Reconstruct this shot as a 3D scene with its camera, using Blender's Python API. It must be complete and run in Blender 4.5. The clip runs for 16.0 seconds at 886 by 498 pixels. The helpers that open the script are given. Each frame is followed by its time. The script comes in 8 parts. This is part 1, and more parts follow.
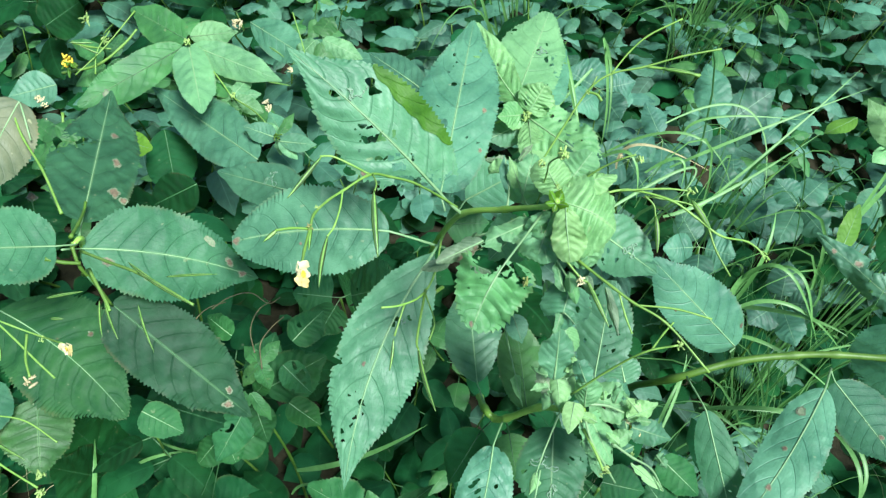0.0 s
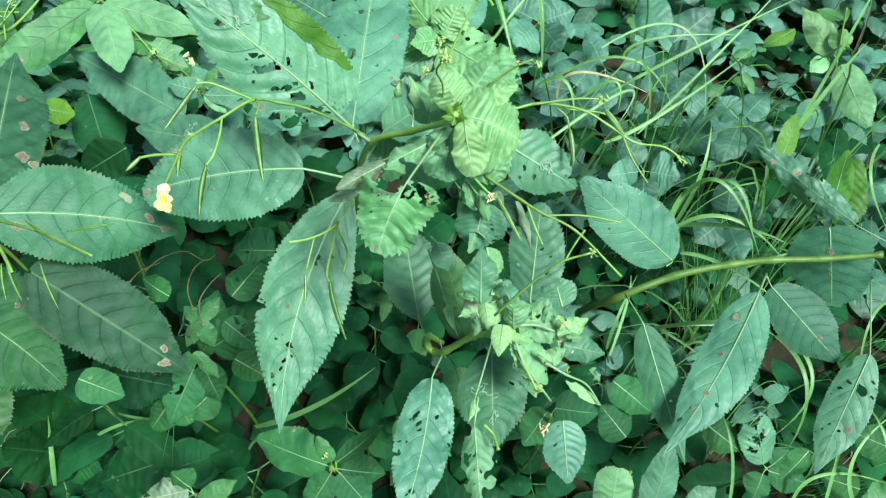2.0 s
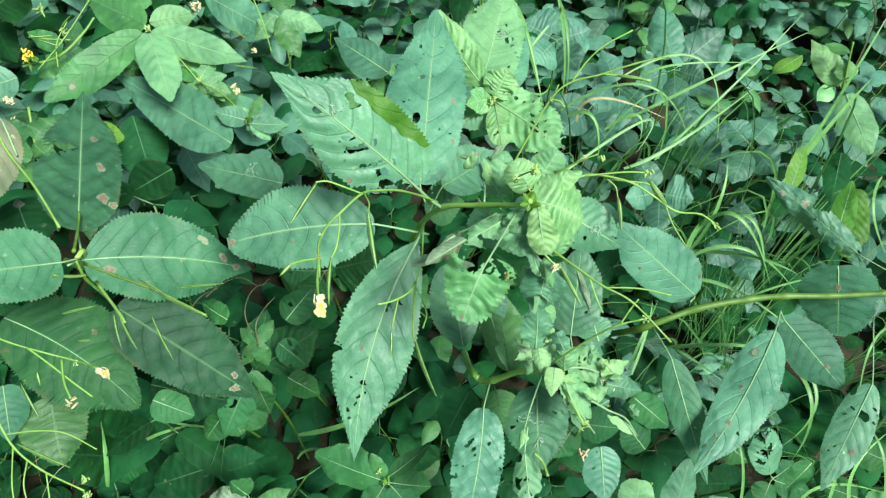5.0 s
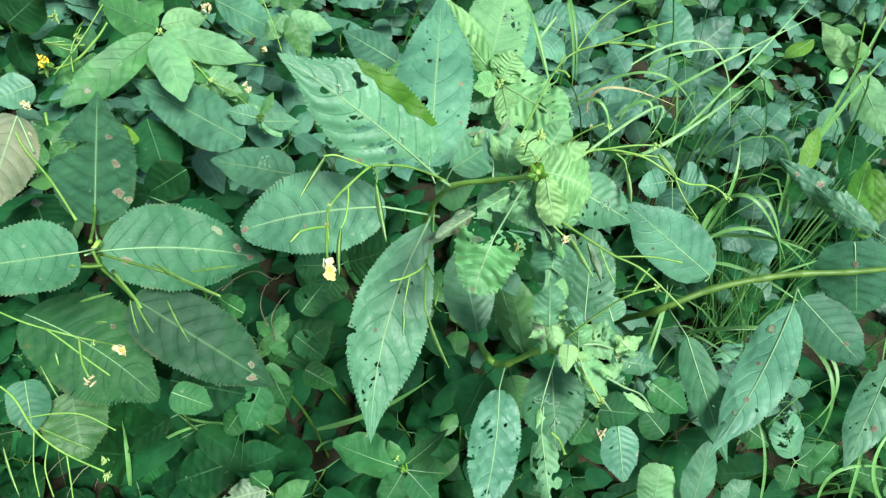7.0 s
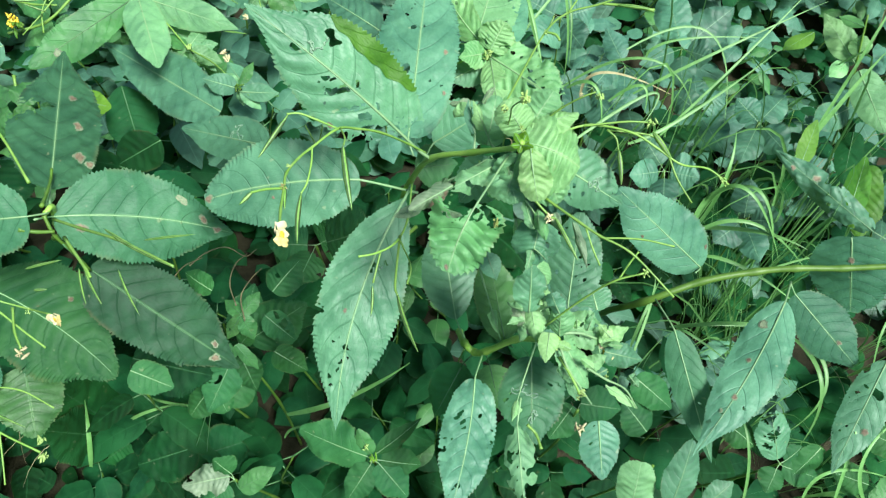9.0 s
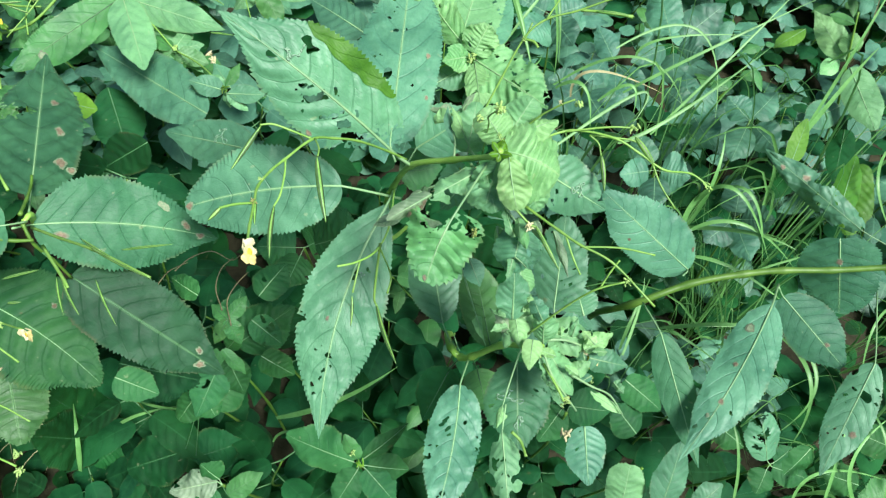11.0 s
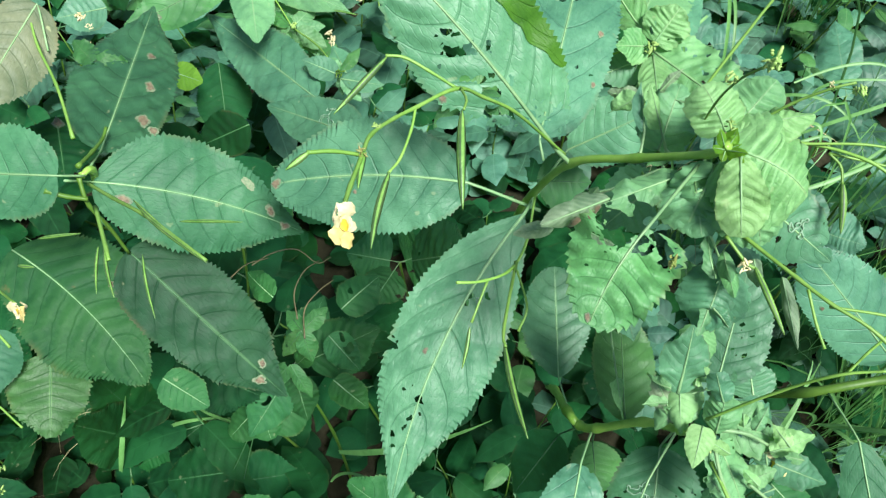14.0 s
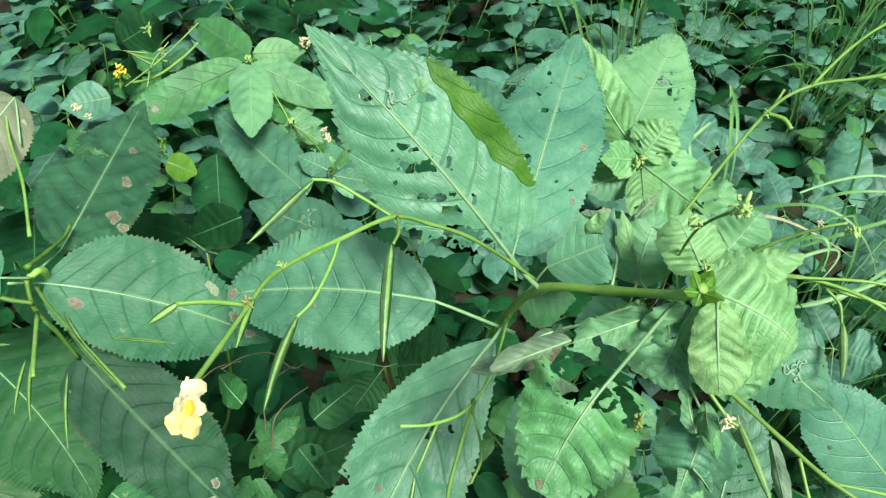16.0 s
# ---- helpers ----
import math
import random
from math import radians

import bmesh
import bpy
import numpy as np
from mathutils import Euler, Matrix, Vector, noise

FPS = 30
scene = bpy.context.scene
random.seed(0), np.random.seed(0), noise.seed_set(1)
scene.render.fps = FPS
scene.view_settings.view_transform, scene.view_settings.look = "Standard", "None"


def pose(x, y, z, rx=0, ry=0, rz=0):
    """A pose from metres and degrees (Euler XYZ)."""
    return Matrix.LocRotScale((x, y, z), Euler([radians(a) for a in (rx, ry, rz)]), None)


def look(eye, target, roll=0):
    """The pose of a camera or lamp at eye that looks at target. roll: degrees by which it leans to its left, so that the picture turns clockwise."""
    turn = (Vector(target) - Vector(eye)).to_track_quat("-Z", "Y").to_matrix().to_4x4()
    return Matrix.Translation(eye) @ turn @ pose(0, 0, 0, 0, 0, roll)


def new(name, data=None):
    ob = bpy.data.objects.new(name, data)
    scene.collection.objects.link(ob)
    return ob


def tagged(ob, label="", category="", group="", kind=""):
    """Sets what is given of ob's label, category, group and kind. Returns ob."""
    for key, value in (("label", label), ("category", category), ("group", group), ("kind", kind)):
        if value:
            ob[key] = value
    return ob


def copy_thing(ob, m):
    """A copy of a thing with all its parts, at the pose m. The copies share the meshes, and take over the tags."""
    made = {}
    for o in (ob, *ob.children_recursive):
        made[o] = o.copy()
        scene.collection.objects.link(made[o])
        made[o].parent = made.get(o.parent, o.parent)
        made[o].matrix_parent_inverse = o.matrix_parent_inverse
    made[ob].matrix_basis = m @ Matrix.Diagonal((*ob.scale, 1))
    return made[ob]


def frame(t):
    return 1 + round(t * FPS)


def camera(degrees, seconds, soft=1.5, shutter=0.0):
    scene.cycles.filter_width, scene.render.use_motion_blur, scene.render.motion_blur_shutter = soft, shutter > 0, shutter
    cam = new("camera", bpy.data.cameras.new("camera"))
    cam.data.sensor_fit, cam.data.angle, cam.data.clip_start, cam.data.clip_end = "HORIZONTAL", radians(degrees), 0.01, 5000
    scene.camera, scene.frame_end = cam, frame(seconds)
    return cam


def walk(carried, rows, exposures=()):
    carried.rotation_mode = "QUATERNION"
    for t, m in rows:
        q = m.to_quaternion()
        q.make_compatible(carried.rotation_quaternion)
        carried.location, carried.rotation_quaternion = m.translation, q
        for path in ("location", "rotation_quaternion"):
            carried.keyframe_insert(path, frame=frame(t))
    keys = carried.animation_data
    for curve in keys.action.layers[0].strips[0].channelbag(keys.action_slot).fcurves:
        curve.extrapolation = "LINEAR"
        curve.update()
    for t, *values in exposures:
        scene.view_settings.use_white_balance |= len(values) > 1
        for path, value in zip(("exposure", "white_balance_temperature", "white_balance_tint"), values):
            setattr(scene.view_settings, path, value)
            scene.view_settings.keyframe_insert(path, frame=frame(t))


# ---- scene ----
cam = camera(63.3, 16.0, soft=1.3)
METRES, EYE, TILT, LEAN, TURN = 0.42, 0.82, -55.0, 0.0, 0.0
ROWS = [
    (0, 0, 0, 0, 0, 0, -0),
    (0.5, 0.0586, 0.0081, 0.0001, -0.61, -0.15, 1.42),
    (1, 0.0666, 0.0274, -0.0125, -0.62, -0.56, 1.95),
    (1.5, 0.0761, 0.0142, -0.0679, -2.61, -0.81, 4.89),
    (2, 0.0631, 0.0187, -0.0346, -2.19, -3.54, 4.75),
    (2.5, 0.1111, 0.0366, -0.0209, -0.57, -4.34, 3.39),
    (3, 0.1157, 0.0197, -0.0093, 0.36, -5.6, 1.78),
    (3.5, 0.0607, -0.0208, 0.0346, -0.31, -4.86, 2.34),
    (6, -0.0244, -0.0808, 0.0695, -3.44, -5.38, 4.68),
    (6.5, -0.016, -0.0894, 0.0633, -3.15, -5.32, 4.74),
    (7, -0.0153, -0.0784, 0.0329, -1.63, -4.47, 5.83),
    (7.5, -0.0384, -0.0661, 0.0328, -1.41, -3.89, 4.02),
    (8, -0.0196, -0.0514, 0.0275, -1.6, -4.1, 4.11),
    (8.5, -0.0015, -0.0416, 0.0107, -1.34, -4.33, 4.42),
    (9, 0.0001, -0.0211, 0.0109, -2.34, -5.24, 3.74),
    (11.5, 0.0217, -0.0129, 0.0236, -2.58, -5.86, 4.1),
    (12, 0.0207, -0.0105, 0.0218, -2.31, -6.06, 3.5),
    (12.5, 0.0183, -0.006, 0.0234, -2.09, -5.62, 3.93),
    (13, 0.0041, 0.0182, 0.0089, -0.57, -3.31, 2.69),
    (13.5, -0.0234, 0.0924, -0.0145, 3.55, -1.9, -1.59),
    (14, -0.0309, 0.1988, -0.01, 4.81, -2.74, -3.74),
    (14.5, -0.0239, 0.2189, 0.0289, 4.3, -3.26, -3.76),
    (15, 0.0105, 0.2423, 0.0296, 4.77, -0.64, -4.71),
    (15.5, 0.0015, 0.2648, 0.0206, 5.79, 1.13, -5.03),
    (16, 0.0059, 0.2558, 0.0245, 5.96, 4, -5.66),
]
walk(cam, [(t, pose(0, 0, EYE, TILT, LEAN, TURN) @ pose(METRES * x, METRES * y, METRES * z, 90 + pitch, roll, yaw)) for t, x, y, z, yaw, pitch, roll in ROWS],
     [(0.0, 0.91, 6050, 10), (2.9, 0.91, 6050, 10), (3.7, 0.91, 6300, 10), (6.0, 0.91, 6350, 10), (13.0, 0.88, 6400, 10), (16.0, 0.78, 6450, 10)])

# ---- light: open shade under a clear sky ----
world = bpy.data.worlds.new("sky")
scene.world = world
world.use_nodes = True
wn = world.node_tree.nodes
sky = wn.new("ShaderNodeTexSky")
sky.sky_type = "NISHITA"
sky.sun_disc = False
sky.sun_elevation, sky.sun_rotation = radians(59), radians(137)
world.node_tree.links.new(sky.outputs[0], wn["Background"].inputs[0])
wn["Background"].inputs[1].default_value = 0.075
sun = new("sun", bpy.data.lights.new("sun", "SUN"))
sun.data.energy, sun.data.angle, sun.data.color = 5.0, radians(16), (1.0, 1.0, 0.97)
sun.matrix_world = look((1.2, -1.0, 3.3), (0.0, 0.3, 0.3))


# ---- materials ----
class Nodes:
    """Short calls for a node tree."""

    def __init__(self, name):
        self.mat = bpy.data.materials.new(name)
        self.mat.use_nodes = True
        self.nt = self.mat.node_tree
        self.nt.nodes.clear()

    def add(self, kind, **inputs):
        n = self.nt.nodes.new(kind)
        for k, v in inputs.items():
            n.inputs[k.replace("_", " ")].default_value = v
        return n

    def link(self, a, b):
        self.nt.links.new(a, b)

    def math(self, op, a, b=0.0, c=0.0):
        n = self.nt.nodes.new("ShaderNodeMath")
        n.operation = op
        for i, v in enumerate((a, b, c)):
            if isinstance(v, (int, float)):
                n.inputs[i].default_value = v
            else:
                self.link(v, n.inputs[i])
        return n.outputs[0]

    def mix(self, fac, a, b, mode="MIX"):
        n = self.nt.nodes.new("ShaderNodeMix")
        n.data_type, n.blend_type = "RGBA", mode
        for sock, v in ((n.inputs[0], fac), (n.inputs[6], a), (n.inputs[7], b)):
            if isinstance(v, (int, float)):
                sock.default_value = v
            elif isinstance(v, tuple):
                sock.default_value = (*v, 1.0)
            else:
                self.link(v, sock)
        return n.outputs[2]

    def band(self, value, lo, hi):
        n = self.nt.nodes.new("ShaderNodeMapRange")
        n.interpolation_type = "SMOOTHSTEP"
        self.link(value, n.inputs[0])
        n.inputs[1].default_value, n.inputs[2].default_value = lo, hi
        return n.outputs[0]

    def noise(self, coords, scale, detail=4.0, rough=0.6):
        n = self.nt.nodes.new("ShaderNodeTexNoise")
        n.inputs["Scale"].default_value, n.inputs["Detail"].default_value, n.inputs["Roughness"].default_value = scale, detail, rough
        if coords is not None:
            self.link(coords, n.inputs["Vector"])
        return n.outputs["Fac"]

    def out(self, shader):
        o = self.nt.nodes.new("ShaderNodeOutputMaterial")
        self.link(shader, o.inputs[0])
        return self.mat


def leaf_material(name, dark, light, vein, pairs=8.0, gloss=0.42, through_light=0.3, glow=None, wear=0.5, relief=0.05, mesh_scale=420.0, sheen=0.42, vary=0.5, crease_shade=0.3):
    """A leaf blade: uv u runs from base to tip, v from edge (0) over the midrib (0.5) to edge (1)."""
    m = Nodes(name)
    uv = m.add("ShaderNodeUVMap").outputs[0]
    sep = m.add("ShaderNodeSeparateXYZ")
    m.link(uv, sep.inputs[0])
    geo = m.add("ShaderNodeNewGeometry")
    place = geo.outputs["Position"]
    rnd = m.math("FRACT", m.math("ADD", m.add("ShaderNodeObjectInfo").outputs["Random"], geo.outputs["Random Per Island"]))
    u = sep.outputs[0]
    across = m.math("MULTIPLY", m.math("ABSOLUTE", m.math("SUBTRACT", sep.outputs[1], 0.5)), 2.0)
    wob = m.noise(place, 90.0, 2.0)
    bend = m.math("ADD", m.math("MULTIPLY", across, 0.09), m.math("MULTIPLY", m.math("POWER", across, 2.0), 0.15))
    phase = m.math("MULTIPLY", m.math("SUBTRACT", m.math("ADD", u, m.math("MULTIPLY", wob, 0.02)), bend), pairs)
    off = m.math("ABSOLUTE", m.math("SUBTRACT", m.math("FRACT", phase), 0.5))
    side = m.math("SUBTRACT", 1.0, m.band(off, 0.0, 0.06))
    side = m.math("MULTIPLY", side, m.math("SUBTRACT", 1.0, m.math("MULTIPLY", m.math("POWER", across, 2.0), 0.9)))
    between = m.math("MULTIPLY", m.band(off, 0.1, 0.45), 0.22)
    # fine cross veins that run from one side vein to the next
    rung = m.math("ABSOLUTE", m.math("SUBTRACT", m.math("FRACT", m.math("ADD", m.math("MULTIPLY", across, 9.0), m.math("ADD", m.math("MULTIPLY", wob, 3.0), m.math("MULTIPLY", m.math("FLOOR", phase), 0.37)))), 0.5))
    rung = m.math("SUBTRACT", 1.0, m.band(rung, 0.0, 0.13))
    mid = m.math("SUBTRACT", 1.0, m.band(across, 0.015, 0.055))
    net = m.add("ShaderNodeTexVoronoi", Scale=mesh_scale)
    net.feature = "DISTANCE_TO_EDGE"
    m.link(place, net.inputs["Vector"])
    cell = m.math("SUBTRACT", 1.0, m.band(net.outputs["Distance"], 0.0, 0.12))
    big = m.noise(place, 28.0, 3.0)
    fine = m.noise(place, 520.0, 4.0, 0.7)
    tone = m.math("ADD", m.math("MULTIPLY", big, 0.75), m.math("MULTIPLY", fine, 0.3))
    col = m.mix(m.band(tone, 0.36, 0.70), dark, light)
    hsv = m.add("ShaderNodeHueSaturation")
    m.link(col, hsv.inputs["Color"])
    m.link(m.math("ADD", 0.488, m.math("MULTIPLY", m.math("FRACT", m.math("MULTIPLY", rnd, 7.3)), 0.03)), hsv.inputs["Hue"])
    m.link(m.math("ADD", 1.0 - 0.5 * vary, m.math("MULTIPLY", rnd, vary)), hsv.inputs["Value"])
    col = hsv.outputs[0]
    col = m.mix(between, col, light)
    col = m.mix(m.math("MULTIPLY", m.math("MAXIMUM", cell, rung), 0.10), col, tuple(c * 0.75 for c in dark))
    # Shade in the sunken side veins, put into the colour.
    col = m.mix(m.math("MULTIPLY", side, crease_shade), col, tuple(c * 0.7 for c in dark))
    col = m.mix(m.math("MULTIPLY", mid, 0.45), col, vein)
    # small pale feeding marks and brown flecks
    fleck = m.noise(place, 150.0, 2.0)
    col = m.mix(m.math("MULTIPLY", m.band(fleck, 0.70, 0.76), 0.55 * wear), col, (0.42, 0.46, 0.24))
    rust = m.noise(place, 64.0, 4.0)
    col = m.mix(m.math("MULTIPLY", m.band(rust, 0.70, 0.77), 0.7 * wear), col, (0.20, 0.11, 0.05))
    blister = m.noise(place, 240.0, 2.0)
    edge = m.math("MULTIPLY", m.band(across, 0.9, 1.0), m.band(m.noise(place, 45.0, 3.0), 0.48, 0.6))
    col = m.mix(m.math("MULTIPLY", edge, 0.5 * wear), col, (0.19, 0.15, 0.06))
    height = m.math("SUBTRACT", m.math("ADD", m.math("MULTIPLY", big, 0.3), m.math("MULTIPLY", blister, 0.6)), m.math("ADD", m.math("MULTIPLY", side, 0.9), m.math("ADD", m.math("MULTIPLY", rung, 0.16), m.math("MULTIPLY", cell, relief))))
    bump = m.add("ShaderNodeBump", Strength=0.45, Distance=0.001)
    m.link(height, bump.inputs["Height"])
    p = m.add("ShaderNodeBsdfPrincipled")
    m.link(col, p.inputs["Base Color"])
    m.link(bump.outputs[0], p.inputs["Normal"])
    m.link(m.math("ADD", gloss, m.math("MULTIPLY", fine, 0.2)), p.inputs["Roughness"])
    p.inputs["Specular IOR Level"].default_value = sheen
    tr = m.add("ShaderNodeBsdfTranslucent")
    warm = m.mix(0.65, col, glow or (0.22, 0.42, 0.05))
    m.link(warm, tr.inputs["Color"])
    ms = m.add("ShaderNodeMixShader")
    ms.inputs[0].default_value = through_light
    m.link(p.outputs[0], ms.inputs[1])
    m.link(tr.outputs[0], ms.inputs[2])
    return m.out(ms.outputs[0])


def plain_material(name, dark, light, scale, rough=0.5, bump_mm=0.4, through_light=0.0, stretch=1.0):
    m = Nodes(name)
    co = m.add("ShaderNodeTexCoord").outputs["Object"]
    if stretch != 1.0:
        mp = m.add("ShaderNodeMapping")
        mp.inputs["Scale"].default_value = (1.0, 1.0, stretch)
        m.link(co, mp.inputs[0])
        co = mp.outputs[0]
    a, b = m.noise(co, scale, 5.0), m.noise(co, scale * 7.0, 3.0)
    rnd = m.add("ShaderNodeObjectInfo").outputs["Random"]
    tone = m.math("ADD", m.math("MULTIPLY", a, 0.7), m.math("MULTIPLY", b, 0.3))
    col = m.mix(m.band(tone, 0.3, 0.7), dark, light)
    hsv = m.add("ShaderNodeHueSaturation")
    m.link(col, hsv.inputs["Color"])
    m.link(m.math("ADD", 0.8, m.math("MULTIPLY", rnd, 0.4)), hsv.inputs["Value"])
    p = m.add("ShaderNodeBsdfPrincipled", Roughness=rough)
    p.inputs["Specular IOR Level"].default_value = 0.08 if rough > 0.8 else 0.45
    m.link(hsv.outputs[0], p.inputs["Base Color"])
    bump = m.add("ShaderNodeBump", Strength=0.6, Distance=bump_mm * 0.001)
    m.link(tone, bump.inputs["Height"])
    m.link(bump.outputs[0], p.inputs["Normal"])
    shader = p.outputs[0]
    if through_light:
        tr = m.add("ShaderNodeBsdfTranslucent")
        m.link(hsv.outputs[0], tr.inputs["Color"])
        ms = m.add("ShaderNodeMixShader")
        ms.inputs[0].default_value = through_light
        m.link(shader, ms.inputs[1])
        m.link(tr.outputs[0], ms.inputs[2])
        shader = ms.outputs[0]
    return m.out(shader)


LEAF = leaf_material("balsam_leaf", (0.046, 0.157, 0.083), (0.110, 0.290, 0.152), (0.22, 0.41, 0.20), gloss=0.38, sheen=0.45)
# A darker, less glossy leaf green.
DARKER = leaf_material("darker_leaf", (0.025, 0.104, 0.052), (0.060, 0.194, 0.094), (0.15, 0.31, 0.14), gloss=0.45, sheen=0.3)
# Darker leaf green: the shade at the lower left is put into the colour.
SHADED_DEEP = leaf_material("shaded_deep_leaf", (0.012, 0.062, 0.030), (0.034, 0.122, 0.058), (0.11, 0.25, 0.10), gloss=0.48, sheen=0.25)
# Background leaves: the sky reflected at a low angle is put into the blue-green.
SKYLIT = leaf_material("sky_sheen_leaf", (0.038, 0.130, 0.078), (0.084, 0.232, 0.138), (0.16, 0.34, 0.2), pairs=6.0, gloss=0.42, sheen=0.45, wear=0.3, vary=0.8)
YOUNG = leaf_material("young_leaf", (0.10, 0.29, 0.095), (0.30, 0.58, 0.23), (0.42, 0.62, 0.27), pairs=11.0, through_light=0.35, gloss=0.42, sheen=0.42, relief=0.12, mesh_scale=560.0, vary=0.34)
# Low leaves: the shade under the taller plants is put into this green.
LOW = leaf_material("shade_dark_undergrowth_leaf", (0.0035, 0.036, 0.011), (0.011, 0.082, 0.023), (0.024, 0.115, 0.036), pairs=6.0, wear=0.3, gloss=0.55, sheen=0.10, vary=1.0)
FRESH = leaf_material("fresh_leaf", (0.03, 0.125, 0.034), (0.068, 0.215, 0.056), (0.17, 0.34, 0.12), pairs=7.0, wear=0.5)
DULL = leaf_material("dull_yellowing_leaf", (0.013, 0.072, 0.022), (0.036, 0.13, 0.034), (0.05, 0.15, 0.05), pairs=9.0, gloss=0.5, sheen=0.2, vary=0.2)
HEART = leaf_material("quilted_leaf", (0.05, 0.17, 0.055), (0.125, 0.315, 0.105), (0.24, 0.45, 0.18), pairs=6.0, relief=0.12, mesh_scale=460.0, vary=0.2)
PALE = leaf_material("pale_young_leaf", (0.20, 0.42, 0.14), (0.38, 0.66, 0.27), (0.5, 0.72, 0.36), pairs=7.0, through_light=0.4, relief=0.2, mesh_scale=560.0, vary=0.2)
# Seedling leaf green with the shade near the soil put into the colour.
SHADED_GREEN = leaf_material("shaded_green_leaf", (0.013, 0.082, 0.024), (0.036, 0.150, 0.042), (0.07, 0.2, 0.07), pairs=7.0, wear=0.4, gloss=0.5, sheen=0.2, vary=0.6)
DRY = leaf_material("withered_leaf", (0.11, 0.21, 0.11), (0.30, 0.40, 0.24), (0.38, 0.44, 0.28), wear=0.5, through_light=0.35)
# Own colour of the shoot tips; also used where light comes through a leaf.
LIME = leaf_material("shoot_tip_and_lit_leaf", (0.10, 0.26, 0.025), (0.20, 0.42, 0.045), (0.22, 0.42, 0.07), through_light=0.45, glow=(0.5, 0.75, 0.02))
# For yellowing leaves, and for leaves whose light is put into the colour.
YELLOW = leaf_material("yellowing_and_lit_leaf", (0.05, 0.16, 0.015), (0.11, 0.26, 0.03), (0.15, 0.3, 0.05), through_light=0.4, glow=(0.4, 0.6, 0.02))
# Folded leaf edge: the light shining through is put into its yellow-green.
UNDER = leaf_material("lit_folded_leaf_edge", (0.020, 0.085, 0.008), (0.052, 0.16, 0.014), (0.05, 0.15, 0.02), through_light=0.2, glow=(0.12, 0.30, 0.015), sheen=0.2)
REDDISH = leaf_material("reddened_leaf", (0.12, 0.16, 0.085), (0.25, 0.27, 0.15), (0.30, 0.36, 0.17), wear=1.3)
STEM = plain_material("green_stem", (0.06, 0.15, 0.014), (0.12, 0.24, 0.032), 60.0, 0.5, 0.3, 0.15, 0.2)
MID = leaf_material("half_grown_leaf", (0.085, 0.235, 0.095), (0.19, 0.41, 0.17), (0.30, 0.52, 0.24), through_light=0.3, pairs=7.0, gloss=0.42, sheen=0.42, relief=0.12, mesh_scale=520.0, vary=0.28)
SHOOT = plain_material("green_shoot", (0.20, 0.42, 0.05), (0.36, 0.60, 0.12), 60.0, 0.32, 0.3, 0.2, 0.2)
STALK = plain_material("flower_stalk", (0.14, 0.31, 0.045), (0.25, 0.45, 0.09), 90.0, 0.45, 0.2, 0.25)
VEIN = plain_material("pale_midrib", (0.15, 0.31, 0.13), (0.26, 0.43, 0.19), 80.0, 0.45, 0.2, 0.15)
LOWRIB = plain_material("undergrowth_rib", (0.03, 0.10, 0.03), (0.06, 0.16, 0.05), 80.0, 0.5, 0.2)
NODE = plain_material("swollen_node", (0.14, 0.2, 0.04), (0.27, 0.2, 0.08), 120.0, 0.45, 0.3)
POD = plain_material("seed_pod", (0.10, 0.26, 0.04), (0.23, 0.43, 0.095), 200.0, 0.4, 0.4, 0.2)
SEAM = plain_material("pod_seam", (0.025, 0.07, 0.018), (0.07, 0.13, 0.035), 200.0, 0.5, 0.2)
PETAL = plain_material("cream_petal", (0.60, 0.54, 0.26), (0.74, 0.69, 0.44), 150.0, 0.5, 0.2, 0.35)
CREAM = plain_material("yellow_cream_petal", (0.66, 0.52, 0.15), (0.78, 0.66, 0.28), 150.0, 0.5, 0.2, 0.35)
THROAT = plain_material("yellow_throat", (0.75, 0.52, 0.03), (0.85, 0.68, 0.08), 150.0, 0.5, 0.2, 0.3)
TENDRIL = plain_material("dry_tendril", (0.06, 0.06, 0.025), (0.14, 0.12, 0.05), 90.0, 0.6, 0.3)
BUD = plain_material("flower_bud", (0.22, 0.40, 0.09), (0.40, 0.55, 0.17), 200.0, 0.5, 0.4, 0.2)
BROWN = plain_material("brown_patch", (0.07, 0.055, 0.03), (0.19, 0.15, 0.09), 600.0, 0.7, 0.3)
RIM = plain_material("pale_dry_rim", (0.08, 0.14, 0.07), (0.18, 0.21, 0.12), 600.0, 0.7, 0.3)
MINE = plain_material("leaf_mine", (0.10, 0.21, 0.12), (0.19, 0.31, 0.19), 500.0, 0.6, 0.2)
GRASS = plain_material("grass_blade", (0.085, 0.24, 0.055), (0.17, 0.38, 0.11), 40.0, 0.45, 0.2, 0.3)
STRAW = plain_material("dry_straw", (0.20, 0.19, 0.085), (0.36, 0.34, 0.17), 60.0, 0.7, 0.3)
SOIL = plain_material("leaf_litter_soil", (0.012, 0.014, 0.008), (0.035, 0.033, 0.019), 24.0, 0.9, 6.0)


# ---- builders ----
def V(p):
    return Vector(p)


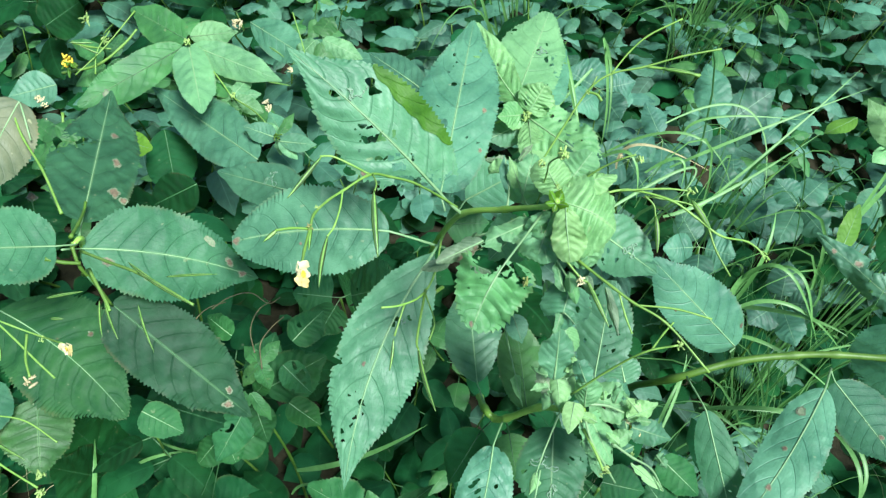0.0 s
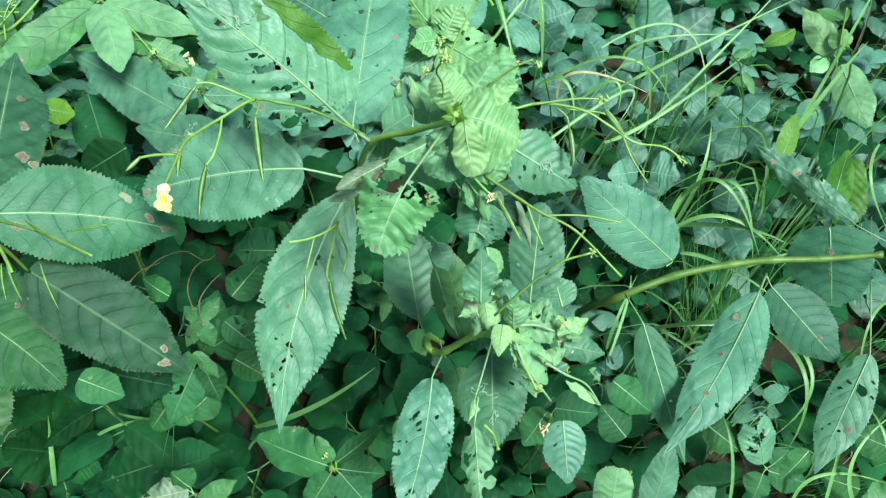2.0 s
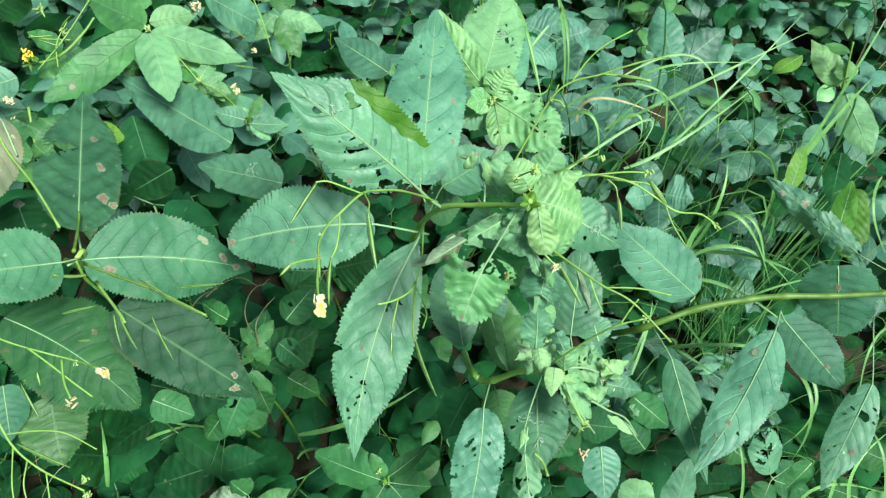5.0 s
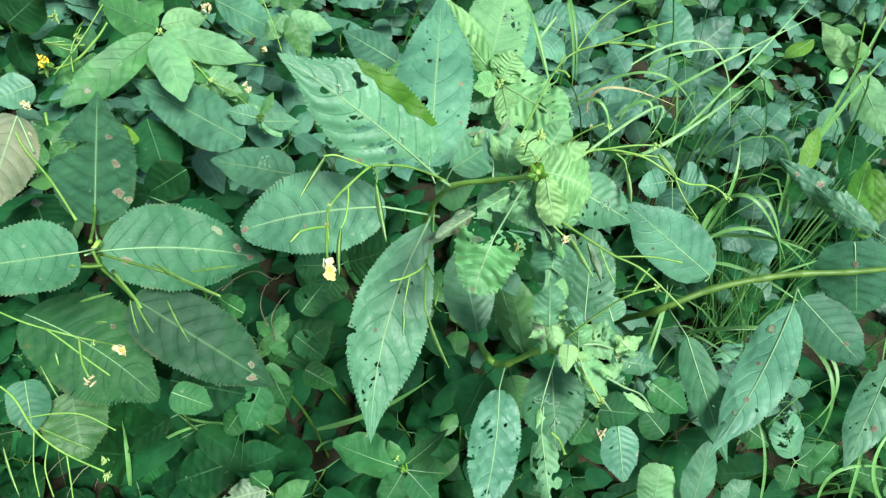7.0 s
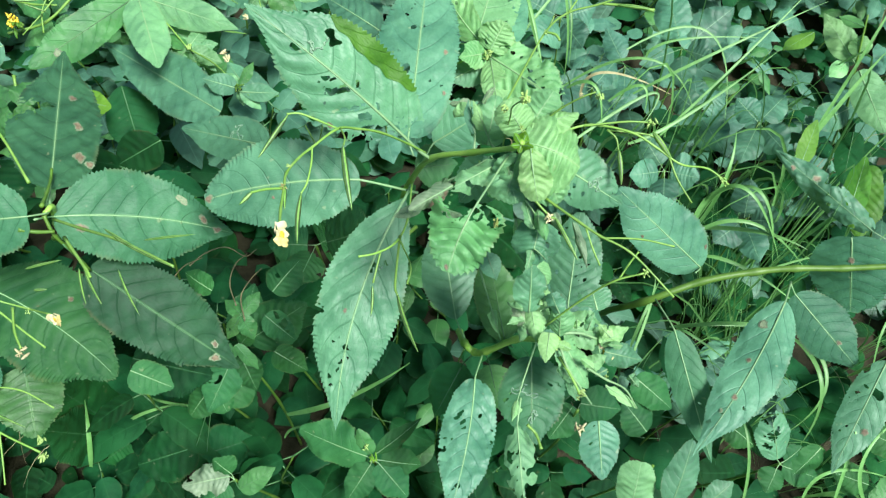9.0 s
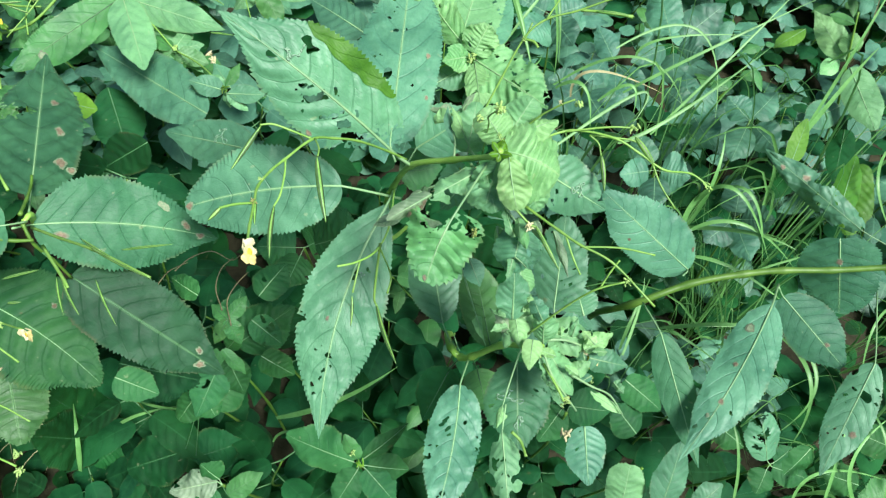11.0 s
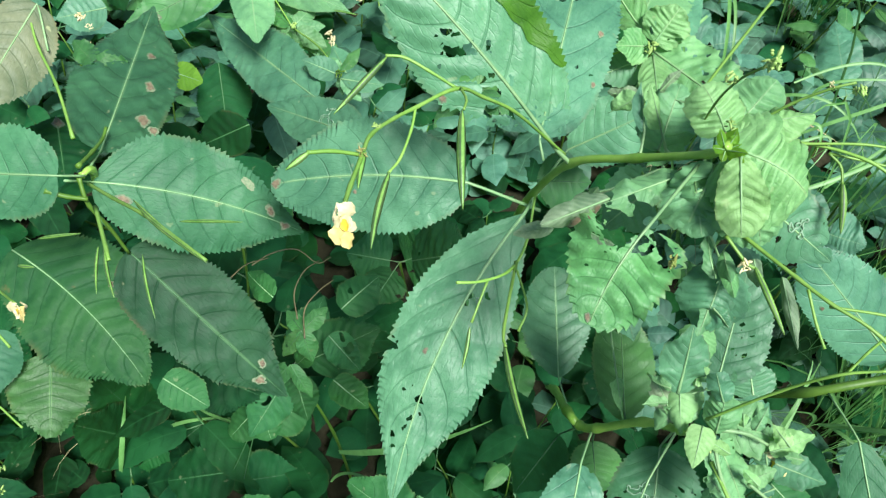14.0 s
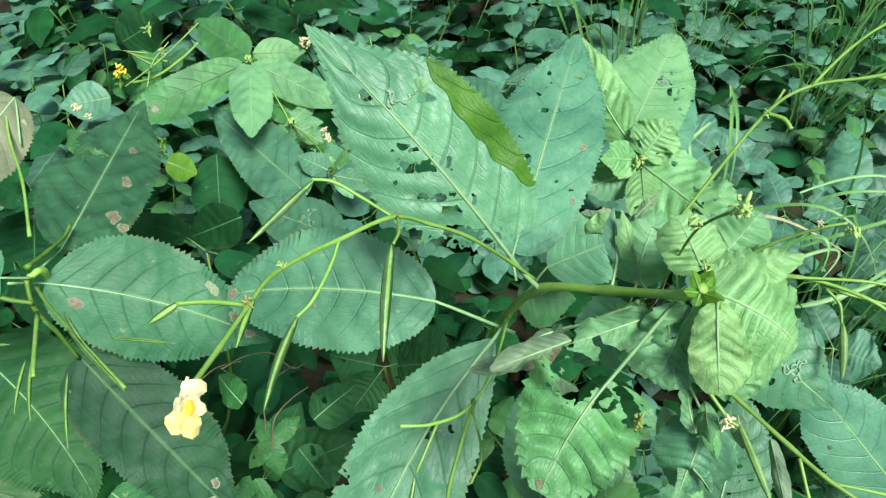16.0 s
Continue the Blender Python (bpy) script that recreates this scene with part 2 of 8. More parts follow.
def mesh_object(name, verts, faces, mats, uvs=None, slots=None, smooth=True):
    me = bpy.data.meshes.new(name)
    me.from_pydata([tuple(v) for v in verts], [], faces)
    for mt in mats:
        me.materials.append(mt)
    if uvs is not None:
        layer = me.uv_layers.new(name="UVMap")
        flat = np.array(uvs, dtype=np.float32)
        idx = np.zeros(len(me.loops), dtype=np.int32)
        me.loops.foreach_get("vertex_index", idx)
        layer.data.foreach_set("uv", flat[idx].ravel())
    if slots is not None:
        me.polygons.foreach_set("material_index", slots)
    if smooth:
        me.polygons.foreach_set("use_smooth", [True] * len(me.polygons))
    me.update()
    return new(name, me)


def under(ob, parent, label=""):
    """Makes ob a part of parent."""
    ob.parent = parent
    ob.matrix_parent_inverse = parent.matrix_basis.inverted() if parent.parent is None else Matrix.Identity(4)
    return tagged(ob, label)


def smooth_path(points, n):
    """n points of a Catmull-Rom curve through the given ones."""
    pts = [V(p) for p in points]
    if len(pts) == 2:
        return [pts[0].lerp(pts[1], i / (n - 1)) for i in range(n)]
    ext = [pts[0] * 2 - pts[1]] + pts + [pts[-1] * 2 - pts[-2]]
    out = []
    for i in range(n):
        s = i / (n - 1) * (len(pts) - 1)
        k = min(int(s), len(pts) - 2)
        f = s - k
        a, b, c, d = ext[k:k + 4]
        out.append(0.5 * ((2 * b) + (c - a) * f + (2 * a - 5 * b + 4 * c - d) * f * f + (3 * b - a - 3 * c + d) * f ** 3))
    return out


def tube_data(path, radii, sides=8, bumps=0.0, seed=0):
    rng = random.Random(seed)
    verts, faces = [], []
    n = len(path)
    ref = V((0.31, 0.17, 0.93))
    for i, p in enumerate(path):
        d = (path[min(i + 1, n - 1)] - path[max(i - 1, 0)]).normalized()
        a = d.cross(ref).normalized()
        b = d.cross(a)
        r = radii[i] * (1 + bumps * rng.uniform(-1, 1))
        for k in range(sides):
            w = 2 * math.pi * k / sides
            verts.append(p + a * (r * math.cos(w)) + b * (r * math.sin(w)))
    for i in range(n - 1):
        for k in range(sides):
            k2 = (k + 1) % sides
            faces.append((i * sides + k, i * sides + k2, (i + 1) * sides + k2, (i + 1) * sides + k))
    faces.append(tuple(range(sides))[::-1])
    faces.append(tuple(range((n - 1) * sides, n * sides)))
    return verts, faces


def tube(name, points, r0, r1, mat, n=0, sides=8, bumps=0.04, swell=0.0):
    n = n or max(6, 6 * (len(points) - 1))
    path = smooth_path(points, n)
    knots = len(points) - 1
    radii = []
    for i in range(n):
        f = i / (n - 1)
        near = abs(f * knots - round(f * knots))
        radii.append((r0 + (r1 - r0) * f) * (1 + swell * math.exp(-(near / 0.12) ** 2)))
    verts, faces = tube_data(path, radii, sides, bumps, len(points) + n)
    return mesh_object(name, verts, faces, [mat])


class Blade:
    """The surface of one leaf: at(u, v, lift) with u from base to tip and v from -1 to 1 across."""

    def __init__(self, base, tip, facing, width, sag=0.0, bow=0.0, fold=0.15, wave=0.05, p=0.75, q=0.85, tooth=0.08, pucker=0.042, pairs=8.0, curl=0.0, crumple=0.05, acute=0.35, skew=0.0, seed=1):
        self.crumple, self.acute, self.skew = crumple, acute, skew
        self.base, axis = V(base), V(tip) - V(base)
        self.length = axis.length
        self.x = axis.normalized()
        self.n = (V(facing) - self.x * V(facing).dot(self.x)).normalized()
        self.y = self.n.cross(self.x)
        self.w, self.sag, self.bow, self.fold, self.wave = width / 2, sag, bow, fold, wave
        self.p, self.q, self.tooth, self.pucker, self.pairs, self.curl = p, q, tooth, pucker, pairs, curl
        self.top = (p / (p + q)) ** p * (q / (p + q)) ** q
        self.k = seed * 1.7

    def half(self, u):
        u = min(max(u, 0.0), 1.0)
        s = min(max((u - 0.7) / 0.24, 0.0), 1.0)
        return (1 - self.acute * s * s * (3 - 2 * s)) * self.w * (u ** self.p) * ((1 - u) ** self.q) / self.top

    def at(self, u, v, lift=0.0, jag=0.0):
        h = self.half(u) * (1 + jag * abs(v) ** 8) * (1 + (self.skew if v > 0 else -self.skew))
        h *= 1 + 0.06 * math.sin(7 * u + self.k + (2 if v > 0 else 0))
        a = abs(v)
        phase = (u - 0.09 * a - 0.15 * a * a) * self.pairs
        quilt = self.pucker * self.w * (math.sin(math.pi * (phase - 0.5)) ** 2 - 0.5) * math.sin(math.pi * min(a * 1.05, 1.0)) * math.sin(math.pi * u)
        z = -self.fold * a * a * h - self.curl * a ** 3 * h + quilt
        z += self.wave * self.w * a * math.sin(11 * u + self.k + (1.9 if v > 0 else 0)) * math.sin(math.pi * u)
        z += 0.4 * self.wave * self.w * a * a * math.sin(27 * u + 2.3 * self.k + (0.8 if v > 0 else 0)) * math.sin(math.pi * u)
        z += self.sag * self.length * 4 * u * (1 - u)
        if self.crumple:
            q = (self.length * u / 0.011 + self.k, h * v / 0.011, self.k)
            z += self.crumple * self.w * (noise.noise(q) + 0.5 * noise.noise((q[0] * 2.3, q[1] * 2.3, 4.0))) * min(1.0, 1.6 * a + 0.15)
        s = self.bow * self.length * 4 * u * (1 - u)
        return self.base + self.x * (self.length * u - 0.12 * h * a * a) + self.y * (h * v + s) + self.n * (z + lift)


def uneaten(b, u, v, holes, chew, seed):
    """Above zero where a blade is whole, below zero where it is eaten away between the veins."""
    x, y = u * b.length, v * b.half(u)
    rest = 0.01
    way = 1 if v > 0 else -1
    for hu, hv, hr in holes:
        dx, dy = x - hu * b.length, y - hv * b.half(u)
        if abs(dx) + abs(dy) > 5 * hr + 0.001:
            continue
        along, over = 0.75 * dx + 0.66 * way * dy, 0.66 * dx - 0.75 * way * dy
        wob = 1 + 0.9 * noise.noise((x / 0.0016, y / 0.0016, seed)) + 0.5 * noise.noise((x / 0.0006, y / 0.0006, seed))
        rest = min(rest, max(abs(along) * 0.62, abs(over) * 1.25) - hr * wob)
    if chew and abs(v) > 0.05:
        e = noise.noise((x / 0.013, y / 0.011, seed * 3.1)) + 0.6 * noise.noise((x / 0.0045, y / 0.004, seed * 5.3))
        rest = min(rest, 0.004 * (0.78 - 2.6 * chew * (0.45 + 0.6 * abs(v)) - e))
    return rest


def cut_away(verts, uvs, faces, left):
    """Clips the faces along the line where left is zero; the cut points are added to verts and uvs."""
    cuts, out = {}, []
    for f in faces:
        inside = [left[q] > 0 for q in f]
        if all(inside):
            out.append(f)
        elif any(inside):
            ring = []
            for n, q in enumerate(f):
                r = f[(n + 1) % len(f)]
                if left[q] > 0:
                    ring.append(q)
                if (left[q] > 0) != (left[r] > 0):
                    key = (min(q, r), max(q, r))
                    if key not in cuts:
                        w = left[q] / (left[q] - left[r])
                        cuts[key] = len(verts)
                        verts.append(verts[q].lerp(verts[r], w))
                        uvs.append((uvs[q][0] + (uvs[r][0] - uvs[q][0]) * w, uvs[q][1] + (uvs[r][1] - uvs[q][1]) * w))
                    ring.append(cuts[key])
            if len(ring) > 2:
                out.append(tuple(ring))
    return out


def leaf(plant, base, tip, facing, width, mat=None, petiole=None, holes=(), pecks=0, chew=0.0, rib=0.0009, seed=1, label="", **shape):
    """A toothed leaf with its midrib and stalk, as a part of a plant. holes: (u, v, radius) bites; pecks: the number of pinholes; chew: share eaten along the edges."""
    b = Blade(base, tip, facing, width, seed=seed, **shape)
    # teeth are spaced evenly along the margin
    margin, last = [0.0], (0.0, 0.0)
    for i in range(1, 121):
        spot = (b.length * i / 120, b.half(i / 120))
        margin.append(margin[-1] + math.dist(spot, last))
        last = spot
    teeth = min(64, max(9, int(margin[-1] / 0.0023)))
    b.tooth *= 0.95
    heart = b.at(0.45, 0.0)
    pick = random.Random(seed + 7)
    spots = [(pick.uniform(0.15, 0.9), pick.choice((-1, 1)) * pick.uniform(0.15, 0.85)) for _ in range(1 + pecks // 6)]
    holes = list(holes)
    for k in range(pecks):
        hu, hv = spots[k % len(spots)]
        holes.append((hu + pick.gauss(0, 0.004) / b.length, hv + pick.gauss(0, 0.003) / max(b.half(hu), 0.003), pick.choice((0.0003, 0.0004, 0.0006, 0.0009))))
    fine = bool(holes) or chew > 0
    rough = b.crumple > 0.1
    nu = 4 * teeth
    if fine:
        nu = max(nu, 96)
    if b.pucker > 0.05:
        nu = max(nu, int(10 * b.pairs))
    nv = 34 if fine else (20 if rough else 14)
    rng = random.Random(seed)
    size = [rng.uniform(0.55, 1.35) for _ in range(2 * teeth + 2)]
    verts, uvs, left = [], [], []
    for i in range(nu + 1):
        u = 0.55 * i / nu + 0.45 * (0.5 - 0.5 * math.cos(math.pi * i / nu))
        at = np.interp(u * 120, range(121), margin) / margin[-1] * teeth
        k, saw = min(int(at), teeth - 1), at % 1.0
        for j in range(nv + 1):
            v = 2 * j / nv - 1
            spot = b.at(u, v)
            out = b.tooth * saw * size[2 * k + (1 if v > 0 else 0)] * b.w * min(1.0, 6 * u) * abs(v) ** 8
            verts.append(spot + (spot - heart).normalized() * out)
            uvs.append((u, 0.5 + v / 2))
            if fine:
                left.append(uneaten(b, u, v, holes, chew, seed))
    faces = [(i * (nv + 1) + j, (i + 1) * (nv + 1) + j, (i + 1) * (nv + 1) + j + 1, i * (nv + 1) + j + 1) for i in range(nu) for j in range(nv)]
    if fine:
        faces = cut_away(verts, uvs, faces, left)
    ob = mesh_object("leaf", verts, faces, [mat or LEAF], uvs)
    under(ob, plant, label)
    path = [b.at(u, 0.0, 0.0001) for u in np.linspace(0.0, 0.97, 14)]
    if petiole is not None:
        start = smooth_path([petiole, b.base, b.at(0.12, 0, 0.0)], 9)[:5]
        path = start + path[1:]
    if not rib:
        return ob, b
    n = len(path)
    radii = [rib * 0.46 * (1.4 - 1.25 * i / (n - 1)) for i in range(n)]
    vs, fs = tube_data(path, radii, 6)
    under(mesh_object("midrib", vs, fs, [LOWRIB if mat in (LOW, FRESH, SHADED_DEEP) else VEIN]), ob)
    return ob, b


def patch(leaf_ob, b, u, v, size, mat, seed=1, name="brown_spot"):
    """An irregular dry patch on a blade, with a pale rim."""
    h = max(b.half(u), 0.002)
    for rim, m, lift in ((1.0, RIM if mat is BROWN else mat, 0.00035), (0.66, mat, 0.0006)):
        n = 26
        verts = [b.at(u, v, lift)]
        for k in range(n):
            w = 2 * math.pi * k / n
            r = rim * size * (0.85 + 0.3 * noise.noise((1.3 * math.cos(w), 1.3 * math.sin(w), seed * 3.7)) + 0.3 * noise.noise((3.6 * math.cos(w), 3.6 * math.sin(w), seed * 3.7 + rim)))
            verts.append(b.at(u + r * math.cos(w) / b.length, v + r * 0.8 * math.sin(w) / h, lift))
        faces = [(0, 1 + k, 1 + (k + 1) % n) for k in range(n)]
        under(mesh_object(name, verts, faces, [m]), leaf_ob)


def edge_strip(leaf_ob, b, u0, u1, inner, mat, label, nu=44, nv=6):
    """The turned-up margin on the v < 0 side of a blade, from u0 to u1, with a wavy inner border."""
    verts, uvs = [], []
    for i in range(nu + 1):
        u = u0 + (u1 - u0) * i / nu
        wide = (1 - inner) * math.sin(math.pi * i / nu) ** 0.55 * (1 + 0.3 * noise.noise((u * 16, 3.0, 1.0)))
        for j in range(nv + 1):
            f = j / nv
            v = -1.03 + wide * f
            verts.append(b.at(u, v, 0.0004 + 0.0012 * (1 - f) ** 2 * math.sin(math.pi * i / nu), 0.05 * (i % 2) if j == 0 else 0.0))
            uvs.append((u, 0.5 + 0.45 * f))
    faces = [(i * (nv + 1) + j, (i + 1) * (nv + 1) + j, (i + 1) * (nv + 1) + j + 1, i * (nv + 1) + j + 1) for i in range(nu) for j in range(nv)]
    return under(mesh_object("leaf_margin", verts, faces, [mat], uvs), leaf_ob, label)


def mine(leaf_ob, b, u, v, size, seed=1, steps=38):
    """A pale winding track of a leaf miner on a blade."""
    rng = random.Random(seed)
    h = max(b.half(u), 0.002)
    x, y, a = 0.0, 0.0, rng.uniform(0, 6)
    path = []
    for k in range(steps):
        a += rng.uniform(-1.5, 1.7)
        x += size * 0.16 * math.cos(a) - x * 0.06
        y += size * 0.16 * math.sin(a) - y * 0.06
        path.append(b.at(u + x / b.length, v + y / h, 0.0003))
    vs, fs = tube_data(smooth_path(path, steps * 2), [0.00032 + 0.00014 * math.sin(k * 0.9) for k in range(steps * 2)], 5)
    return under(mesh_object("leaf_mine", vs, fs, [MINE]), leaf_ob)


def pod(plant, top, end, radius=0.0016, open_seam=True, seed=1):
    """A slender ribbed seed capsule that hangs from top to end, with its thin stalk above."""
    n, sides = 16, 10
    top, end = V(top), V(end)
    d = end - top
    side = d.cross(V((0.2, 0.9, 0.4))).normalized()
    path = [top + d * (i / (n - 1)) + side * (0.03 * d.length * math.sin(math.pi * i / (n - 1))) for i in range(n)]
    radii = [0.8 * radius * max(0.12, math.sin(math.pi * min(1, (i / (n - 1)) ** 0.8)) ** 0.6) for i in range(n)]
    vs, fs = tube_data(path, radii, sides)
    for i in range(n):
        for k in range(0, sides, 2):
            q = i * sides + k
            vs[q] = vs[q].lerp(path[i], 0.22)
    slots = [1 if f < sides * (n - 1) and (f % sides in (1, 5, 8) or (open_seam and f % sides == 6 and sides * 2 < f < sides * (n - 4))) else 0 for f in range(len(fs))]
    return under(mesh_object("seed_pod", vs, fs, [POD, SEAM], slots=slots), plant)


def bud(plant, at, size=0.002, seed=1, mat=None, name="bud"):
    """A small knobbly bud with its scales."""
    rng = random.Random(seed)
    bm = bmesh.new()
    for k in range(11):
        m = Matrix.Translation(V(at) + V((rng.uniform(-1, 1), rng.uniform(-1, 1), rng.uniform(-1, 1))) * size)
        m = m @ Euler((rng.uniform(0, 3), rng.uniform(0, 3), 0)).to_matrix().to_4x4() @ Matrix.Diagonal((0.5, 0.5, rng.uniform(1.2, 2.0), 1))
        bmesh.ops.create_uvsphere(bm, u_segments=6, v_segments=4, radius=size * rng.uniform(0.35, 0.7), matrix=m)
    me = bpy.data.meshes.new(name)
    bm.to_mesh(me)
    bm.free()
    me.materials.append(mat or BUD)
    me.polygons.foreach_set("use_smooth", [True] * len(me.polygons))
    return under(new(name, me), plant)


def petal(parent, b, mat, name="petal", label=""):
    verts, faces, uvs = [], [], []
    nu, nv = 10, 8
    for i in range(nu + 1):
        for j in range(nv + 1):
            verts.append(b.at(i / nu, 2 * j / nv - 1))
            uvs.append((i / nu, j / nv))
    for i in range(nu):
        for j in range(nv):
            a = i * (nv + 1) + j
            faces.append((a, a + nv + 1, a + nv + 2, a + 1))
    return under(mesh_object(name, verts, faces, [mat], uvs), parent, label)


def flower(plant, top, down, facing, size):
    """A small spurred balsam flower: funnel with spur, hood and two lobed lower petals."""
    top, f = V(top), V(facing).normalized()
    d = V(down).normalized()
    f = (f - d * f.dot(d)).normalized()
    s = f.cross(d)
    back = top + d * (size * 0.35) - f * (size * 0.5)
    mouth = top + d * (size * 0.5)
    path = smooth_path([back - d * size * 0.5, back, mouth - f * size * 0.1, mouth + f * size * 0.1], 14)
    radii = [size * (0.04 + 0.22 * (i / 13) ** 1.8) for i in range(14)]
    vs, fs = tube_data(path, radii, 12)
    body = under(mesh_object("flower", vs, fs[:-1], [PETAL]), plant, "small pale cream balsam flower with yellow throat")
    common = dict(p=0.45, q=0.4, tooth=0.0, pucker=0.0, fold=0.3, crumple=0.1, acute=0.0)
    petal(body, Blade(mouth - d * size * 0.1, mouth - d * size * 0.62 + f * size * 0.2, f, size * 0.62, wave=0.2, **common), PETAL, "hood")
    for k in (-1, 1):
        petal(body, Blade(mouth + d * size * 0.05 + s * (k * size * 0.05), mouth + d * size * 0.72 + s * (k * size * 0.26) + f * size * 0.15, f, size * 0.52, wave=0.35, seed=k + 3, **common), CREAM, "lower_petal")
        petal(body, Blade(mouth, mouth + d * size * 0.05 + s * (k * size * 0.42) + f * size * 0.12, f, size * 0.36, wave=0.3, seed=k + 5, **common), PETAL, "side_petal")
    petal(body, Blade(mouth - d * size * 0.12 + f * size * 0.04, mouth + d * size * 0.26 + f * size * 0.16, f, size * 0.3, wave=0.1, **common), THROAT, "throat", "orange-yellow throat")
    return body


def stalk(plant, points, r0=0.0009, r1=0.0006, name="flower_stalk", mat=None):
    return under(tube(name, points, r0, r1, mat or STALK, sides=6, swell=0.25), plant)


def main_stem(plant, points, r0, r1, mat=None):
    return under(tube("stem", points, r0, r1, mat or STEM, n=14 * (len(points) - 1), sides=12, bumps=0.03, swell=0.3), plant)


def thing(name, at, label, category, group="", kind=""):
    return tagged(under_root(name, at), label, category, group, kind)


def under_root(name, at):
    ob = new(name)
    ob.empty_display_size = 0.02
    ob.matrix_basis = Matrix.Translation(V(at))
    return ob


def grass_blade_data(base, over, end, width, facing, n=12):
    """A folded, tapering blade along a curve from base over a height to its end."""
    bend = over * 2 - (base + end) * 0.5 if over is not None else (base + end) * 0.5
    path = [base * (1 - i / (n - 1)) ** 2 + bend * (2 * i / (n - 1) * (1 - i / (n - 1))) + end * (i / (n - 1)) ** 2 for i in range(n)]
    verts, faces = [], []
    for i, p in enumerate(path):
        f = i / (n - 1)
        d = (path[min(i + 1, n - 1)] - path[max(i - 1, 0)]).normalized()
        s = d.cross(V(facing)).normalized()
        nn = s.cross(d)
        w = width / 2 * (1 - f ** 2.5) * (0.6 + 0.4 * min(1, f * 6)) + 0.0001
        verts += [p - s * w, p - nn * (w * 0.35), p + s * w]
    for i in range(n - 1):
        a = i * 3
        faces += [(a, a + 1, a + 4, a + 3), (a + 1, a + 2, a + 5, a + 4)]
    return verts, faces


def grass_blade(tuft, points, width, facing=(0, -0.6, 0.8), mat=None):
    vs, fs = grass_blade_data(V(points[0]), V(points[1]) if len(points) > 2 else None, V(points[-1]), width, facing, 18)
    return under(mesh_object("blade", vs, fs, [mat or GRASS]), tuft)


# ---- ground ----
def ground_height(x, y):
    return 0.02 * noise.noise((x * 3.0, y * 3.0, 0.3)) + 0.006 * noise.noise((x * 19.0, y * 19.0, 2.0))


def build_ground():
    line = [-60, -20, -8, -4, -2] + [v / 40 for v in range(-60, 81)] + [2.5, 4, 8, 20, 60]
    n = len(line)
    verts = [(x, y, ground_height(x, y)) for y in line for x in line]
    faces = [(j * n + i, j * n + i + 1, (j + 1) * n + i + 1, (j + 1) * n + i) for j in range(n - 1) for i in range(n - 1)]
    return tagged(mesh_object("ground", verts, faces, [SOIL]), "dark damp soil with leaf litter under the plants", "ground", "", "structure")


build_ground()

# ---- the plants that can be told apart ----

a_plant = thing("balsam_plant", (-0.0008, 0.4371, 0.1187), "small balsam plant with chewed toothed leaves, pods and a cream flower", "plant")
main_stem(a_plant, [(-0.0008, 0.4371, 0.1187), (-0.0115, 0.2954, 0.3367), (-0.0068, 0.2362, 0.4761), (-0.0015, 0.2280, 0.5062), (0.0092, 0.2088, 0.5509), (0.0272, 0.1935, 0.5737), (0.0417, 0.1776, 0.5960), (0.0445, 0.1750, 0.6027)], 0.0020, 0.0010, SHOOT)
ob, b = leaf(a_plant, (-0.0047, 0.2123, 0.5142), (-0.0491, 0.1071, 0.4591), (-0.0045, -0.5519, 0.8339), 0.0423, petiole=(-0.0006, 0.2270, 0.5057), sag=0.03, bow=-0.063, p=0.95, q=1.1, acute=0.3, holes=[(0.66, 0.0, 0.0014), (0.73, -0.1, 0.0009), (0.76, -0.15, 0.0008), (0.8, -0.55, 0.0009), (0.83, -0.5, 0.0007), (0.7, 0.1, 0.0006), (0.57, -1.0, 0.0025)], rib=0.0014, seed=1, pecks=10)
patch(ob, b, 0.52, -0.25, 0.0016, BROWN, 3)
mine(ob, b, 0.3, 0.3, 0.005, 4, 10)
ob, b = leaf(a_plant, (-0.0282, 0.2218, 0.5193), (-0.1130, 0.2238, 0.5069), (-0.1266, -0.5729, 0.8098), 0.0445, petiole=(0.0021, 0.2222, 0.5029), sag=0.03, bow=-0.04, p=0.5, q=0.5, rib=0.0012, seed=2, acute=0.1)
patch(ob, b, 0.97, 0.0, 0.003, BROWN, 5)
patch(ob, b, 0.55, 0.3, 0.0012, BROWN, 6)
ob, b = leaf(a_plant, (0.0025, 0.2090, 0.5591), (-0.0652, 0.2427, 0.6203), (0.2193, -0.7423, 0.6332), 0.0424, petiole=(0.0097, 0.2082, 0.5506), sag=0.04, bow=-0.02, p=0.65, q=0.85, chew=0.07, pucker=0.06, seed=5, holes=[(0.45, 0.1, 0.0015), (0.5, 0.35, 0.0018), (0.42, -0.15, 0.001), (0.55, 0.2, 0.0012), (0.3, 0.3, 0.002), (0.25, 0.5, 0.0022), (0.2, 0.3, 0.0018), (0.28, -0.1, 0.001), (0.03, 0.7, 0.008), (0.1, 0.75, 0.0075), (0.17, 0.9, 0.0065), (0.1, 0.25, 0.0028), (0.16, 0.3, 0.0022), (0.27, 1.0, 0.004), (0.05, -0.4, 0.004), (0.36, 0.3, 0.0014), (0.47, 0.22, 0.0013), (0.52, 0.08, 0.0008), (0.4, 0.45, 0.0011), (0.36, 1.0, 0.0022), (0.34, 0.1, 0.0009)], rib=0.0015, skew=-0.09, acute=0.45, pecks=6)
mine(ob, b, 0.66, -0.55, 0.006, 9)
patch(ob, b, 0.42, 0.93, 0.002, BROWN, 7)
edge_strip(ob, b, 0.2, 0.72, 0.62, UNDER, "upturned leaf margin, light through it put into its yellow-green")
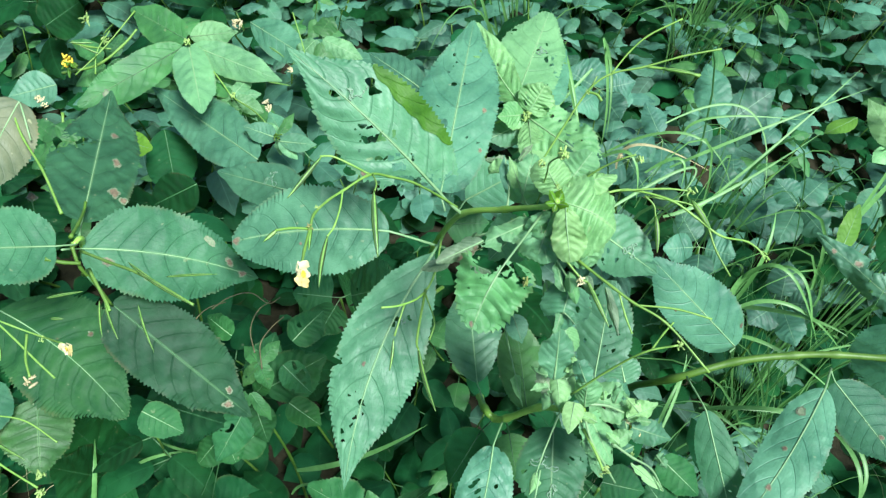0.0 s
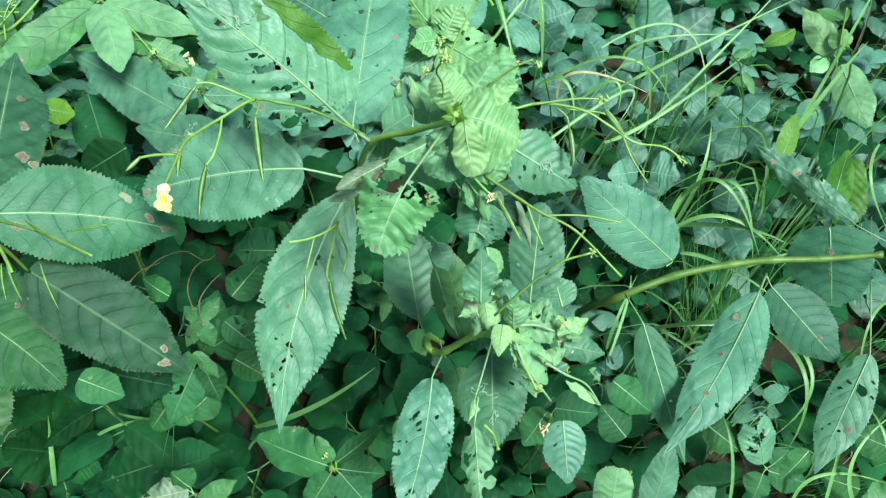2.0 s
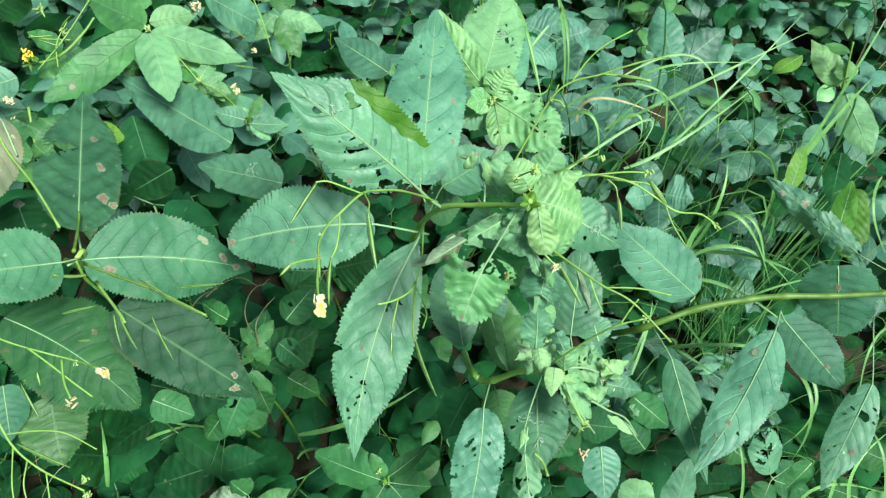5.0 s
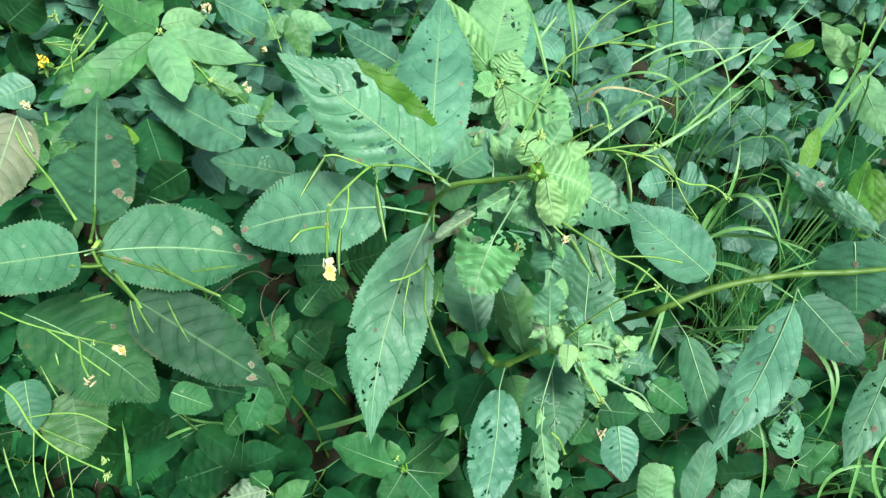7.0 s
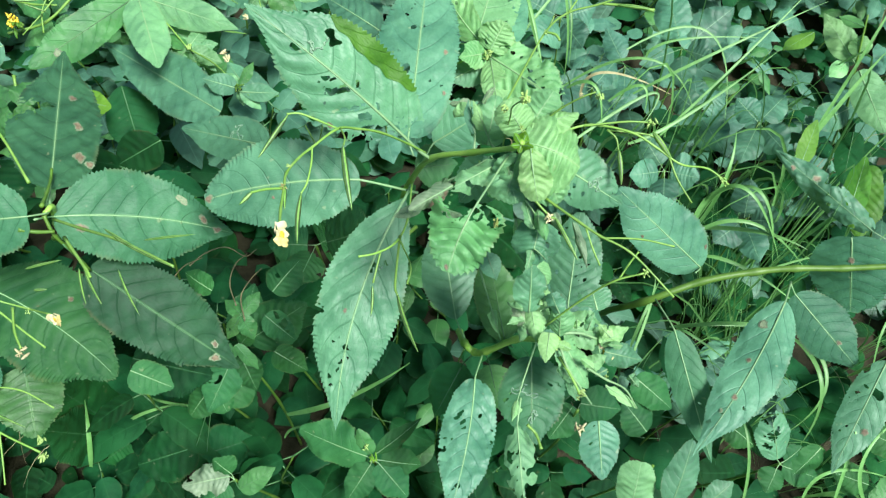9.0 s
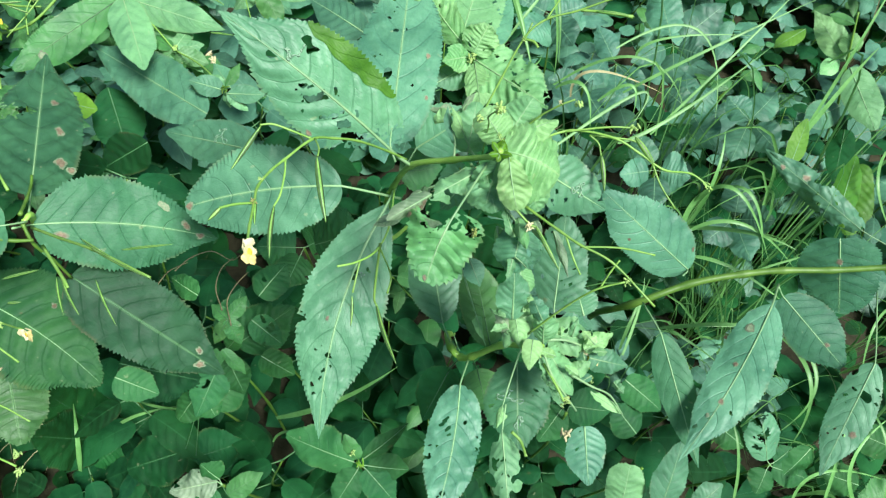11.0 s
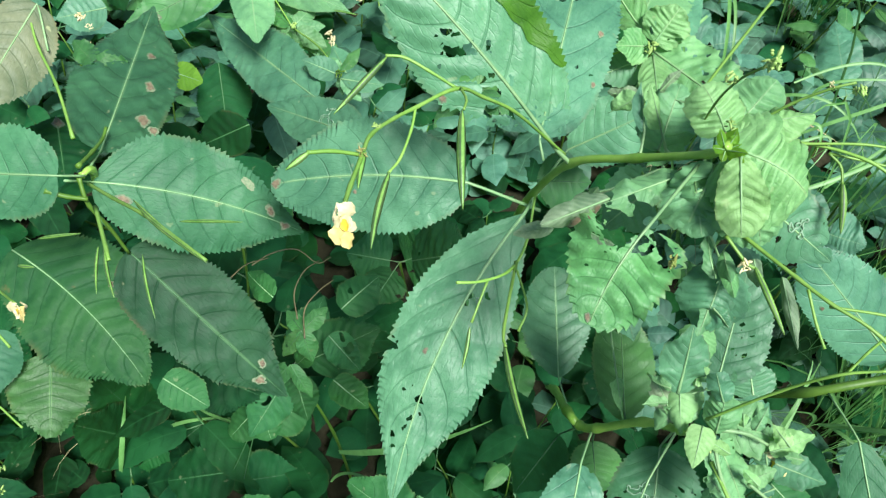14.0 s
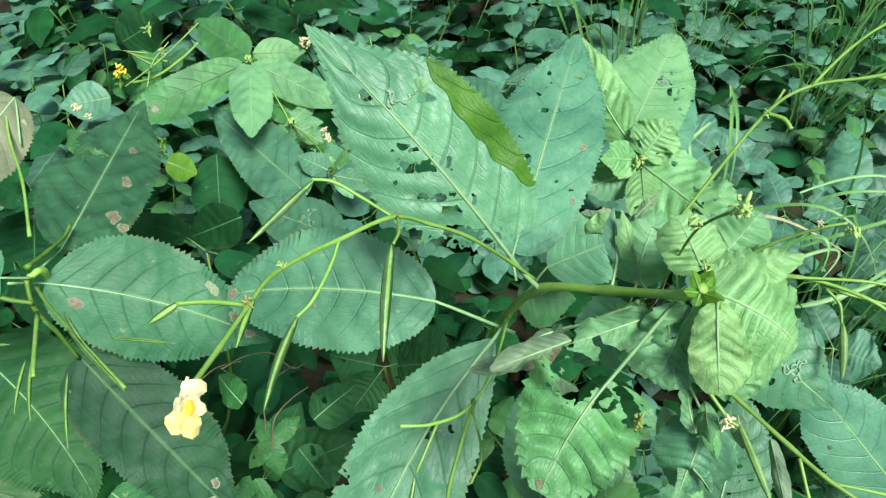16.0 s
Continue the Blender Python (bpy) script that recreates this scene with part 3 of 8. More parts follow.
ob, b = leaf(a_plant, (-0.0010, 0.2360, 0.5342), (0.0189, 0.3650, 0.5411), (0.0779, -0.0641, 0.9949), 0.0444, petiole=(0.0011, 0.2274, 0.5292), sag=0.03, p=0.5, q=0.72, chew=0.03, seed=9, acute=0.3, pecks=14)
patch(ob, b, 0.45, -0.7, 0.0022, BROWN, 8)
patch(ob, b, 0.25, -0.85, 0.0016, BROWN, 9)
leaf(a_plant, (-0.0159, 0.3759, 0.4771), (-0.0545, 0.4224, 0.4688), (-0.4094, -0.1792, 0.8946), 0.0252, sag=0.03, p=0.5, q=0.8, seed=5)
leaf(a_plant, (0.0189, 0.1817, 0.5723), (-0.0025, 0.1689, 0.5701), (-0.1020, -0.0026, 0.9948), 0.0080, petiole=(0.0325, 0.1843, 0.5800), chew=0.3, seed=14, mat=DRY, sag=0.1, fold=0.7, label="withered curled brown-edged leaf")
leaf(a_plant, (0.0381, 0.1977, 0.5590), (0.0218, 0.1914, 0.5375), (-0.4194, -0.7364, 0.5309), 0.0231, petiole=(0.0352, 0.1916, 0.5727), chew=0.12, seed=15)
leaf(a_plant, (0.0127, 0.2512, 0.5087), (0.0473, 0.2603, 0.5265), (-0.2055, -0.6503, 0.7313), 0.0284, petiole=(0.0023, 0.2319, 0.5086), seed=16)
leaf(a_plant, (0.0017, 0.2580, 0.4776), (0.0280, 0.2643, 0.4703), (0.3419, -0.5291, 0.7766), 0.0256, seed=17, mat=FRESH)
ob, b = leaf(a_plant, (0.0251, 0.1555, 0.5912), (0.0111, 0.1315, 0.5791), (-0.0821, -0.4102, 0.9083), 0.0278, petiole=(0.0399, 0.1773, 0.5915), mat=HEART, crumple=0.16, p=0.3, q=0.5, sag=0.03, bow=-0.04, fold=0.15, wave=0.3, pucker=0.13, tooth=0.12, holes=[(0.05, -0.42, 0.0048), (0.14, -0.32, 0.0034), (0.24, -0.28, 0.0022), (0.02, -0.75, 0.003), (0.08, 0.5, 0.0024), (0.16, 0.62, 0.0022)], acute=0, seed=18, rib=0.0009, pecks=4, pairs=6.0)
patch(ob, b, 0.95, -0.2, 0.0014, BROWN, 12)
bud(a_plant, b.at(0.2, 0.8, 0.0015), 0.0014, 4, NODE)
leaf(a_plant, (0.0466, 0.1778, 0.5984), (0.0690, 0.1710, 0.5884), (0.1727, -0.4090, 0.8960), 0.0312, mat=YOUNG, rib=0.0006, p=0.32, q=0.34, sag=0.2, fold=0.5, pucker=0.17, pairs=9.0, wave=0.22, crumple=0.2, tooth=0.11, acute=0, seed=20, label="puckered light green young leaf")
leaf(a_plant, (0.0474, 0.1722, 0.6021), (0.0492, 0.1547, 0.5900), (-0.3065, -0.3629, 0.8799), 0.0131, mat=PALE, rib=0.0006, p=0.6, q=0.36, sag=0.1, fold=0.2, pucker=0.12, pairs=7.0, wave=0.35, crumple=0.16, acute=0.1, seed=19, label="light green young leaf folded downwards")
leaf(a_plant, (0.0439, 0.1765, 0.5930), (0.0377, 0.1625, 0.5802), (-0.2341, -0.6243, 0.7453), 0.0169, mat=MID, rib=0.0005, p=0.4, q=0.35, sag=0.1, fold=0.4, pucker=0.16, pairs=6.0, wave=0.2, crumple=0.14, acute=0, holes=[(0.35, -0.25, 0.0014), (0.42, -0.2, 0.0011)], seed=21)
leaf(a_plant, (0.0466, 0.1859, 0.5960), (0.0393, 0.1959, 0.6037), (-0.2957, -0.2764, 0.9144), 0.0150, mat=YOUNG, rib=0.0005, p=0.4, q=0.4, sag=0.18, fold=0.5, pucker=0.18, pairs=7.0, wave=0.2, crumple=0.2, acute=0, seed=22, label="puckered light green young leaf")
leaf(a_plant, (0.0495, 0.1894, 0.5912), (0.0619, 0.2036, 0.5996), (0.0874, -0.2268, 0.9700), 0.0154, mat=MID, rib=0.0005, p=0.45, q=0.4, sag=0.1, fold=0.4, pucker=0.18, wave=0.3, crumple=0.2, acute=0, seed=23)
# Whitish light on a leaf edge, put in as a narrow pale blade.
leaf(a_plant, (0.0490, 0.1837, 0.5971), (0.0702, 0.1909, 0.5996), (0.0944, -0.0572, 0.9939), 0.0109, mat=PALE, rib=0.0008, p=0.45, q=0.5, sag=0.08, fold=0.6, pucker=0.16, wave=0.4, crumple=0.16, chew=0.05, acute=0.1, seed=25)
leaf(a_plant, (0.0525, 0.1770, 0.5866), (0.0611, 0.1642, 0.5728), (0.1496, -0.6539, 0.7416), 0.0197, mat=MID, rib=0.0005, p=0.4, q=0.45, sag=0.12, fold=0.3, pucker=0.2, wave=0.25, crumple=0.2, chew=0.04, acute=0.1, seed=13)
leaf(a_plant, (0.0391, 0.1772, 0.5890), (0.0417, 0.1596, 0.5821), (-0.2304, -0.3832, 0.8945), 0.0200, petiole=(0.0427, 0.1813, 0.5892), mat=MID, rib=0.0006, crumple=0.12, p=0.35, q=0.35, sag=0.06, fold=0.35, pucker=0.06, wave=0.2, holes=[(0.35, 0.1, 0.0013), (0.42, 0.05, 0.001)], seed=24)
leaf(a_plant, (0.0441, 0.1751, 0.6008), (0.0405, 0.1753, 0.6088), (0.3293, -0.9014, 0.2810), 0.0025, mat=LIME, seed=700, p=0.5, q=0.8, fold=0.5, wave=0.2, rib=0.0004, label="tiny yellow-green shoot leaf")
leaf(a_plant, (0.0441, 0.1751, 0.6008), (0.0462, 0.1770, 0.6053), (-0.3693, -0.8647, 0.3405), 0.0025, mat=LIME, seed=701, p=0.5, q=0.8, fold=0.5, wave=0.2, rib=0.0004, label="tiny yellow-green shoot leaf")
leaf(a_plant, (0.0441, 0.1751, 0.6008), (0.0478, 0.1698, 0.6059), (-0.6816, -0.2014, 0.7035), 0.0027, mat=LIME, seed=702, p=0.5, q=0.8, fold=0.5, wave=0.2, rib=0.0004, label="tiny yellow-green shoot leaf")
leaf(a_plant, (0.0441, 0.1751, 0.6008), (0.0425, 0.1704, 0.6015), (0.1520, 0.0620, 0.9864), 0.0022, mat=LIME, seed=703, p=0.5, q=0.8, fold=0.5, wave=0.2, rib=0.0004, label="tiny yellow-green shoot leaf")
leaf(a_plant, (0.0441, 0.1751, 0.6008), (0.0388, 0.1709, 0.6062), (0.6189, -0.3698, 0.6930), 0.0022, mat=LIME, seed=704, p=0.5, q=0.8, fold=0.5, wave=0.2, rib=0.0004, label="tiny yellow-green shoot leaf")
leaf(a_plant, (0.0441, 0.1751, 0.6008), (0.0473, 0.1746, 0.6040), (-0.5758, -0.5841, 0.5720), 0.0018, mat=LIME, seed=705, p=0.5, q=0.8, fold=0.5, wave=0.2, rib=0.0004, label="tiny yellow-green shoot leaf")
leaf(a_plant, (0.0450, 0.1772, 0.5959), (0.0455, 0.1770, 0.6073), (-0.4226, -0.9063, 0.0006), 0.0045, mat=LIME, seed=26, rib=0.0004, label="tiny yellow-green shoot leaf")
leaf(a_plant, (0.0460, 0.1770, 0.5982), (0.0478, 0.1697, 0.6024), (-0.7350, 0.1942, 0.6497), 0.0039, mat=LIME, seed=27, rib=0.0004, label="tiny yellow-green shoot leaf")
leaf(a_plant, (0.0378, 0.1789, 0.5854), (0.0149, 0.1673, 0.5844), (0.0653, -0.2101, 0.9755), 0.0108, mat=MID, seed=126, p=0.5, q=0.45, chew=0.14, crumple=0.2, fold=0.5, wave=0.4, rib=0.0007, label="shredded pale green leaf")
ob, b = leaf(a_plant, (0.0162, 0.1685, 0.5852), (-0.0026, 0.1570, 0.5864), (0.3508, -0.4951, 0.7949), 0.0068, mat=DRY, seed=127, p=0.4, q=0.45, chew=0.15, crumple=0.35, fold=0.8, wave=0.4, rib=0.0006, label="withered cream and brown curled leaf")
patch(ob, b, 0.2, 0.6, 0.002, BROWN, 81)
patch(ob, b, 0.5, 0.8, 0.0022, BROWN, 82)
patch(ob, b, 0.3, 0.9, 0.002, BROWN, 83)
leaf(a_plant, (0.0343, 0.1986, 0.5720), (0.0405, 0.2192, 0.5814), (-0.0844, -0.3905, 0.9167), 0.0179, mat=MID, seed=128, p=0.4, q=0.4, chew=0.06, crumple=0.15, wave=0.3, rib=0.0006)
bud(a_plant, (0.0448, 0.1777, 0.6008), 0.0018, 3)
bud(a_plant, (0.0393, 0.1600, 0.6459), 0.0016, 4)
bud(a_plant, (0.0336, 0.1632, 0.6372), 0.0012, 5)
ob, b = leaf(a_plant, (0.0699, 0.2016, 0.5504), (0.1035, 0.1907, 0.5274), (0.1850, -0.7570, 0.6267), 0.0261, chew=0.08, seed=28, p=0.5, q=0.6, pecks=12)
mine(ob, b, 0.6, 0.2, 0.006, 15)
leaf(a_plant, (0.0357, 0.1962, 0.5755), (0.0283, 0.2088, 0.5909), (0.2961, -0.6643, 0.6863), 0.0070, petiole=(0.0373, 0.1870, 0.5817), chew=0.3, seed=29, mat=YOUNG, fold=0.8, label="leaf eaten down to its midrib")
leaf(a_plant, (0.0289, 0.2004, 0.5778), (0.0270, 0.2142, 0.5859), (0.5473, -0.3671, 0.7522), 0.0049, petiole=(0.0277, 0.1930, 0.5734), mat=LEAF, fold=0.9, seed=30)
leaf(a_plant, (0.0552, 0.1649, 0.5575), (0.0497, 0.1490, 0.5479), (-0.1660, -0.4637, 0.8703), 0.0206, petiole=(0.0478, 0.1684, 0.5710), rib=0.0006, chew=0.12, seed=31, p=0.35, q=0.35, sag=0.12, fold=0.5, pecks=10)
leaf(a_plant, (0.0452, 0.1697, 0.5542), (0.0465, 0.1569, 0.5467), (-0.6190, -0.4415, 0.6495), 0.0072, mat=YOUNG, chew=0.12, seed=32, fold=0.6)
leaf(a_plant, (0.0581, 0.1672, 0.5182), (0.0593, 0.1529, 0.5098), (-0.1630, -0.5109, 0.8441), 0.0131, chew=0.14, seed=33, mat=YOUNG, fold=0.6)
leaf(a_plant, (0.0551, 0.1590, 0.5017), (0.0570, 0.1362, 0.4883), (-0.3183, -0.5001, 0.8054), 0.0153, petiole=(0.0572, 0.1647, 0.5167), chew=0.18, seed=34, mat=YOUNG, fold=0.7)
leaf(a_plant, (0.0352, 0.1818, 0.5031), (0.0400, 0.1690, 0.4957), (-0.0842, -0.5243, 0.8474), 0.0107, petiole=(0.0324, 0.1848, 0.5048), seed=35)
leaf(a_plant, (0.0349, 0.1772, 0.4771), (0.0433, 0.1530, 0.4514), (-0.0141, -0.7305, 0.6827), 0.0067, petiole=(0.0311, 0.1842, 0.4928), chew=0.45, seed=36, mat=YOUNG, label="leaf eaten down to its midrib")
leaf(a_plant, (0.0867, 0.1763, 0.4430), (0.0977, 0.2227, 0.4706), (-0.3799, -0.4057, 0.8313), 0.0326, petiole=(0.0895, 0.1709, 0.4283), seed=37, p=0.5, q=0.45, chew=0.06, pecks=8)
leaf(a_plant, (0.1064, 0.1755, 0.4314), (0.1029, 0.1915, 0.4407), (-0.2104, -0.5278, 0.8229), 0.0217, seed=38, chew=0.12)
stalk(a_plant, [(0.0068, 0.2106, 0.5534), (-0.0015, 0.2046, 0.5690), (-0.0120, 0.1923, 0.5929), (-0.0205, 0.1831, 0.6074), (-0.0267, 0.1734, 0.6199), (-0.0352, 0.1611, 0.6254), (-0.0392, 0.1538, 0.6291), (-0.0415, 0.1421, 0.6368), (-0.0409, 0.1318, 0.6426), (-0.0404, 0.1198, 0.6483), (-0.0392, 0.1110, 0.6540)], 0.00055, 0.00042, "flower_stalk")
stalk(a_plant, [(-0.0267, 0.1734, 0.6199), (-0.0335, 0.1744, 0.6243), (-0.0396, 0.1755, 0.6273), (-0.0440, 0.1746, 0.6285)], 0.0004, 0.00035, "flower_stalk")
pod(a_plant, (-0.0436, 0.1744, 0.6283), (-0.0546, 0.1590, 0.6239), 0.00115, True)
stalk(a_plant, [(-0.0257, 0.1735, 0.6198), (-0.0237, 0.1660, 0.6239), (-0.0239, 0.1614, 0.6253)], 0.00035, 0.0003, "flower_stalk")
pod(a_plant, (-0.0243, 0.1613, 0.6253), (-0.0222, 0.1382, 0.6179), 0.0015, True)
stalk(a_plant, [(-0.0352, 0.1612, 0.6254), (-0.0354, 0.1545, 0.6252), (-0.0368, 0.1460, 0.6251), (-0.0388, 0.1413, 0.6254)], 0.00035, 0.0003, "flower_stalk")
pod(a_plant, (-0.0386, 0.1415, 0.6256), (-0.0400, 0.1226, 0.6234), 0.0012, True)
stalk(a_plant, [(-0.0415, 0.1312, 0.6435), (-0.0457, 0.1292, 0.6464), (-0.0498, 0.1272, 0.6480)], 0.0004, 0.0004, "flower_stalk")
pod(a_plant, (-0.0493, 0.1274, 0.6480), (-0.0533, 0.1237, 0.6469), 0.0009, False)
pod(a_plant, (-0.0405, 0.1332, 0.6424), (-0.0404, 0.1238, 0.6425), 0.0009, False)
bud(a_plant, (-0.0410, 0.1463, 0.6350), 0.0007, 7)
bud(a_plant, (-0.0406, 0.1316, 0.6437), 0.0008, 8, NODE)
flower(a_plant, (-0.0384, 0.1108, 0.6550), (-0.0720, -0.9333, -0.3518), (0.7502, -0.3351, 0.5700), 0.0056)
stalk(a_plant, [(0.0395, 0.1891, 0.5830), (0.0406, 0.1856, 0.6059), (0.0373, 0.1687, 0.6315), (0.0401, 0.1630, 0.6421)], 0.00034, 0.00028, "flower_stalk")
bud(a_plant, (0.0401, 0.1632, 0.6422), 0.0013, 9)
bud(a_plant, (0.0444, 0.1790, 0.6065), 0.0011, 11)
stalk(a_plant, [(0.0538, 0.1895, 0.5943), (0.0618, 0.1899, 0.6038), (0.0693, 0.1890, 0.6110), (0.0748, 0.1894, 0.6132)], 0.00042, 0.00036, "flower_stalk")
bud(a_plant, (0.0765, 0.1881, 0.6119), 0.0015, 12)
bud(a_plant, (0.0692, 0.1891, 0.6124), 0.0006, 13, PETAL, "blossom")
stalk(a_plant, [(0.0308, 0.1959, 0.5639), (0.0334, 0.1831, 0.5661), (0.0340, 0.1720, 0.5699)], 0.0004, 0.0003, "flower_stalk")
stalk(a_plant, [(0.0363, 0.1923, 0.5964), (0.0465, 0.2027, 0.6109), (0.0569, 0.2123, 0.6250), (0.0654, 0.2156, 0.6306), (0.0770, 0.2153, 0.6342), (0.0903, 0.2147, 0.6399), (0.1037, 0.2144, 0.6436)], 0.00042, 0.00036, "flower_stalk")
stalk(a_plant, [(0.0654, 0.2156, 0.6306), (0.0714, 0.2197, 0.6378), (0.0781, 0.2220, 0.6440), (0.0893, 0.2238, 0.6499)], 0.00036, 0.0003, "flower_stalk")
stalk(a_plant, [(0.0783, 0.2154, 0.6343), (0.0859, 0.2127, 0.6352), (0.0966, 0.2081, 0.6362)], 0.0005, 0.0006, "flower_stalk")
pod(a_plant, (0.0836, 0.2131, 0.6354), (0.0971, 0.2081, 0.6362), 0.0009, False)
bud(a_plant, (0.0568, 0.2119, 0.6247), 0.0008, 10)
stalk(a_plant, [(0.0568, 0.2119, 0.6247), (0.0602, 0.2100, 0.6249), (0.0616, 0.2072, 0.6244)], 0.0005, 0.0005, "flower_stalk")
stalk(a_plant, [(0.0568, 0.2119, 0.6247), (0.0589, 0.2147, 0.6264), (0.0604, 0.2171, 0.6279)], 0.0003, 0.0003, "flower_stalk")
stalk(a_plant, [(0.0673, 0.2101, 0.5612), (0.0863, 0.2163, 0.5595), (0.1047, 0.2088, 0.5613), (0.1168, 0.2014, 0.5572), (0.1275, 0.1941, 0.5532), (0.1422, 0.1943, 0.5479), (0.1516, 0.1871, 0.5438)], 0.00062, 0.00045, "flower_stalk")
stalk(a_plant, [(0.0818, 0.2160, 0.5592), (0.1024, 0.2133, 0.5639), (0.1152, 0.2120, 0.5635)], 0.0005, 0.0004, "flower_stalk")
bud(a_plant, (0.1146, 0.2120, 0.5635), 0.0018, 14)
stalk(a_plant, [(0.0947, 0.2137, 0.5582), (0.0987, 0.2100, 0.5561), (0.0995, 0.2049, 0.5531)], 0.0005, 0.0004, "flower_stalk")
pod(a_plant, (0.0996, 0.2054, 0.5534), (0.0998, 0.1905, 0.5446), 0.0016, False)
stalk(a_plant, [(0.0947, 0.2137, 0.5582), (0.1148, 0.2102, 0.5566), (0.1188, 0.2067, 0.5546)], 0.00045, 0.0004, "flower_stalk")
pod(a_plant, (0.1148, 0.2085, 0.5614), (0.1233, 0.1958, 0.5541), 0.0018, False)
stalk(a_plant, [(0.1221, 0.1971, 0.5548), (0.1253, 0.1881, 0.5496), (0.1313, 0.1781, 0.5438)], 0.0005, 0.0004, "flower_stalk")
bud(a_plant, (0.1488, 0.1886, 0.5447), 0.0014, 15)
stalk(a_plant, [(0.0548, 0.1661, 0.5756), (0.0670, 0.1508, 0.5784), (0.0739, 0.1428, 0.5797), (0.0858, 0.1341, 0.5784), (0.1005, 0.1173, 0.5711)], 0.0006, 0.0004, "flower_stalk")
stalk(a_plant, [(0.0740, 0.1426, 0.5784), (0.0895, 0.1401, 0.5796), (0.1028, 0.1356, 0.5796)], 0.0004, 0.00036, "flower_stalk")
stalk(a_plant, [(0.0692, 0.1473, 0.5788), (0.0713, 0.1391, 0.5751), (0.0734, 0.1330, 0.5727)], 0.0004, 0.00036, "flower_stalk")
stalk(a_plant, [(0.0571, 0.1308, 0.5200), (0.0707, 0.1318, 0.5441), (0.0808, 0.1310, 0.5613), (0.0924, 0.1308, 0.5673)], 0.0005, 0.0004, "flower_stalk")
bud(a_plant, (0.0937, 0.1311, 0.5675), 0.0015, 16)
stalk(a_plant, [(0.0832, 0.1314, 0.5627), (0.0871, 0.1355, 0.5676), (0.0908, 0.1386, 0.5718)], 0.0004, 0.00036, "flower_stalk")
stalk(a_plant, [(0.0508, 0.1654, 0.5751), (0.0566, 0.1592, 0.5716), (0.0591, 0.1579, 0.5708)], 0.0005, 0.0005, "flower_stalk")
pod(a_plant, (0.0591, 0.1585, 0.5712), (0.0665, 0.1397, 0.5661), 0.0012, True)
bud(a_plant, (0.0565, 0.1581, 0.5709), 0.0014, 17, PETAL, "blossom")
leaf(a_plant, (0.0662, 0.1550, 0.5716), (0.0702, 0.1364, 0.5643), (-0.5478, -0.4073, 0.7308), 0.0036, mat=DRY, seed=131, p=0.4, q=0.6, fold=0.8, wave=0.4, crumple=0.3, rib=0.0004, label="dry cream flower remains")
leaf(a_plant, (0.0588, 0.1601, 0.5722), (0.0606, 0.1532, 0.5681), (-0.1870, -0.5309, 0.8266), 0.0042, mat=DRY, seed=132, p=0.4, q=0.5, fold=0.8, wave=0.4, crumple=0.3, rib=0.0004, label="dry cream flower remains")
stalk(a_plant, [(-0.0008, 0.2209, 0.5137), (-0.0040, 0.1889, 0.5296), (-0.0094, 0.1644, 0.5498), (-0.0178, 0.1557, 0.5561), (-0.0258, 0.1523, 0.5597)], 0.0005, 0.00045, "flower_stalk")
stalk(a_plant, [(-0.0078, 0.1691, 0.5468), (-0.0106, 0.1390, 0.5580), (-0.0098, 0.1323, 0.5599)], 0.0006, 0.0004, "flower_stalk")
pod(a_plant, (-0.0102, 0.1356, 0.5560), (-0.0028, 0.1043, 0.5656), 0.0013, True)
stalk(a_plant, [(-0.0165, 0.1570, 0.5546), (-0.0206, 0.1444, 0.5494)], 0.0004, 0.0004, "flower_stalk")
pod(a_plant, (-0.0210, 0.1433, 0.5487), (-0.0226, 0.1319, 0.5419), 0.0009, True)
stalk(a_plant, [(-0.0075, 0.1642, 0.5498), (-0.0037, 0.1520, 0.5484), (-0.0059, 0.1452, 0.5444)], 0.0004, 0.0004, "flower_stalk")

b_plant = thing("balsam_plant", (0.1269, 0.5649, 0.1971), "balsam plant with pale eaten leaves at its top", "plant")
main_stem(b_plant, [(0.1269, 0.5649, 0.1971), (0.0830, 0.4330, 0.3505), (0.0590, 0.3489, 0.4629), (0.0501, 0.3140, 0.5095)], 0.0032, 0.0016, SHOOT)
leaf(b_plant, (0.0452, 0.3173, 0.5194), (0.0195, 0.3724, 0.5339), (-0.5115, -0.4334, 0.7420), 0.0211, petiole=(0.0491, 0.3127, 0.5110), mat=YOUNG, crumple=0.1, pucker=0.09, wave=0.2, chew=0.06, seed=40, p=0.5, q=0.45, bow=0.04, pecks=14)
ob, b = leaf(b_plant, (0.0427, 0.3196, 0.5149), (0.0707, 0.4036, 0.5187), (0.1376, -0.0900, 0.9864), 0.0415, petiole=(0.0491, 0.3127, 0.5110), mat=MID, chew=0.06, seed=41, p=0.5, q=0.45, pecks=16)
mine(ob, b, 0.62, -0.1, 0.007, 22)
leaf(b_plant, (0.0506, 0.3100, 0.5187), (0.0598, 0.3186, 0.5321), (-0.1977, -0.7581, 0.6215), 0.0205, mat=YOUNG, crumple=0.1, pucker=0.09, wave=0.2, chew=0.06, seed=42, p=0.3, q=0.3, pecks=6)
leaf(b_plant, (0.0498, 0.3107, 0.5156), (0.0314, 0.2988, 0.5256), (0.6355, -0.4679, 0.6142), 0.0155, mat=YOUNG, crumple=0.1, pucker=0.09, wave=0.2, chew=0.03, seed=43)
leaf(b_plant, (0.0517, 0.3110, 0.5124), (0.0898, 0.2720, 0.5112), (-0.4215, -0.4357, 0.7953), 0.0339, mat=YOUNG, crumple=0.1, pucker=0.09, wave=0.2, chew=0.07, seed=44, p=0.4, q=0.5, pecks=26)
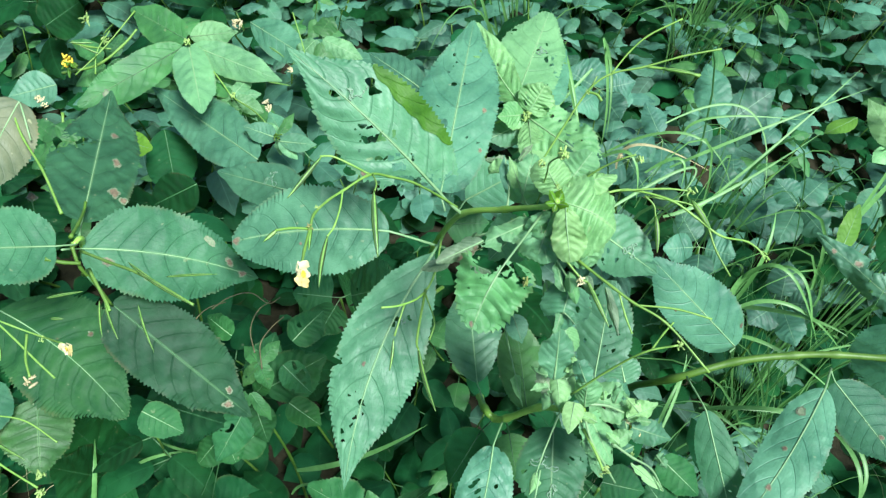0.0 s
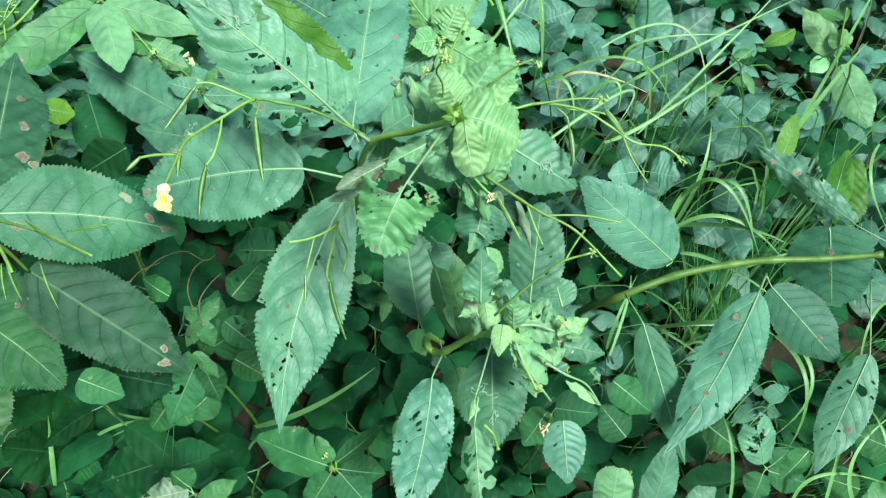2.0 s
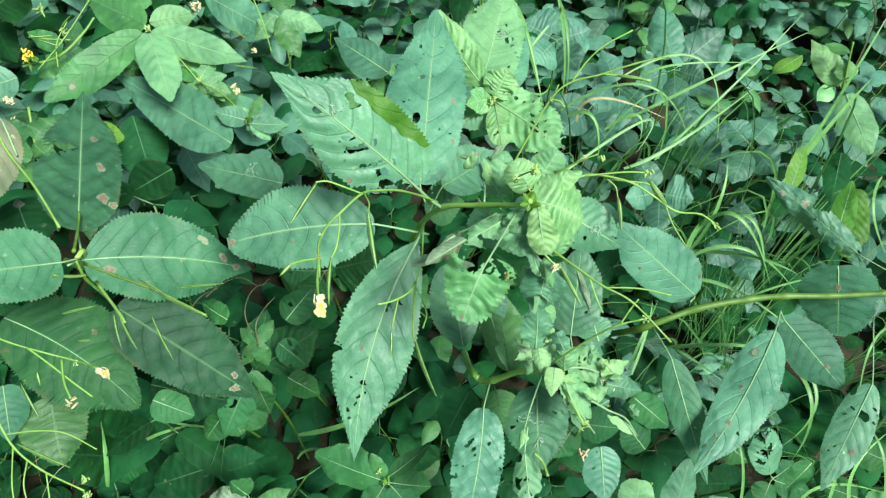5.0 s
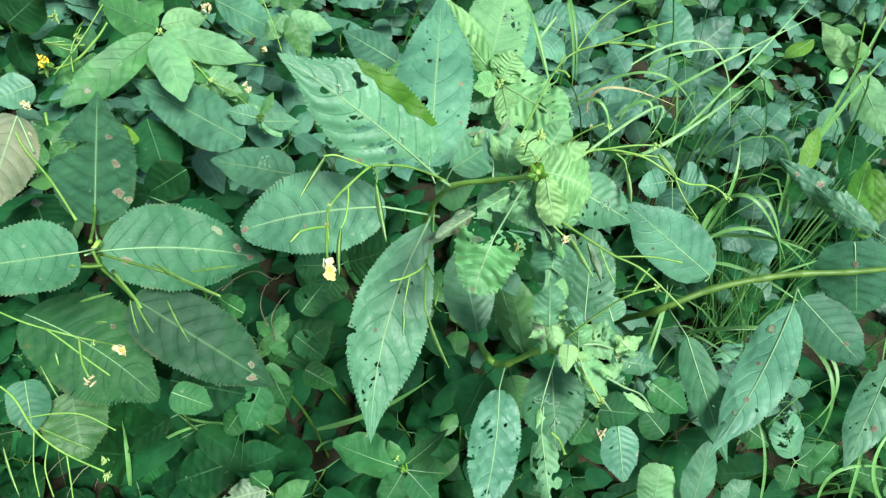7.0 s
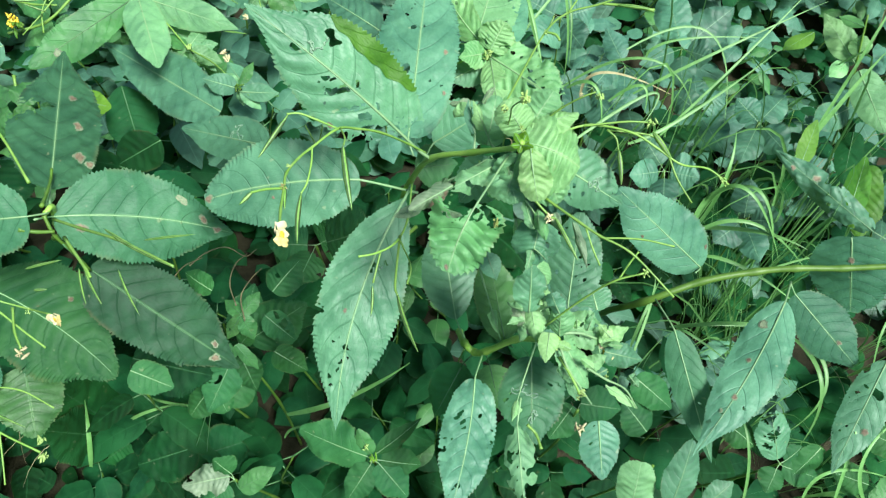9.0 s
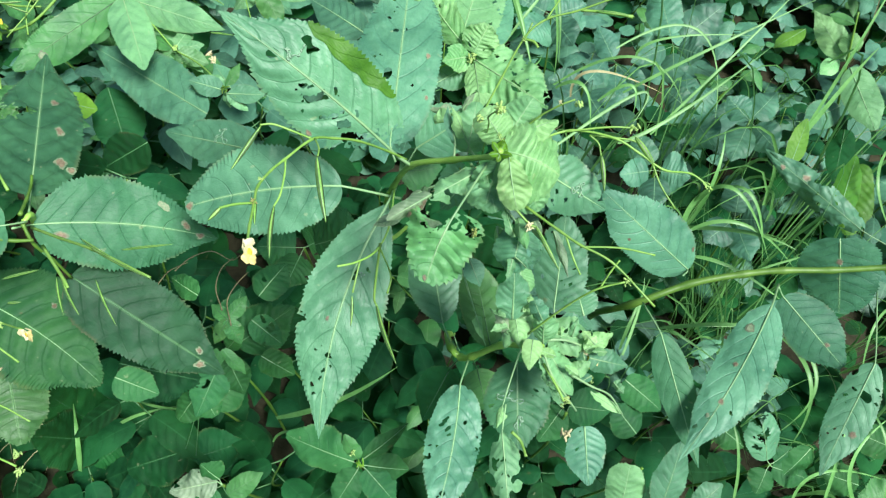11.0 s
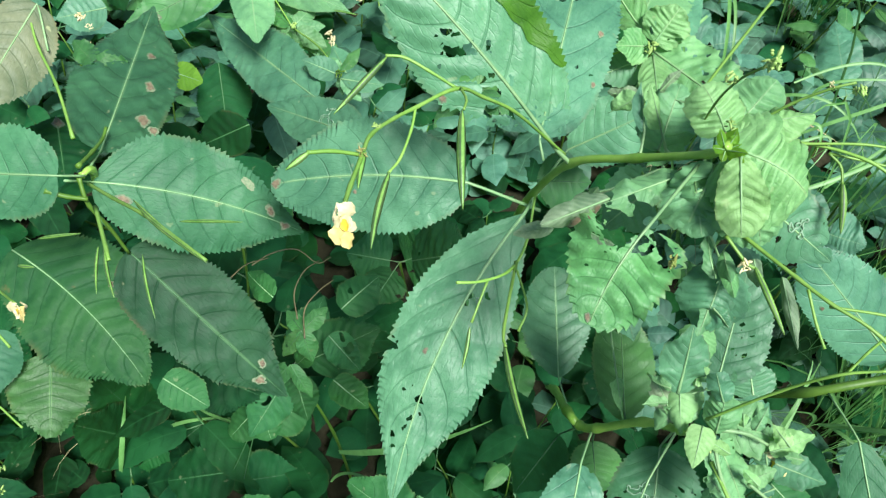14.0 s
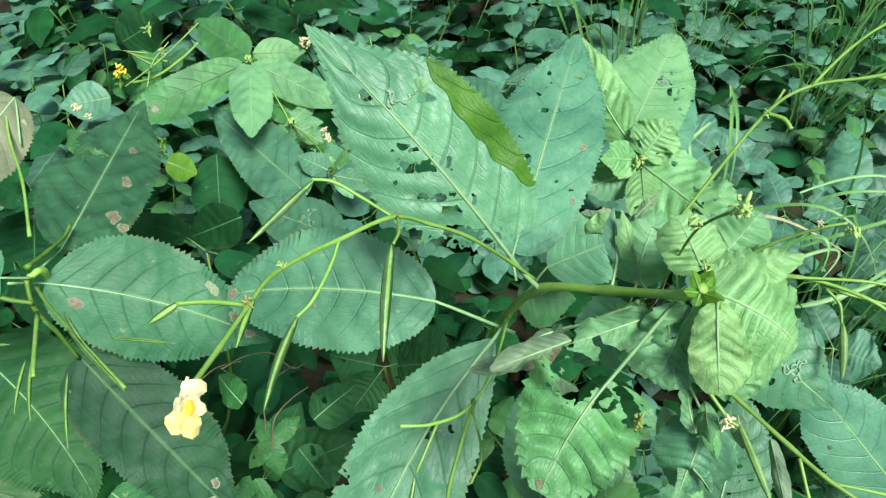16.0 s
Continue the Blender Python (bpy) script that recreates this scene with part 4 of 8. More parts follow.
leaf(b_plant, (0.0515, 0.3095, 0.5115), (0.0502, 0.2665, 0.5186), (-0.1613, 0.1653, 0.9730), 0.0161, mat=YOUNG, crumple=0.1, pucker=0.09, wave=0.2, chew=0.08, seed=45, pecks=10)
leaf(b_plant, (0.0480, 0.3097, 0.5092), (0.0251, 0.3010, 0.5035), (0.0420, -0.6216, 0.7822), 0.0181, seed=46, mat=LEAF)
leaf(b_plant, (0.0504, 0.3140, 0.5095), (0.0854, 0.3976, 0.4923), (0.2986, 0.0707, 0.9518), 0.0270, seed=47, mat=LEAF, chew=0.04, pecks=10)
bud(b_plant, (0.0490, 0.3063, 0.5188), 0.0022, 18)
stalk(b_plant, [(0.0444, 0.3112, 0.5158), (0.0271, 0.3017, 0.5156)], 0.0006, 0.0005, "flower_stalk")

c_plant = thing("balsam_plant", (0.0425, 0.3195, 0.0735), "balsam plant with a forked stem, eaten crown and small cream flower", "plant")
main_stem(c_plant, [(0.0425, 0.3195, 0.0735), (0.0286, 0.2261, 0.2968), (0.0259, 0.1762, 0.3950), (0.0311, 0.1655, 0.4051), (0.0371, 0.1595, 0.4203), (0.0518, 0.1530, 0.4517), (0.0620, 0.1443, 0.4700), (0.0682, 0.1372, 0.4868)], 0.0026, 0.0015, SHOOT)
leaf(c_plant, (0.0225, 0.1989, 0.3827), (0.0173, 0.2572, 0.4021), (-0.0699, -0.3250, 0.9431), 0.0363, petiole=(0.0286, 0.1726, 0.3930), seed=50, p=0.7, q=0.5, acute=0)
leaf(c_plant, (0.0275, 0.1374, 0.4362), (0.0079, 0.0672, 0.4348), (0.0155, 0.0170, 0.9997), 0.0288, petiole=(0.0357, 0.1609, 0.4153), seed=51, p=0.45, q=0.45, bow=0.03, chew=0.05, crumple=0.14, pucker=0.02, holes=[(0.3, -0.45, 0.0012), (0.36, -0.3, 0.0011), (0.34, -0.55, 0.001), (0.4, -0.2, 0.0008)], wave=0.12, pecks=14)
leaf(c_plant, (0.0531, 0.1296, 0.4495), (0.0439, 0.1076, 0.4479), (-0.3441, 0.0756, 0.9359), 0.0072, petiole=(0.0603, 0.1436, 0.4695), chew=0.35, seed=52, mat=YOUNG, crumple=0.12, fold=0.7, label="leaf eaten down to its midrib")
leaf(c_plant, (0.0469, 0.1059, 0.4469), (0.0457, 0.0640, 0.4396), (-0.1228, -0.1675, 0.9782), 0.0177, petiole=(0.0504, 0.1197, 0.4494), chew=0.16, seed=53, mat=MID, crumple=0.12, fold=0.6, wave=0.2, pecks=20)
ob, b = leaf(c_plant, (0.0614, 0.1476, 0.4371), (0.0570, 0.1015, 0.4212), (-0.1482, -0.3187, 0.9362), 0.0363, petiole=(0.0619, 0.1473, 0.4601), seed=54, p=0.5, q=0.5, mat=DARKER, pecks=8)
mine(ob, b, 0.35, -0.1, 0.008, 25)
mine(ob, b, 0.75, 0.1, 0.006, 26)
leaf(c_plant, (0.0478, 0.1595, 0.4321), (0.0409, 0.1983, 0.4663), (-0.1184, -0.6659, 0.7366), 0.0270, petiole=(0.0510, 0.1531, 0.4401), seed=55, p=0.7, q=0.6, mat=FRESH, acute=0.1)
leaf(c_plant, (0.0256, 0.1753, 0.3596), (0.0037, 0.1486, 0.3317), (-0.2494, -0.5942, 0.7647), 0.0310, petiole=(0.0294, 0.1655, 0.4004), seed=56, mat=LOW)
leaf(c_plant, (0.0439, 0.1734, 0.3590), (0.0499, 0.1494, 0.3333), (-0.0199, -0.7317, 0.6813), 0.0272, petiole=(0.0388, 0.1645, 0.4001), seed=57, mat=FRESH)
leaf(c_plant, (0.0953, 0.1097, 0.4280), (0.0954, 0.0810, 0.4105), (-0.0504, -0.5244, 0.8500), 0.0218, seed=65, pucker=0.05, mat=LEAF, p=0.5, q=0.55, pecks=5)
leaf(c_plant, (0.0681, 0.1358, 0.4933), (0.0685, 0.1459, 0.5106), (-0.3415, -0.5999, 0.7235), 0.0122, p=0.5, q=0.6, sag=0.04, wave=0.3, fold=0.7, rib=0.0006, crumple=0.14, mat=MID, pucker=0.12, seed=801)
leaf(c_plant, (0.0671, 0.1418, 0.5082), (0.0630, 0.1490, 0.5167), (-0.3422, -0.6666, 0.6623), 0.0084, p=0.4, q=0.35, sag=0.04, wave=0.3, fold=0.5, rib=0.0006, crumple=0.06, mat=LEAF, acute=0, seed=802)
leaf(c_plant, (0.0716, 0.1426, 0.4905), (0.1006, 0.1403, 0.4769), (0.1568, -0.4180, 0.8948), 0.0198, p=0.5, q=0.6, sag=0.04, wave=0.35, fold=0.25, rib=0.0006, crumple=0.14, mat=MID, chew=0.11, pecks=8, seed=803)
leaf(c_plant, (0.0630, 0.1372, 0.4961), (0.0591, 0.1228, 0.4923), (-0.1260, -0.3047, 0.9441), 0.0098, p=0.3, q=0.8, sag=0.04, wave=0.12, fold=0.25, rib=0.0006, crumple=0.06, mat=PALE, acute=0.1, seed=804)
leaf(c_plant, (0.0703, 0.1356, 0.4864), (0.0838, 0.1164, 0.4670), (0.2530, -0.3310, 0.9091), 0.0172, p=0.5, q=0.6, sag=0.04, wave=0.3, fold=0.25, rib=0.0006, crumple=0.12, mat=MID, chew=0.09, pecks=10, seed=805)
leaf(c_plant, (0.0933, 0.1316, 0.4784), (0.1147, 0.1288, 0.4688), (0.1490, -0.5046, 0.8504), 0.0135, p=0.5, q=0.6, sag=0.04, wave=0.3, fold=0.5, rib=0.0006, crumple=0.06, mat=LEAF, chew=0.1, seed=806)
leaf(c_plant, (0.0906, 0.1345, 0.4822), (0.1059, 0.1407, 0.4866), (0.0342, -0.6610, 0.7496), 0.0095, p=0.5, q=0.6, sag=0.04, wave=0.4, fold=0.25, rib=0.0006, crumple=0.15, mat=PALE, chew=0.16, seed=807)
leaf(c_plant, (0.0823, 0.1249, 0.4740), (0.0937, 0.1298, 0.4775), (0.0682, -0.3240, 0.9436), 0.0083, p=0.5, q=0.6, sag=0.04, wave=0.4, fold=0.25, rib=0.0006, crumple=0.06, mat=MID, chew=0.14, seed=808)
leaf(c_plant, (0.0562, 0.1418, 0.4845), (0.0467, 0.1542, 0.4980), (-0.2316, -0.3793, 0.8958), 0.0101, p=0.5, q=0.6, sag=0.04, wave=0.4, fold=0.6, rib=0.0008, crumple=0.15, mat=DRY, chew=0.13, seed=809, label="browning eaten leaf")
leaf(c_plant, (0.0594, 0.1405, 0.4886), (0.0537, 0.1532, 0.4955), (-0.2487, -0.5478, 0.7988), 0.0120, p=0.5, q=0.6, sag=0.04, wave=0.2, fold=0.25, rib=0.0006, crumple=0.06, mat=MID, pecks=12, seed=810)
leaf(c_plant, (0.0531, 0.1460, 0.5029), (0.0548, 0.1628, 0.5241), (-0.0555, -0.5782, 0.8140), 0.0157, p=0.5, q=0.6, sag=0.04, wave=0.3, fold=0.25, rib=0.001, crumple=0.06, mat=LEAF, chew=0.14, seed=811)
leaf(c_plant, (0.0934, 0.1178, 0.4659), (0.1119, 0.1087, 0.4502), (0.1630, -0.3290, 0.9301), 0.0052, p=0.5, q=0.6, sag=0.04, wave=0.12, fold=0.25, rib=0.0009, crumple=0.06, mat=PALE, chew=0.3, seed=812, label="leaf eaten down to its midrib")
leaf(c_plant, (0.0806, 0.1516, 0.4846), (0.0962, 0.1505, 0.4733), (0.0250, -0.7282, 0.6849), 0.0117, p=0.5, q=0.6, sag=0.04, wave=0.12, fold=0.25, rib=0.0006, crumple=0.06, mat=LEAF, chew=0.1, seed=813)
leaf(c_plant, (0.0749, 0.1269, 0.4702), (0.0779, 0.1120, 0.4618), (-0.0290, -0.3159, 0.9484), 0.0077, p=0.5, q=0.6, sag=0.04, wave=0.12, fold=0.25, rib=0.0006, crumple=0.06, mat=MID, chew=0.16, seed=814)
stalk(c_plant, [(0.0682, 0.1321, 0.4901), (0.0715, 0.1226, 0.4837), (0.0782, 0.1145, 0.4748), (0.0845, 0.1085, 0.4648)], 0.0007, 0.0005, "eaten_midrib", VEIN)
stalk(c_plant, [(0.0823, 0.1229, 0.4798), (0.0928, 0.1182, 0.4731), (0.1035, 0.1151, 0.4650), (0.1107, 0.1076, 0.4542)], 0.0007, 0.0004, "eaten_midrib", VEIN)
stalk(c_plant, [(0.0701, 0.1372, 0.4942), (0.0798, 0.1370, 0.4923), (0.0880, 0.1355, 0.4873)], 0.0009, 0.0006, "eaten_midrib", VEIN)
leaf(c_plant, (0.0779, 0.1432, 0.4957), (0.0770, 0.1358, 0.4966), (-0.3779, -0.5287, 0.7601), 0.0036, p=0.4, q=0.7, sag=0.04, wave=0.35, fold=0.5, rib=0.0007, crumple=0.14, mat=PALE, chew=0.19, seed=830)
leaf(c_plant, (0.0844, 0.1404, 0.4876), (0.0881, 0.1479, 0.4928), (-0.2365, -0.6816, 0.6924), 0.0049, p=0.4, q=0.7, sag=0.04, wave=0.35, fold=0.5, rib=0.0007, crumple=0.14, mat=MID, chew=0.09, seed=831)
leaf(c_plant, (0.0903, 0.1365, 0.4788), (0.0923, 0.1280, 0.4716), (0.1592, -0.7035, 0.6927), 0.0070, p=0.4, q=0.7, sag=0.04, wave=0.35, fold=0.5, rib=0.0007, crumple=0.14, mat=LEAF, chew=0.12, seed=832)
leaf(c_plant, (0.0945, 0.1339, 0.4914), (0.0892, 0.1414, 0.4921), (-0.3550, -0.4188, 0.8358), 0.0063, p=0.4, q=0.7, sag=0.04, wave=0.35, fold=0.5, rib=0.0007, crumple=0.14, mat=PALE, chew=0.16, seed=833)
leaf(c_plant, (0.1014, 0.1321, 0.4838), (0.0930, 0.1313, 0.4888), (0.2938, -0.3259, 0.8986), 0.0040, p=0.4, q=0.7, sag=0.04, wave=0.35, fold=0.5, rib=0.0007, crumple=0.14, mat=MID, chew=0.15, seed=834)
leaf(c_plant, (0.0816, 0.1334, 0.4765), (0.0781, 0.1260, 0.4689), (0.2177, -0.5395, 0.8134), 0.0062, p=0.4, q=0.7, sag=0.04, wave=0.35, fold=0.5, rib=0.0007, crumple=0.14, mat=LEAF, chew=0.13, seed=835)
leaf(c_plant, (0.0845, 0.1213, 0.4836), (0.0777, 0.1251, 0.4888), (0.1548, -0.7659, 0.6240), 0.0040, p=0.4, q=0.7, sag=0.04, wave=0.35, fold=0.5, rib=0.0007, crumple=0.14, mat=PALE, chew=0.09, seed=836)
leaf(c_plant, (0.0729, 0.1203, 0.4755), (0.0678, 0.1251, 0.4795), (-0.1391, -0.2141, 0.9669), 0.0044, p=0.4, q=0.7, sag=0.04, wave=0.35, fold=0.5, rib=0.0007, crumple=0.14, mat=MID, chew=0.1, seed=837)
leaf(c_plant, (0.0943, 0.1243, 0.4720), (0.0870, 0.1207, 0.4733), (-0.1490, -0.3720, 0.9162), 0.0044, p=0.4, q=0.7, sag=0.04, wave=0.35, fold=0.5, rib=0.0007, crumple=0.14, mat=LEAF, chew=0.12, seed=838)
leaf(c_plant, (0.0741, 0.1305, 0.4883), (0.0640, 0.1328, 0.4953), (-0.2432, -0.3451, 0.9065), 0.0048, p=0.4, q=0.7, sag=0.04, wave=0.35, fold=0.5, rib=0.0007, crumple=0.14, mat=PALE, chew=0.15, seed=839)
leaf(c_plant, (0.0595, 0.1457, 0.4892), (0.0592, 0.1384, 0.4867), (-0.3775, -0.3580, 0.8540), 0.0038, p=0.4, q=0.7, sag=0.04, wave=0.35, fold=0.5, rib=0.0007, crumple=0.14, mat=MID, chew=0.19, seed=840)
leaf(c_plant, (0.0555, 0.1617, 0.4913), (0.0640, 0.1609, 0.4980), (-0.1817, -0.2280, 0.9566), 0.0067, p=0.4, q=0.7, sag=0.04, wave=0.35, fold=0.5, rib=0.0007, crumple=0.14, mat=LEAF, chew=0.17, seed=841)
leaf(c_plant, (0.0586, 0.1592, 0.5038), (0.0497, 0.1562, 0.4991), (-0.2240, -0.6757, 0.7023), 0.0063, p=0.4, q=0.7, sag=0.04, wave=0.35, fold=0.5, rib=0.0007, crumple=0.14, mat=PALE, chew=0.13, seed=842)
leaf(c_plant, (0.1038, 0.1186, 0.4762), (0.1077, 0.1121, 0.4758), (-0.4136, -0.6816, 0.6036), 0.0055, p=0.4, q=0.7, sag=0.04, wave=0.35, fold=0.5, rib=0.0007, crumple=0.14, mat=MID, chew=0.1, seed=843)
flower(c_plant, (0.0914, 0.1358, 0.4773), (0.5088, -0.7466, -0.4286), (-0.5114, -0.4365, 0.7402), 0.008)
bud(c_plant, (0.0651, 0.1322, 0.4919), 0.002, 19)
bud(c_plant, (0.0847, 0.1070, 0.4253), 0.0024, 20, PETAL, "blossom")
bud(c_plant, (0.0955, 0.1261, 0.4600), 0.0018, 22)
stalk(c_plant, [(0.0684, 0.1285, 0.4840), (0.0737, 0.1156, 0.4823), (0.0761, 0.1101, 0.4792)], 0.0007, 0.0006, "flower_stalk")
bud(c_plant, (0.0766, 0.1096, 0.4788), 0.0018, 23)
stalk(c_plant, [(0.0509, 0.1026, 0.4567), (0.0551, 0.0981, 0.4541), (0.0567, 0.0898, 0.4551)], 0.0008, 0.0008, "flower_stalk")

d_plant = thing("balsam_plant", (0.2042, 0.3318, 0.0613), "balsam plant with a long leaning stem and drooping grey-green leaves", "plant")
main_stem(d_plant, [(0.2042, 0.3318, 0.0613), (0.1459, 0.2323, 0.3018), (0.1526, 0.2035, 0.3788), (0.1895, 0.2068, 0.3978), (0.2238, 0.2078, 0.4046), (0.2485, 0.2058, 0.4095), (0.2779, 0.2016, 0.4131), (0.3106, 0.1965, 0.4216)], 0.0026, 0.0019)
ob, b = leaf(d_plant, (0.1883, 0.2145, 0.4041), (0.1267, 0.2442, 0.4608), (0.1139, -0.8238, 0.5553), 0.0399, petiole=(0.1788, 0.2044, 0.4163), seed=70, p=0.5, q=0.6, sag=0.03, pucker=0.02)
patch(ob, b, 0.12, -0.85, 0.002, BROWN, 31)
patch(ob, b, 0.6, 0.6, 0.0014, BROWN, 32)
ob, b = leaf(d_plant, (0.2179, 0.1697, 0.4387), (0.1455, 0.0875, 0.4227), (-0.3058, 0.0905, 0.9478), 0.0319, petiole=(0.2398, 0.1942, 0.4138), seed=71, p=0.65, q=1.0, bow=0.03, rib=0.0013, acute=0.4, pecks=6, pucker=0.02)
patch(ob, b, 0.18, -0.45, 0.0035, RIM, 33)
patch(ob, b, 0.4, -0.25, 0.002, BROWN, 34)
patch(ob, b, 0.62, 0.0, 0.0024, BROWN, 35)
patch(ob, b, 0.72, -0.2, 0.0016, RIM, 36)
ob, b = leaf(d_plant, (0.2449, 0.1892, 0.4049), (0.2815, 0.1463, 0.3804), (-0.2601, -0.6382, 0.7246), 0.0326, petiole=(0.2397, 0.1932, 0.4132), seed=72, p=0.5, q=0.45, mat=DARKER, pucker=0.02)
patch(ob, b, 0.7, 0.1, 0.0022, BROWN, 37)
ob, b = leaf(d_plant, (0.2905, 0.2232, 0.4151), (0.2972, 0.1873, 0.3727), (-0.5404, -0.6740, 0.5037), 0.0487, petiole=(0.3170, 0.2189, 0.3749), seed=73, p=0.42, q=0.42, mat=DARKER, acute=0, pucker=0.02)
patch(ob, b, 0.3, 0.0, 0.003, BROWN, 38)
leaf(d_plant, (0.1517, 0.1614, 0.4272), (0.1636, 0.0875, 0.3995), (-0.3173, -0.3977, 0.8609), 0.0218, petiole=(0.1518, 0.1917, 0.4076), seed=74, mat=DARKER, p=0.6, q=0.9, chew=0.04, pucker=0.02, pecks=4)
ob, b = leaf(d_plant, (0.2919, 0.1417, 0.3982), (0.2492, 0.0823, 0.3680), (-0.3624, -0.0062, 0.9320), 0.0253, seed=75, p=0.6, q=0.8, chew=0.09, petiole=(0.3215, 0.1963, 0.3848), pecks=14, pucker=0.02)
patch(ob, b, 0.6, 0.5, 0.003, BROWN, 39)
ob, b = leaf(d_plant, (0.3708, 0.2751, 0.3272), (0.3138, 0.3573, 0.3333), (-0.4732, -0.5352, 0.6998), 0.0231, seed=76, mat=LEAF, p=0.4, q=0.5, chew=0.12, fold=0.5, wave=0.3, crumple=0.2, rib=0.0006, label="narrow half-eaten browning leaf", petiole=(0.4046, 0.2532, 0.3181), pecks=12)
patch(ob, b, 0.6, -0.3, 0.004, BROWN, 43)
patch(ob, b, 0.8, 0.2, 0.003, BROWN, 44)
leaf(d_plant, (0.3678, 0.2993, 0.3076), (0.4041, 0.3586, 0.3135), (-0.2327, 0.0449, 0.9715), 0.0213, seed=77, mat=YELLOW, p=0.4, q=0.5, label="yellow-green leaf, light put into its colour")

e_plant = thing("balsam_plant", (0.5439, 0.5392, 0.0873), "pale green balsam shoot among long grass", "plant")
main_stem(e_plant, [(0.5439, 0.5392, 0.0873), (0.4735, 0.4839, 0.2272), (0.4540, 0.4893, 0.2938), (0.4517, 0.5105, 0.3354)], 0.0014, 0.0009)
leaf(e_plant, (0.4542, 0.4930, 0.2902), (0.4211, 0.5293, 0.3225), (-0.3716, -0.7827, 0.4994), 0.0258, petiole=(0.4534, 0.4843, 0.2909), mat=YOUNG, seed=80, wave=0.15)
leaf(e_plant, (0.4592, 0.4848, 0.2855), (0.4744, 0.4232, 0.2611), (-0.5677, -0.4206, 0.7076), 0.0328, mat=MID, seed=81, p=0.5, q=0.5)
leaf(e_plant, (0.4514, 0.4969, 0.2866), (0.4279, 0.4813, 0.2827), (0.0249, -0.2808, 0.9594), 0.0177, mat=YOUNG, seed=82)
leaf(e_plant, (0.4516, 0.4910, 0.3006), (0.4532, 0.5008, 0.3180), (-0.5564, -0.7007, 0.4467), 0.0196, mat=YOUNG, seed=83, p=0.4, q=0.4)
leaf(e_plant, (0.4645, 0.4713, 0.2428), (0.4116, 0.4450, 0.2493), (0.2575, -0.2918, 0.9212), 0.0303, mat=LEAF, seed=84)
leaf(e_plant, (0.4681, 0.4497, 0.2301), (0.4473, 0.3981, 0.2108), (-0.4163, -0.1673, 0.8937), 0.0268, mat=LOW, seed=85, p=0.4, q=0.5)
leaf(e_plant, (0.4477, 0.5011, 0.3297), (0.4173, 0.5037, 0.3421), (0.1227, -0.8677, 0.4818), 0.0101, mat=FRESH, seed=86, chew=0.1)
leaf(e_plant, (0.4557, 0.5717, 0.2554), (0.4077, 0.5422, 0.2601), (0.0238, 0.1183, 0.9927), 0.0191, rib=0.0006, mat=YELLOW, seed=87, label="yellow-green leaf, light put into its colour")
leaf(e_plant, (0.3454, 0.3574, 0.3121), (0.3679, 0.3954, 0.3235), (0.1720, -0.3742, 0.9113), 0.0178, rib=0.0006, mat=YELLOW, seed=88, p=0.4, q=0.5, label="yellow-green leaf, light put into its colour")
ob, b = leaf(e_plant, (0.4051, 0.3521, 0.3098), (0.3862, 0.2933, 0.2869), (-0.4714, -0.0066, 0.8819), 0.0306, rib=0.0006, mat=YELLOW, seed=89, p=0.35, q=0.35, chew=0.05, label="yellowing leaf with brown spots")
patch(ob, b, 0.4, 0.1, 0.004, BROWN, 41)

f_plant = thing("balsam_plant", (-0.4267, 0.4661, 0.1024), "balsam plant with large dark green toothed leaves and thin pods", "plant")
main_stem(f_plant, [(-0.4267, 0.4661, 0.1024), (-0.2813, 0.3142, 0.3414), (-0.2148, 0.2436, 0.4639), (-0.1974, 0.2290, 0.5022), (-0.1970, 0.2220, 0.5074)], 0.003, 0.0012, SHOOT)
ob, b = leaf(f_plant, (-0.2149, 0.2591, 0.4788), (-0.2518, 0.4115, 0.4418), (0.3943, 0.0524, 0.9175), 0.0534, petiole=(-0.1983, 0.2305, 0.5031), seed=90, mat=DARKER, p=0.62, q=0.88, holes=[(0.56, 0.6, 0.0050), (0.57, 1.0, 0.0085), (0.55, 0.25, 0.0028)], acute=0.4)
patch(ob, b, 0.42, -0.5, 0.0045, BROWN, 51)
patch(ob, b, 0.22, -0.65, 0.005, BROWN, 52)
patch(ob, b, 0.62, -0.35, 0.004, BROWN, 53)
patch(ob, b, 0.2, -0.93, 0.004, BROWN, 54)
ob, b = leaf(f_plant, (-0.1990, 0.2276, 0.4954), (-0.1159, 0.2424, 0.4424), (0.5534, -0.4744, 0.6846), 0.0507, petiole=(-0.1969, 0.2126, 0.5157), seed=91, mat=DARKER, p=0.55, q=0.8, sag=0.03, bow=0.045)
patch(ob, b, 0.68, 0.68, 0.004, RIM, 55)
patch(ob, b, 0.81, 0.3, 0.0035, BROWN, 56)
patch(ob, b, 0.14, -0.4, 0.004, BROWN, 57)
patch(ob, b, 0.9, -0.1, 0.003, BROWN, 58)
leaf(f_plant, (-0.2001, 0.2142, 0.5167), (-0.2639, 0.2073, 0.5228), (0.1563, -0.5755, 0.8027), 0.0393, petiole=(-0.1942, 0.2207, 0.5090), seed=92, mat=DARKER, p=0.45, q=0.55)
ob, b = leaf(f_plant, (-0.1933, 0.2142, 0.4586), (-0.1209, 0.1731, 0.3898), (0.4572, -0.4888, 0.7430), 0.0475, petiole=(-0.1929, 0.2114, 0.4919), seed=93, mat=SHADED_DEEP, p=0.5, q=0.75, sag=0.04)
patch(ob, b, 0.85, -0.3, 0.004, BROWN, 59)
patch(ob, b, 0.8, 0.3, 0.003, BROWN, 60)
